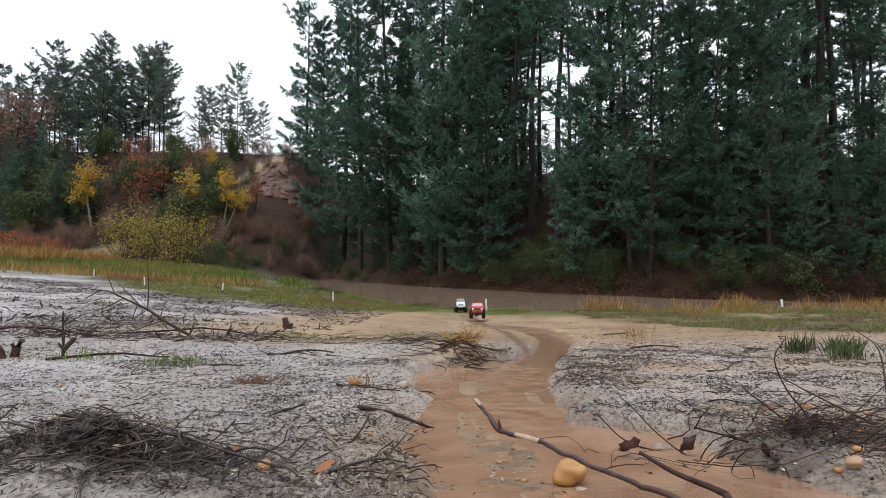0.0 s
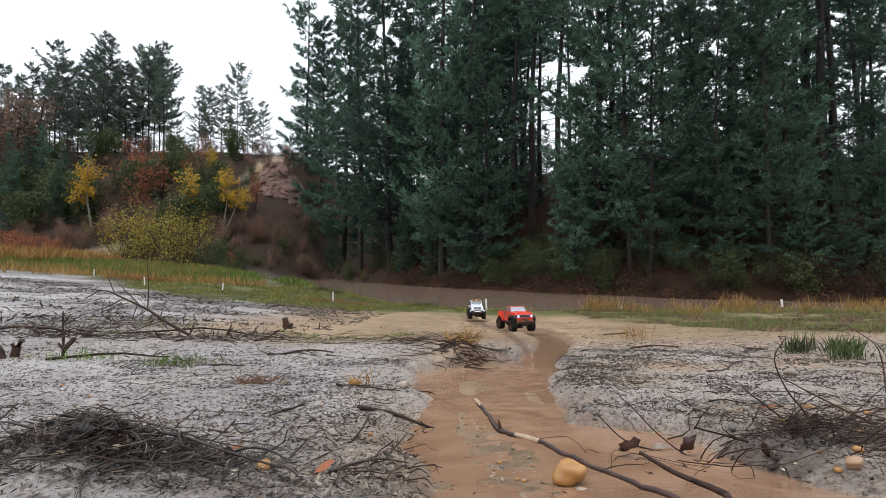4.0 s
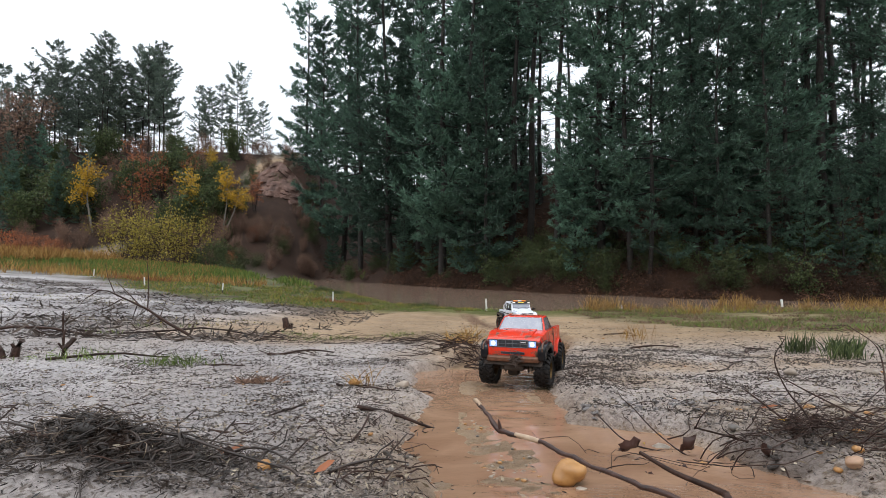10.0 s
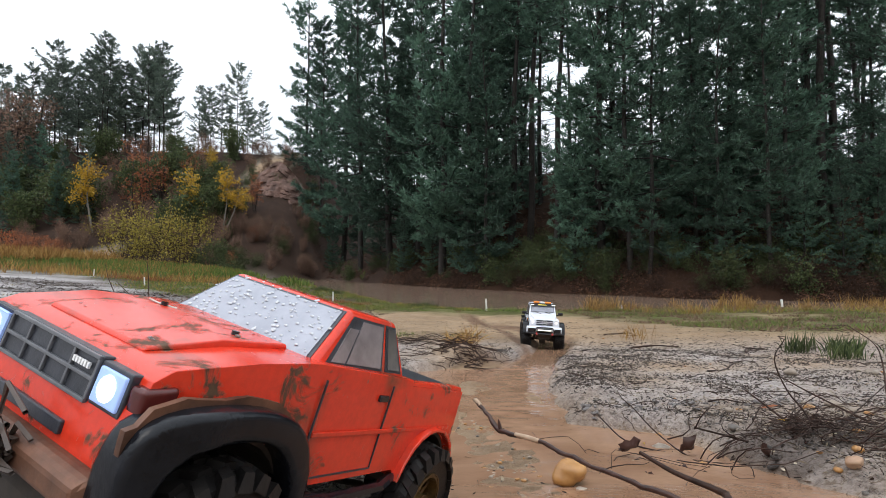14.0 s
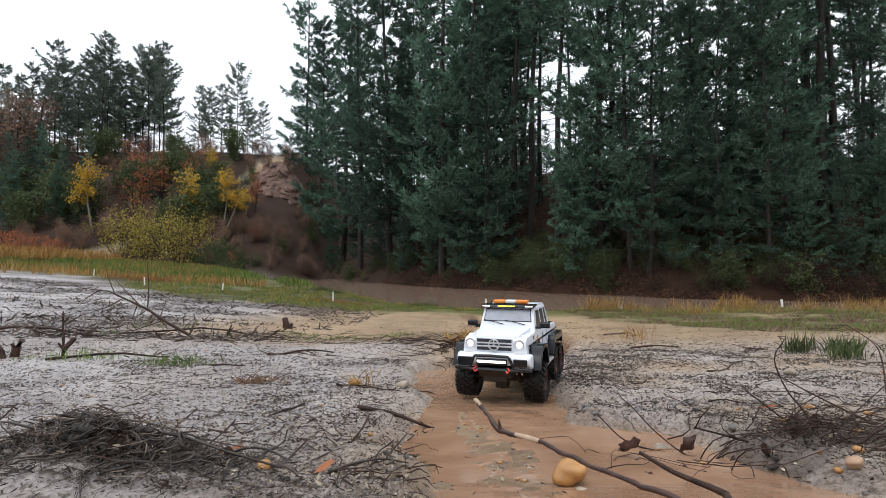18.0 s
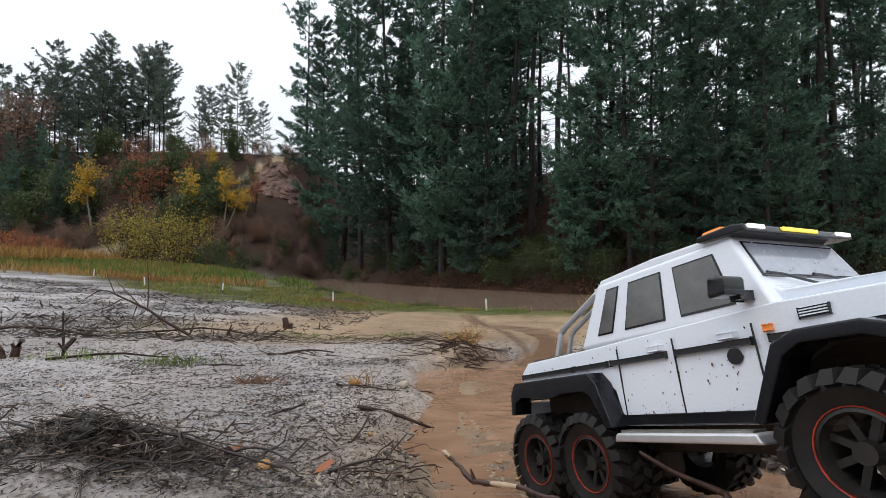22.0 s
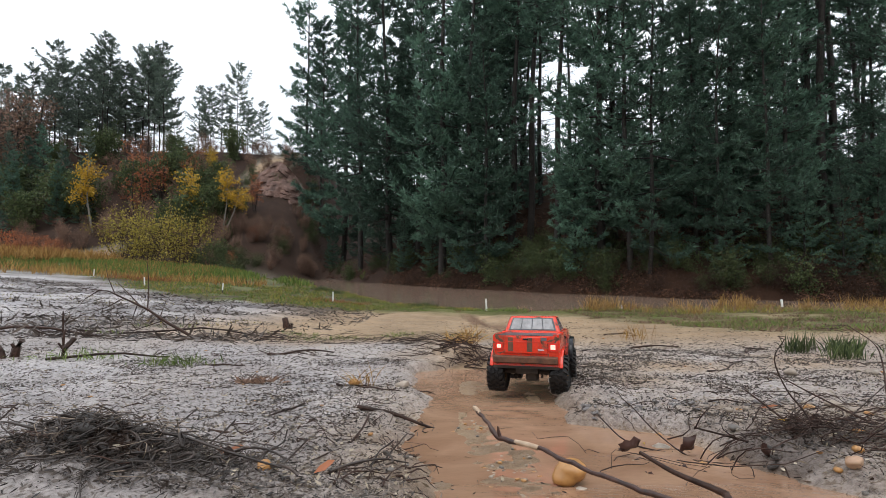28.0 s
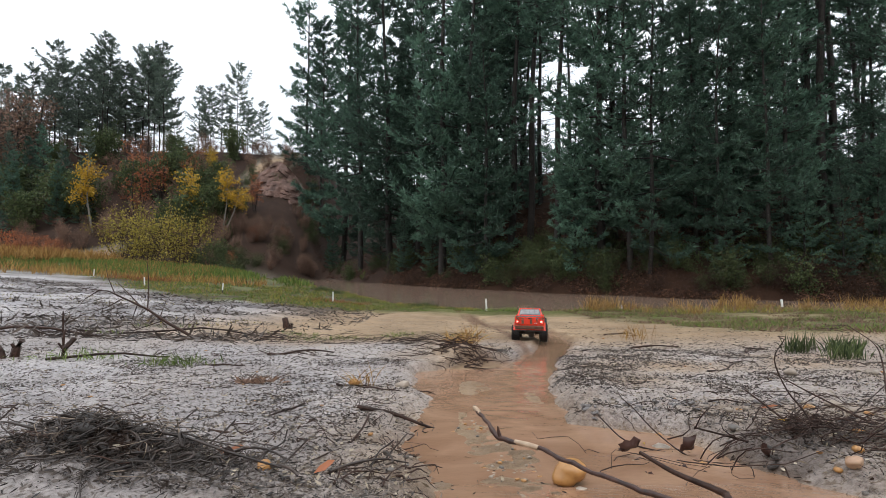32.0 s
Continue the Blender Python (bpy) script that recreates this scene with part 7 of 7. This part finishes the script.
# fallen branch with upright twigs
y0 = 3.6
g0 = on_ground(-1.72, y0)
main = [((-1.70, y0, g0 + 0.0), 0.011), ((-1.874, y0, -0.395), 0.0095), ((-2.036, y0 + 0.03, -0.302), 0.008), ((-2.203, y0 + 0.03, -0.225), 0.006), ((-2.319, y0 + 0.05, -0.178), 0.0045), ((-2.532, y0 + 0.05, -0.155), 0.0022)]
limbs = [main, [((-1.70, y0, g0 + 0.0), 0.016), ((-1.60, y0, g0 - 0.01), 0.013), ((-1.50, y0 + 0.02, g0 - 0.05), 0.01)]]
for tw in ([(-2.036, -0.321), (-2.052, -0.135), (-2.086, 0.0), (-2.121, 0.116)], [(-2.261, -0.201), (-2.338, -0.085), (-2.385, 0.008)], [(-2.086, -0.279), (-2.241, -0.147), (-2.307, -0.108)],
           [(-1.947, -0.355), (-1.95, -0.30), (-1.943, -0.24)], [(-1.796, -0.445), (-1.765, -0.40), (-1.734, -0.36)], [(-2.203, -0.225), (-2.338, -0.29), (-2.532, -0.348)], [(-2.377, -0.174), (-2.493, -0.232), (-2.57, -0.29)],
           [(-1.912, -0.375), (-2.145, -0.45), (-2.338, -0.49)], [(-2.106, -0.27), (-2.175, -0.406)], [(-2.0, -0.32), (-1.93, -0.42), (-1.90, -0.50)]):
    n = len(tw)
    limbs.append([((a, y0 + 0.03 + 0.04 * k, z), 0.0042 * (1 - 0.75 * k / (n - 1))) for k, (a, z) in enumerate(tw)])
stick("fallen_branch", limbs, TWIG, "fallen bare branch with upright twigs on the silt", "branch")
for nm, p, q, rad in (("driftwood_log", (-3.1, 3.5), (-1.75, 3.52), 0.011), ("driftwood_log", (-2.6, 3.75), (-1.1, 3.68), 0.009), ("dead_stick", (-0.86, 2.58), (-0.54, 2.62), 0.0075), ("dead_stick", (-0.95, 2.75), (-0.80, 2.52), 0.003), ("dead_stick", (-0.70, 2.6), (-0.48, 2.45), 0.004),
                      ("dead_stick", (-1.75, 2.33), (-1.25, 2.42), 0.007), ("dead_stick", (-1.0, 2.15), (-0.78, 2.08), 0.005), ("dead_stick", (-0.30, 1.45), (-0.17, 1.22), 0.0035), ("dead_stick", (-0.20, 1.24), (0.0, 1.22), 0.0055), ("dead_stick", (-0.03, 1.24), (0.02, 1.13), 0.0035),
                      ("dead_stick", (-0.16, 1.14), (-0.19, 0.78), 0.0026), ("dead_stick", (-0.33, 1.64), (-0.22, 1.62), 0.004), ("dead_stick", (-0.24, 1.60), (-0.12, 1.5), 0.003), ("dead_stick", (-0.34, 1.30), (-0.37, 1.12), 0.0035), ("dead_stick", (1.05, 2.95), (1.35, 3.02), 0.006),
                      ("dead_stick", (1.28, 4.2), (1.5, 4.2), 0.006), ("dead_stick", (1.0, 2.0), (1.3, 2.2), 0.004), ("dead_stick", (0.66, 1.32), (0.80, 1.30), 0.0022), ("dead_stick", (1.5, 2.6), (1.78, 2.9), 0.006), ("dead_stick", (-0.12, 1.75), (0.02, 1.66), 0.0022),
                      ("dead_stick", (-0.04, 1.45), (0.01, 1.55), 0.002), ("dead_stick", (0.52, 2.7), (0.75, 2.75), 0.004), ("dead_stick", (-0.45, 1.02), (-0.25, 0.98), 0.003), ("dead_stick", (-0.7, 1.05), (-0.5, 0.98), 0.003)):
    p3, q3 = (*p, on_ground(*p) + rad * 0.8), (*q, on_ground(*q) + rad * 1.2)
    L = math.dist(p, q)
    ways = [bent(p3, q3, 1, rad, rad * 0.45, r, 0.035, 0.01 * L, 7)]
    for k in range(3):
        at = np.array(p3) + (np.array(q3) - p3) * r.uniform(0.3, 0.95)
        ways.append(bent(at, at + np.array([r.normal(0, 0.12) * L, r.normal(0, 0.12) * L, 0.06 * L]), 1, rad * 0.4, rad * 0.12, r, 0.06, 0, 4))
    stick(nm, ways, TWIG, "dark dead stick lying on the wet silt", "stick", "loose sticks")
# snags and stumps
for a, b, h, rad, lean in ((-1.94, 2.40, 0.075, 0.02, 0.35), (-1.98, 2.36, 0.05, 0.022, -0.3), (-1.72, 2.40, 0.09, 0.014, 0.5), (-1.74, 2.42, 0.12, 0.006, 0.02), (-1.49, 5.0, 0.10, 0.035, -0.1), (-1.45, 5.02, 0.05, 0.025, 0.3), (-2.45, 3.4, 0.16, 0.006, 0.0)):
    z = on_ground(a, b)
    stick("snag", [[((a - lean * 0.4 * h, b, z - 0.02), rad), ((a, b, z + h * 0.5), rad * 0.85), ((a + lean * h, b, z + h), rad * 0.75), ((a + lean * h * 1.02, b, z + h * 1.02), rad * 0.1)],
                   [((a, b, z + h * 0.4), rad * 0.5), ((a - 0.5 * lean * h, b - 0.01, z + h * 0.8), rad * 0.3)]], TWIG, "broken dark snag standing in the silt", "stump", "snags in the silt")

# ---- marker stakes ----
STAKE_WHITE = grained("stake_white", (0.62, 0.62, 0.58), (0.82, 0.82, 0.80), 30, 0.6, vary=0.1)
STAKE_DARK = grained("stake_dark", (0.03, 0.027, 0.022), (0.09, 0.075, 0.06), 30, 0.8)
for a, b, h, dark in ((0.98, 11.8, 0.30, 0.1), (-2.78, 13.3, 0.29, 0.12), (-5.67, 13.5, 0.28, 0.35), (-8.62, 15.2, 0.27, 0.1), (-11.5, 17.3, 0.26, 0.1), (-15.0, 20.6, 0.27, 0.1), (3.9, 11.5, 0.24, 0.15), (6.2, 9.6, 0.25, 0.45)):
    z = on_ground(a, b)
    st = tagged(new("marker_stake"), "thin white-topped marker stake near the waterline", "stake", "marker stakes")
    st.matrix_basis = pose(a, b, z, r.normal(0, 2), r.normal(0, 3), 0)
    part("stake_foot", rod([(0, 0, -0.1), (0, 0, h * dark)], 0.016, 8), STAKE_DARK, st, "dark foot")
    part("stake_top", rod([(0, 0, h * dark), (0, 0, h)], 0.019, 8), STAKE_WHITE, st, "white painted top")

# ---- tufts ----
def tuft(name, a, b, count, tall, spread, material, label, seed, lean=0.45, wide=0.004):
    q = np.random.default_rng(seed)
    x, y = a + q.normal(0, spread, count), b + q.normal(0, spread * 0.6, count)
    P = np.stack([x, y, height(x, y) - 0.003], 1)
    D = np.stack([q.normal(0, lean, count), q.normal(0, lean, count), np.ones(count)], 1)
    D /= np.linalg.norm(D, axis=1)[:, None]
    co, fa = blades(P, D, q.uniform(0.4, 1.0, count) * tall, wide, q, 0.25)
    return tagged(new(name, mesh_from(name, co, fa, material, False)), label, "grass tuft", kind="stuff")


tuft("grass_tuft", -1.10, 2.15, 130, 0.10, 0.07, GRASS, "small green grass tuft on the silt", 201)
tuft("grass_tuft", -1.62, 2.36, 120, 0.09, 0.09, GRASS, "sparse green grass on the silt", 202)
tuft("grass_tuft", -0.85, 3.55, 90, 0.08, 0.10, GRASS, "small green grass tuft by the driftwood", 203)
tuft("yellow_tuft", 0.10, 2.60, 130, 0.19, 0.03, REED, "yellow dead grass tuft on the twig heap", 204, 0.7, 0.005)
tuft("dead_stalks", -0.255, 1.62, 26, 0.13, 0.02, REED, "dead pale stalks beside an orange pebble", 205, 0.6, 0.003)
tuft("dark_fern", -0.60, 1.70, 150, 0.05, 0.035, BROWN, "low dark withered plant on the silt", 206, 0.9, 0.006)
tuft("dead_stalks", 1.28, 3.55, 60, 0.20, 0.06, REED, "dry grass stalks in the sand", 207, 0.3, 0.004)
for k in range(14):
    tuft("reed_tuft", 1.72 + 0.075 * k + r.normal(0, 0.05), 2.42 + r.normal(0, 0.14), 110, r.uniform(0.08, 0.17), 0.035, DULL_GREEN, "dark green rushes behind the stones", 210 + k, 0.22, 0.006)
for k in range(10):
    a = r.uniform(-2.6, 0.2)
    tuft("grass_tuft", a, 4.0 + r.normal(0, 0.25), 40, 0.07, 0.07, GRASS, "small green grass tuft on the sand", 240 + k)
# single fallen leaves
for k, (a, b, m) in enumerate(((-0.325, 0.78, RUST), (-0.17, 0.70, RUST), (0.48, 1.02, YELLOW), (-0.30, 0.74, RUST), (0.66, 1.0, YELLOW), (-0.42, 0.80, OLIVE), (0.40, 1.1, YELLOW), (0.72, 1.2, RUST))):
    z = on_ground(a, b) + 0.004
    co = np.array([(0, 0, 0), (0.012, 0.006, 0.002), (0.026, 0.004, 0.006), (0.034, 0, 0.004), (0.026, -0.005, 0.004), (0.012, -0.007, 0.001)])
    me = mesh_from("leaf", co, np.array([[0, 1, 2, 3], [0, 3, 4, 5]]), m)
    ob = tagged(new("fallen_leaf", me), "single fallen autumn leaf on the mud", "leaf", "fallen leaves")
    ob.matrix_world = pose(a, b, z, 6, -8, 47 * k)


# dark curled leaves caught on the brushwood
LEAF_DARK = leafy("curled_dead_leaf", (0.018, 0.010, 0.008), (0.10, 0.05, 0.04), rough=0.4, through=0.1)
for k, (a, b, z, size) in enumerate(((0.345, 0.97, -0.335, 0.034), (0.46, 0.98, -0.335, 0.032), (0.33, 0.86, -0.345, 0.02), (0.545, 0.90, -0.36, 0.026), (0.70, 1.0, -0.30, 0.028), (0.41, 0.90, -0.352, 0.018), (-0.30, 0.735, -0.27, 0.026), (-0.55, 0.93, -0.30, 0.028), (0.735, 1.22, -0.345, 0.02))):
    q = np.random.default_rng(900 + k)
    gu, gv = np.meshgrid(np.linspace(-1, 1, 7), np.linspace(-1, 1, 6))
    wide = np.sqrt(np.clip(1.08 - gu ** 2, 0.05, 1))
    co = np.stack([gu * 0.6, gv * 0.42 * wide, 0.35 * np.abs(gv) ** 1.5 * wide + 0.25 * gu ** 2], -1).reshape(-1, 3) * size + q.normal(0, 0.06 * size, (42, 3))
    ids = (np.arange(5)[:, None] * 7 + np.arange(6)[None, :]).reshape(-1)
    ob = tagged(new("curled_leaf", mesh_from("leaf", co, np.stack([ids, ids + 1, ids + 8, ids + 7], 1), LEAF_DARK)), "dark curled dead leaf caught on thin twigs", "leaf", "curled dead leaves")
    ob.matrix_world = pose(a, b, max(z, on_ground(a, b) + 0.004), q.uniform(-70, 70), q.uniform(-60, 60), q.uniform(0, 360))
for k in range(70):
    a, b = r.uniform(0.30, 0.95), r.uniform(0.70, 1.30)
    if a > b * 0.9:
        continue
    size = r.uniform(0.004, 0.011)
    ob = tagged(new("pale_pebble", grit[(1, 1, 2, 0)[k % 4]]), "wet pale pebble on the mud under the brushwood", "pebble", "pale pebbles")
    ob.matrix_world = pose(a, b, on_ground(a, b) + size * 0.25, 0, 0, r.uniform(0, 360)) @ Matrix.Scale(float(size), 4)
# dark soaked flakes over the root pile
x, y = -0.42 + r.normal(0, 0.09, 7000), 0.665 + r.normal(0, 0.06, 7000)
P = np.stack([x, y, height(x, y) + 0.003], 1)
D = np.stack([r.normal(0, 1, 7000), r.normal(0, 1, 7000), r.normal(0.1, 0.4, 7000)], 1)
D /= np.linalg.norm(D, axis=1)[:, None]
co, fa = blades(P, D, r.uniform(0.004, 0.014, 7000), r.uniform(0.0008, 0.0026, 7000), r)
tagged(new("bark_shreds", mesh_from("bark_shreds", co, fa, FLAKE, False)), "soaked dark bark shreds on the root pile", "litter", kind="stuff")
for k in range(90):
    a, b = ((0.125 + r.normal(0, 0.05), 0.90 + r.normal(0, 0.06)) if k % 3 else (0.07 + r.normal(0, 0.03), 1.22 + r.normal(0, 0.04)))
    size = r.uniform(0.0015, 0.0045)
    ob = tagged(new("bar_pebble", grit[(1, 2, 1, 0)[k % 4]]), "tiny wet pebble on the sand bar", "pebble", "pebbles on the sand bar")
    ob.matrix_world = pose(a, b, on_ground(a, b) + size * 0.2, 0, 0, r.uniform(0, 360)) @ Matrix.Scale(float(size), 4)
CLOD = grained("wet_dark_mud", (0.012, 0.010, 0.009), (0.075, 0.060, 0.050), 60, 0.45, bump=0.9)
clods = [stone_mesh(80 + k, 1.2, 0.9, 0.55, CLOD, 0.35, 2) for k in range(4)]
for k in range(240):
    a, b = (-0.42 + r.normal(0, 0.085), 0.665 + r.normal(0, 0.05)) if k % 3 else (0.66 + r.normal(0, 0.10), 0.93 + r.normal(0, 0.06))
    b = max(b, 0.61)
    size = 0.003 + 0.006 * r.random() ** 2
    ob = tagged(new("mud_clod", clods[k % 4]), "wet dark clod of mud among roots and twigs", "clod", "mud clods")
    ob.matrix_world = pose(a, b, on_ground(a, b) + size * 0.15, r.uniform(-20, 20), r.uniform(-20, 20), r.uniform(0, 360)) @ Matrix.Scale(float(size), 4)
BLUE_CLOD = grained("wet_blue_grey_silt", (0.06, 0.056, 0.056), (0.30, 0.275, 0.265), 70, 0.45, bump=0.9)
lumps = [stone_mesh(90 + k, 1.3, 0.9, 0.5, BLUE_CLOD, 0.45, 2) for k in range(5)]
for k in range(90):
    a = r.uniform(0.33, 0.95)
    b = 1.26 + 0.10 * (a - 0.33) + r.normal(0, 0.035)
    if channel(a, b) > 0.6:
        continue
    size = 0.003 + 0.008 * r.random() ** 2
    ob = tagged(new("silt_clod", lumps[k % 5]), "wet blue-grey clod of silt on the stream's bank", "clod", "silt clods")
    ob.matrix_world = pose(a, b, on_ground(a, b) + size * 0.1, r.uniform(-25, 25), r.uniform(-25, 25), r.uniform(0, 360)) @ Matrix.Scale(float(size), 4)
# ---- paths: seconds, x, y, z, heading, pitch (nose up is minus), roll ----
RED_PATH = [
    (0.0, 0.528, 8.09, -0.815, -94, 0, 0), (0.9, 0.515, 7.55, -0.78, -96, 0, 0), (1.5, 0.488, 7.03, -0.745, -94, 0, 0), (2.2, 0.515, 6.3, -0.71, -80, -1, 0),
    (3.0, 0.58, 5.60, -0.665, -74, -3, 0), (3.5, 0.645, 5.35, -0.649, -71, -1, 1), (5.0, 0.75, 4.45, -0.595, -84, 0, -1), (6.0, 0.706, 3.952, -0.553, -94.5, 1, -2), (6.7, 0.65, 3.45, -0.522, -100, 1, -2),
    (7.5, 0.571, 2.908, -0.490, -104, 1, -2), (8.5, 0.462, 2.42, -0.457, -108, -0.5, 0), (9.0, 0.416, 2.262, -0.447, -106.5, -1, -0.6), (9.5, 0.366, 2.12, -0.438, -108.5, -0.8, 0),
    (10.0, 0.302, 1.95, -0.427, -110.3, -0.7, 0.4), (10.5, 0.222, 1.70, -0.406, -112, -1.5, 0.4), (11.0, 0.145, 1.479, -0.391, -113.8, -1.6, -0.2), (11.5, 0.078, 1.286, -0.371, -113.9, -1.5, -0.2), (12.0, 0.014, 1.089, -0.354, -114.4, -3.7, -3.2),
    (12.5, -0.056, 0.921, -0.335, -114.2, -5.4, -7.0), (13.0, -0.112, 0.768, -0.315, -116.2, -8.9, -6.6), (13.5, -0.161, 0.597, -0.281, -115.6, -10.6, -12.2), (14.0, -0.203, 0.470, -0.254, -115.2, -14.1, -13),
    (14.5, -0.214, 0.296, -0.214, -116, -17.8, -4), (15.0, -0.34, 0.06, -0.13, -117, -14, -3), (15.6, -0.52, -0.28, -0.07, -116, -5, 0), (17.0, -0.80, -0.95, -0.02, -95, 0, 0),
    (18.5, -0.74, -1.45, 0.0, -35, 0, 0), (20.0, -0.45, -1.42, 0.0, 30, 0, 0), (22.0, -0.30, -1.05, -0.01, 80, 0, 0), (24.0, -0.23, -0.56, -0.05, 92, 2, 0),
    (24.6, -0.245, -0.20, -0.10, 96, 5, 0), (25.0, -0.240, 0.018, -0.145, 95, 7, 0), (25.1, -0.228, 0.062, -0.160, 92, 8.5, -2), (25.2, -0.214, 0.108, -0.178, 87, 11, -5), (25.3, -0.205, 0.163, -0.193, 79, 12.8, -4.5), (25.4, -0.210, 0.235, -0.199, 71.5, 16, 2), (25.5, -0.222, 0.303, -0.204, 67, 20, 9),
    (25.9, -0.17, 0.52, -0.26, 65, 12, 4), (26.5, -0.02, 0.85, -0.32, 65, 7, 0), (27.0, 0.10, 1.06, -0.352, 66, 5, -3), (27.5, 0.215, 1.36, -0.379, 68, 4, -4), (28.0, 0.308, 1.75, -0.409, 72, 4, -1),
    (28.5, 0.372, 2.05, -0.432, 78, 3, -1), (29.0, 0.410, 2.275, -0.451, 82, 2.5, -1), (30.0, 0.485, 2.76, -0.488, 81.5, 4, -1.5), (31.0, 0.624, 3.50, -0.525, 80.8, 3, 4), (32.0, 0.625, 3.78, -0.548, 79, 3, 0)]
WHITE_PATH = [
    (0.0, 0.376, 11.35, -1.012, -90, 0, 0), (1.5, 0.385, 10.65, -0.98, -80, -2, 0), (3.0, 0.50, 8.8, -0.872, -78, -1, 0), (3.5, 0.515, 8.48, -0.848, -84, 0, 0), (5.0, 0.465, 7.25, -0.77, -90, 0, 0), (6.0, 0.455, 6.40, -0.706, -93, 1, 1),
    (6.7, 0.49, 5.75, -0.675, -82, -1, 0), (7.5, 0.557, 5.18, -0.642, -71, -3, 0), (8.5, 0.612, 4.97, -0.632, -73, -2, -1), (9.0, 0.636, 4.88, -0.622, -76, -1.5, -0.5), (10.2, 0.668, 4.62, -0.602, -81, 0, 0), (11.5, 0.714, 4.50, -0.597, -87, 1, -1.5),
    (12.5, 0.700, 4.208, -0.578, -94, 0, -2.5), (13.5, 0.662, 3.75, -0.552, -95.5, 0.5, -3), (14.5, 0.614, 3.275, -0.522, -96.5, 0.8, -3), (15.5, 0.53, 2.83, -0.493, -103, 0, -2.3), (16.5, 0.426, 2.388, -0.463, -107.5, -0.2, -2), (17.5, 0.283, 1.918, -0.425, -109, -1, -0.6),
    (18.0, 0.235, 1.73, -0.410, -110.5, 0, 0.3), (18.5, 0.192, 1.535, -0.398, -109, 0.3, 0.8), (19.0, 0.170, 1.383, -0.386, -100.5, 0, 0), (19.5, 0.158, 1.18, -0.372, -95, 1, 1), (20.0, 0.153, 0.987, -0.358, -87.5, 1.3, 2), (20.5, 0.206, 0.822, -0.338, -76.8, -4, 4.2),
    (21.0, 0.268, 0.770, -0.327, -65.3, -7.2, -0.6), (21.5, 0.299, 0.628, -0.295, -66.5, -11.7, 2.0), (22.0, 0.332, 0.520, -0.265, -64.8, -15.8, -2), (22.5, 0.358, 0.403, -0.239, -65, -16.0, -6), (23.0, 0.419, 0.307, -0.217, -64.2, -9.5, 0.5),
    (23.5, 0.44, 0.19, -0.195, -63, -8, 0), (24.0, 0.50, 0.03, -0.15, -62, -8, 0), (25.0, 0.70, -0.36, -0.09, -62, -4, 0), (26.5, 0.92, -0.8, -0.03, -62, -2, 0), (32.0, 0.92, -0.8, -0.03, -62, -2, 0)]
# how far the front wheels are pushed up into their arches
# (seconds, left wheel, right wheel)
LIFT = {"red": [(0, 0.0, 0.0), (11.5, 0.0, 0.0), (12.5, 0.0, 0.020), (13.0, 0.0, 0.028), (14.0, 0.004, 0.020), (14.5, 0.01, 0.01), (15.5, 0.0, 0.0), (24.6, 0.0, 0.0), (25.0, -0.014, -0.014), (25.5, -0.012, -0.012), (26.2, 0.0, 0.0), (32, 0.0, 0.0)],
        "white": [(0, 0.0, 0.0), (19.5, 0.0, 0.0), (20.5, 0.008, 0.008), (21.0, 0.010, 0.010), (21.5, 0.0, 0.0), (22.0, 0.022, 0.022), (23.0, 0.02, 0.02), (24.5, 0.0, 0.0), (32, 0.0, 0.0)]}
PATHS = {"red": RED_PATH, "white": WHITE_PATH}


def rolled(path, step=0.05):
    """Seconds and metres rolled forward along a path, at even steps."""
    ts = np.arange(0, 32.0 + 1e-6, step)
    t, x, y, a = (np.array([r[k] for r in path], float) for k in (0, 1, 2, 4))
    px, py, pa = np.interp(ts, t, x), np.interp(ts, t, y), np.radians(np.interp(ts, t, np.degrees(np.unwrap(np.radians(a)))))
    fwd = np.diff(px) * np.cos(pa[1:]) + np.diff(py) * np.sin(pa[1:])
    return ts, np.concatenate([[0], np.cumsum(fwd)])


def motions():
    walk(red, [(t, pose(x, y, z, roll, pitch, turn)) for t, x, y, z, turn, pitch, roll in RED_PATH])
    walk(white, [(t, pose(x, y, z, roll, pitch, turn)) for t, x, y, z, turn, pitch, roll in WHITE_PATH])
    # the stick is shoved down and aside, then springs back
    walk(long_stick, [(t, Matrix.Translation(PIVOT) @ Euler((radians(a), radians(b), radians(c))).to_matrix().to_4x4()) for t, a, b, c in (
        (0.0, 0, 0, 0), (21.2, 0, 0, 0), (21.9, -5, -5, 8), (22.4, -6, -5, 4), (23.1, -6, -5, 2), (23.5, -4, -3, 1), (23.9, -1, -1, 0), (25.4, -1, -1, 0), (32.0, -1, -1, 0))])
    for w, key, x, y, z, R, side in WHEELS:
        ts, s = rolled(PATHS[key])
        up = np.interp(ts, [row[0] for row in LIFT[key]], [row[1 if side > 0 else 2] for row in LIFT[key]]) * (1 if x > 0 else 0)
        # the front wheels steer into the turn
        yaw = np.interp(ts, [row[0] for row in PATHS[key]], np.degrees(np.unwrap(np.radians([row[4] for row in PATHS[key]]))))
        k = 8
        ds = np.maximum(np.abs(s[2 * k:] - s[:-2 * k]), 0.05)
        steer = np.pad(np.degrees(np.arctan(0.3 * np.radians(yaw[2 * k:] - yaw[:-2 * k]) / ds)), k, mode="edge")
        steer = np.clip(np.convolve(np.pad(steer, 6, mode="edge"), np.ones(13) / 13, "valid"), -24, 24) * (1 if x > 0 else 0)
        walk(w, [(float(t), pose(x, y, z + u, 0, side * math.degrees(d / R), g + (0 if side > 0 else 180))) for t, d, u, g in zip(ts, s, up, steer)])


motions()
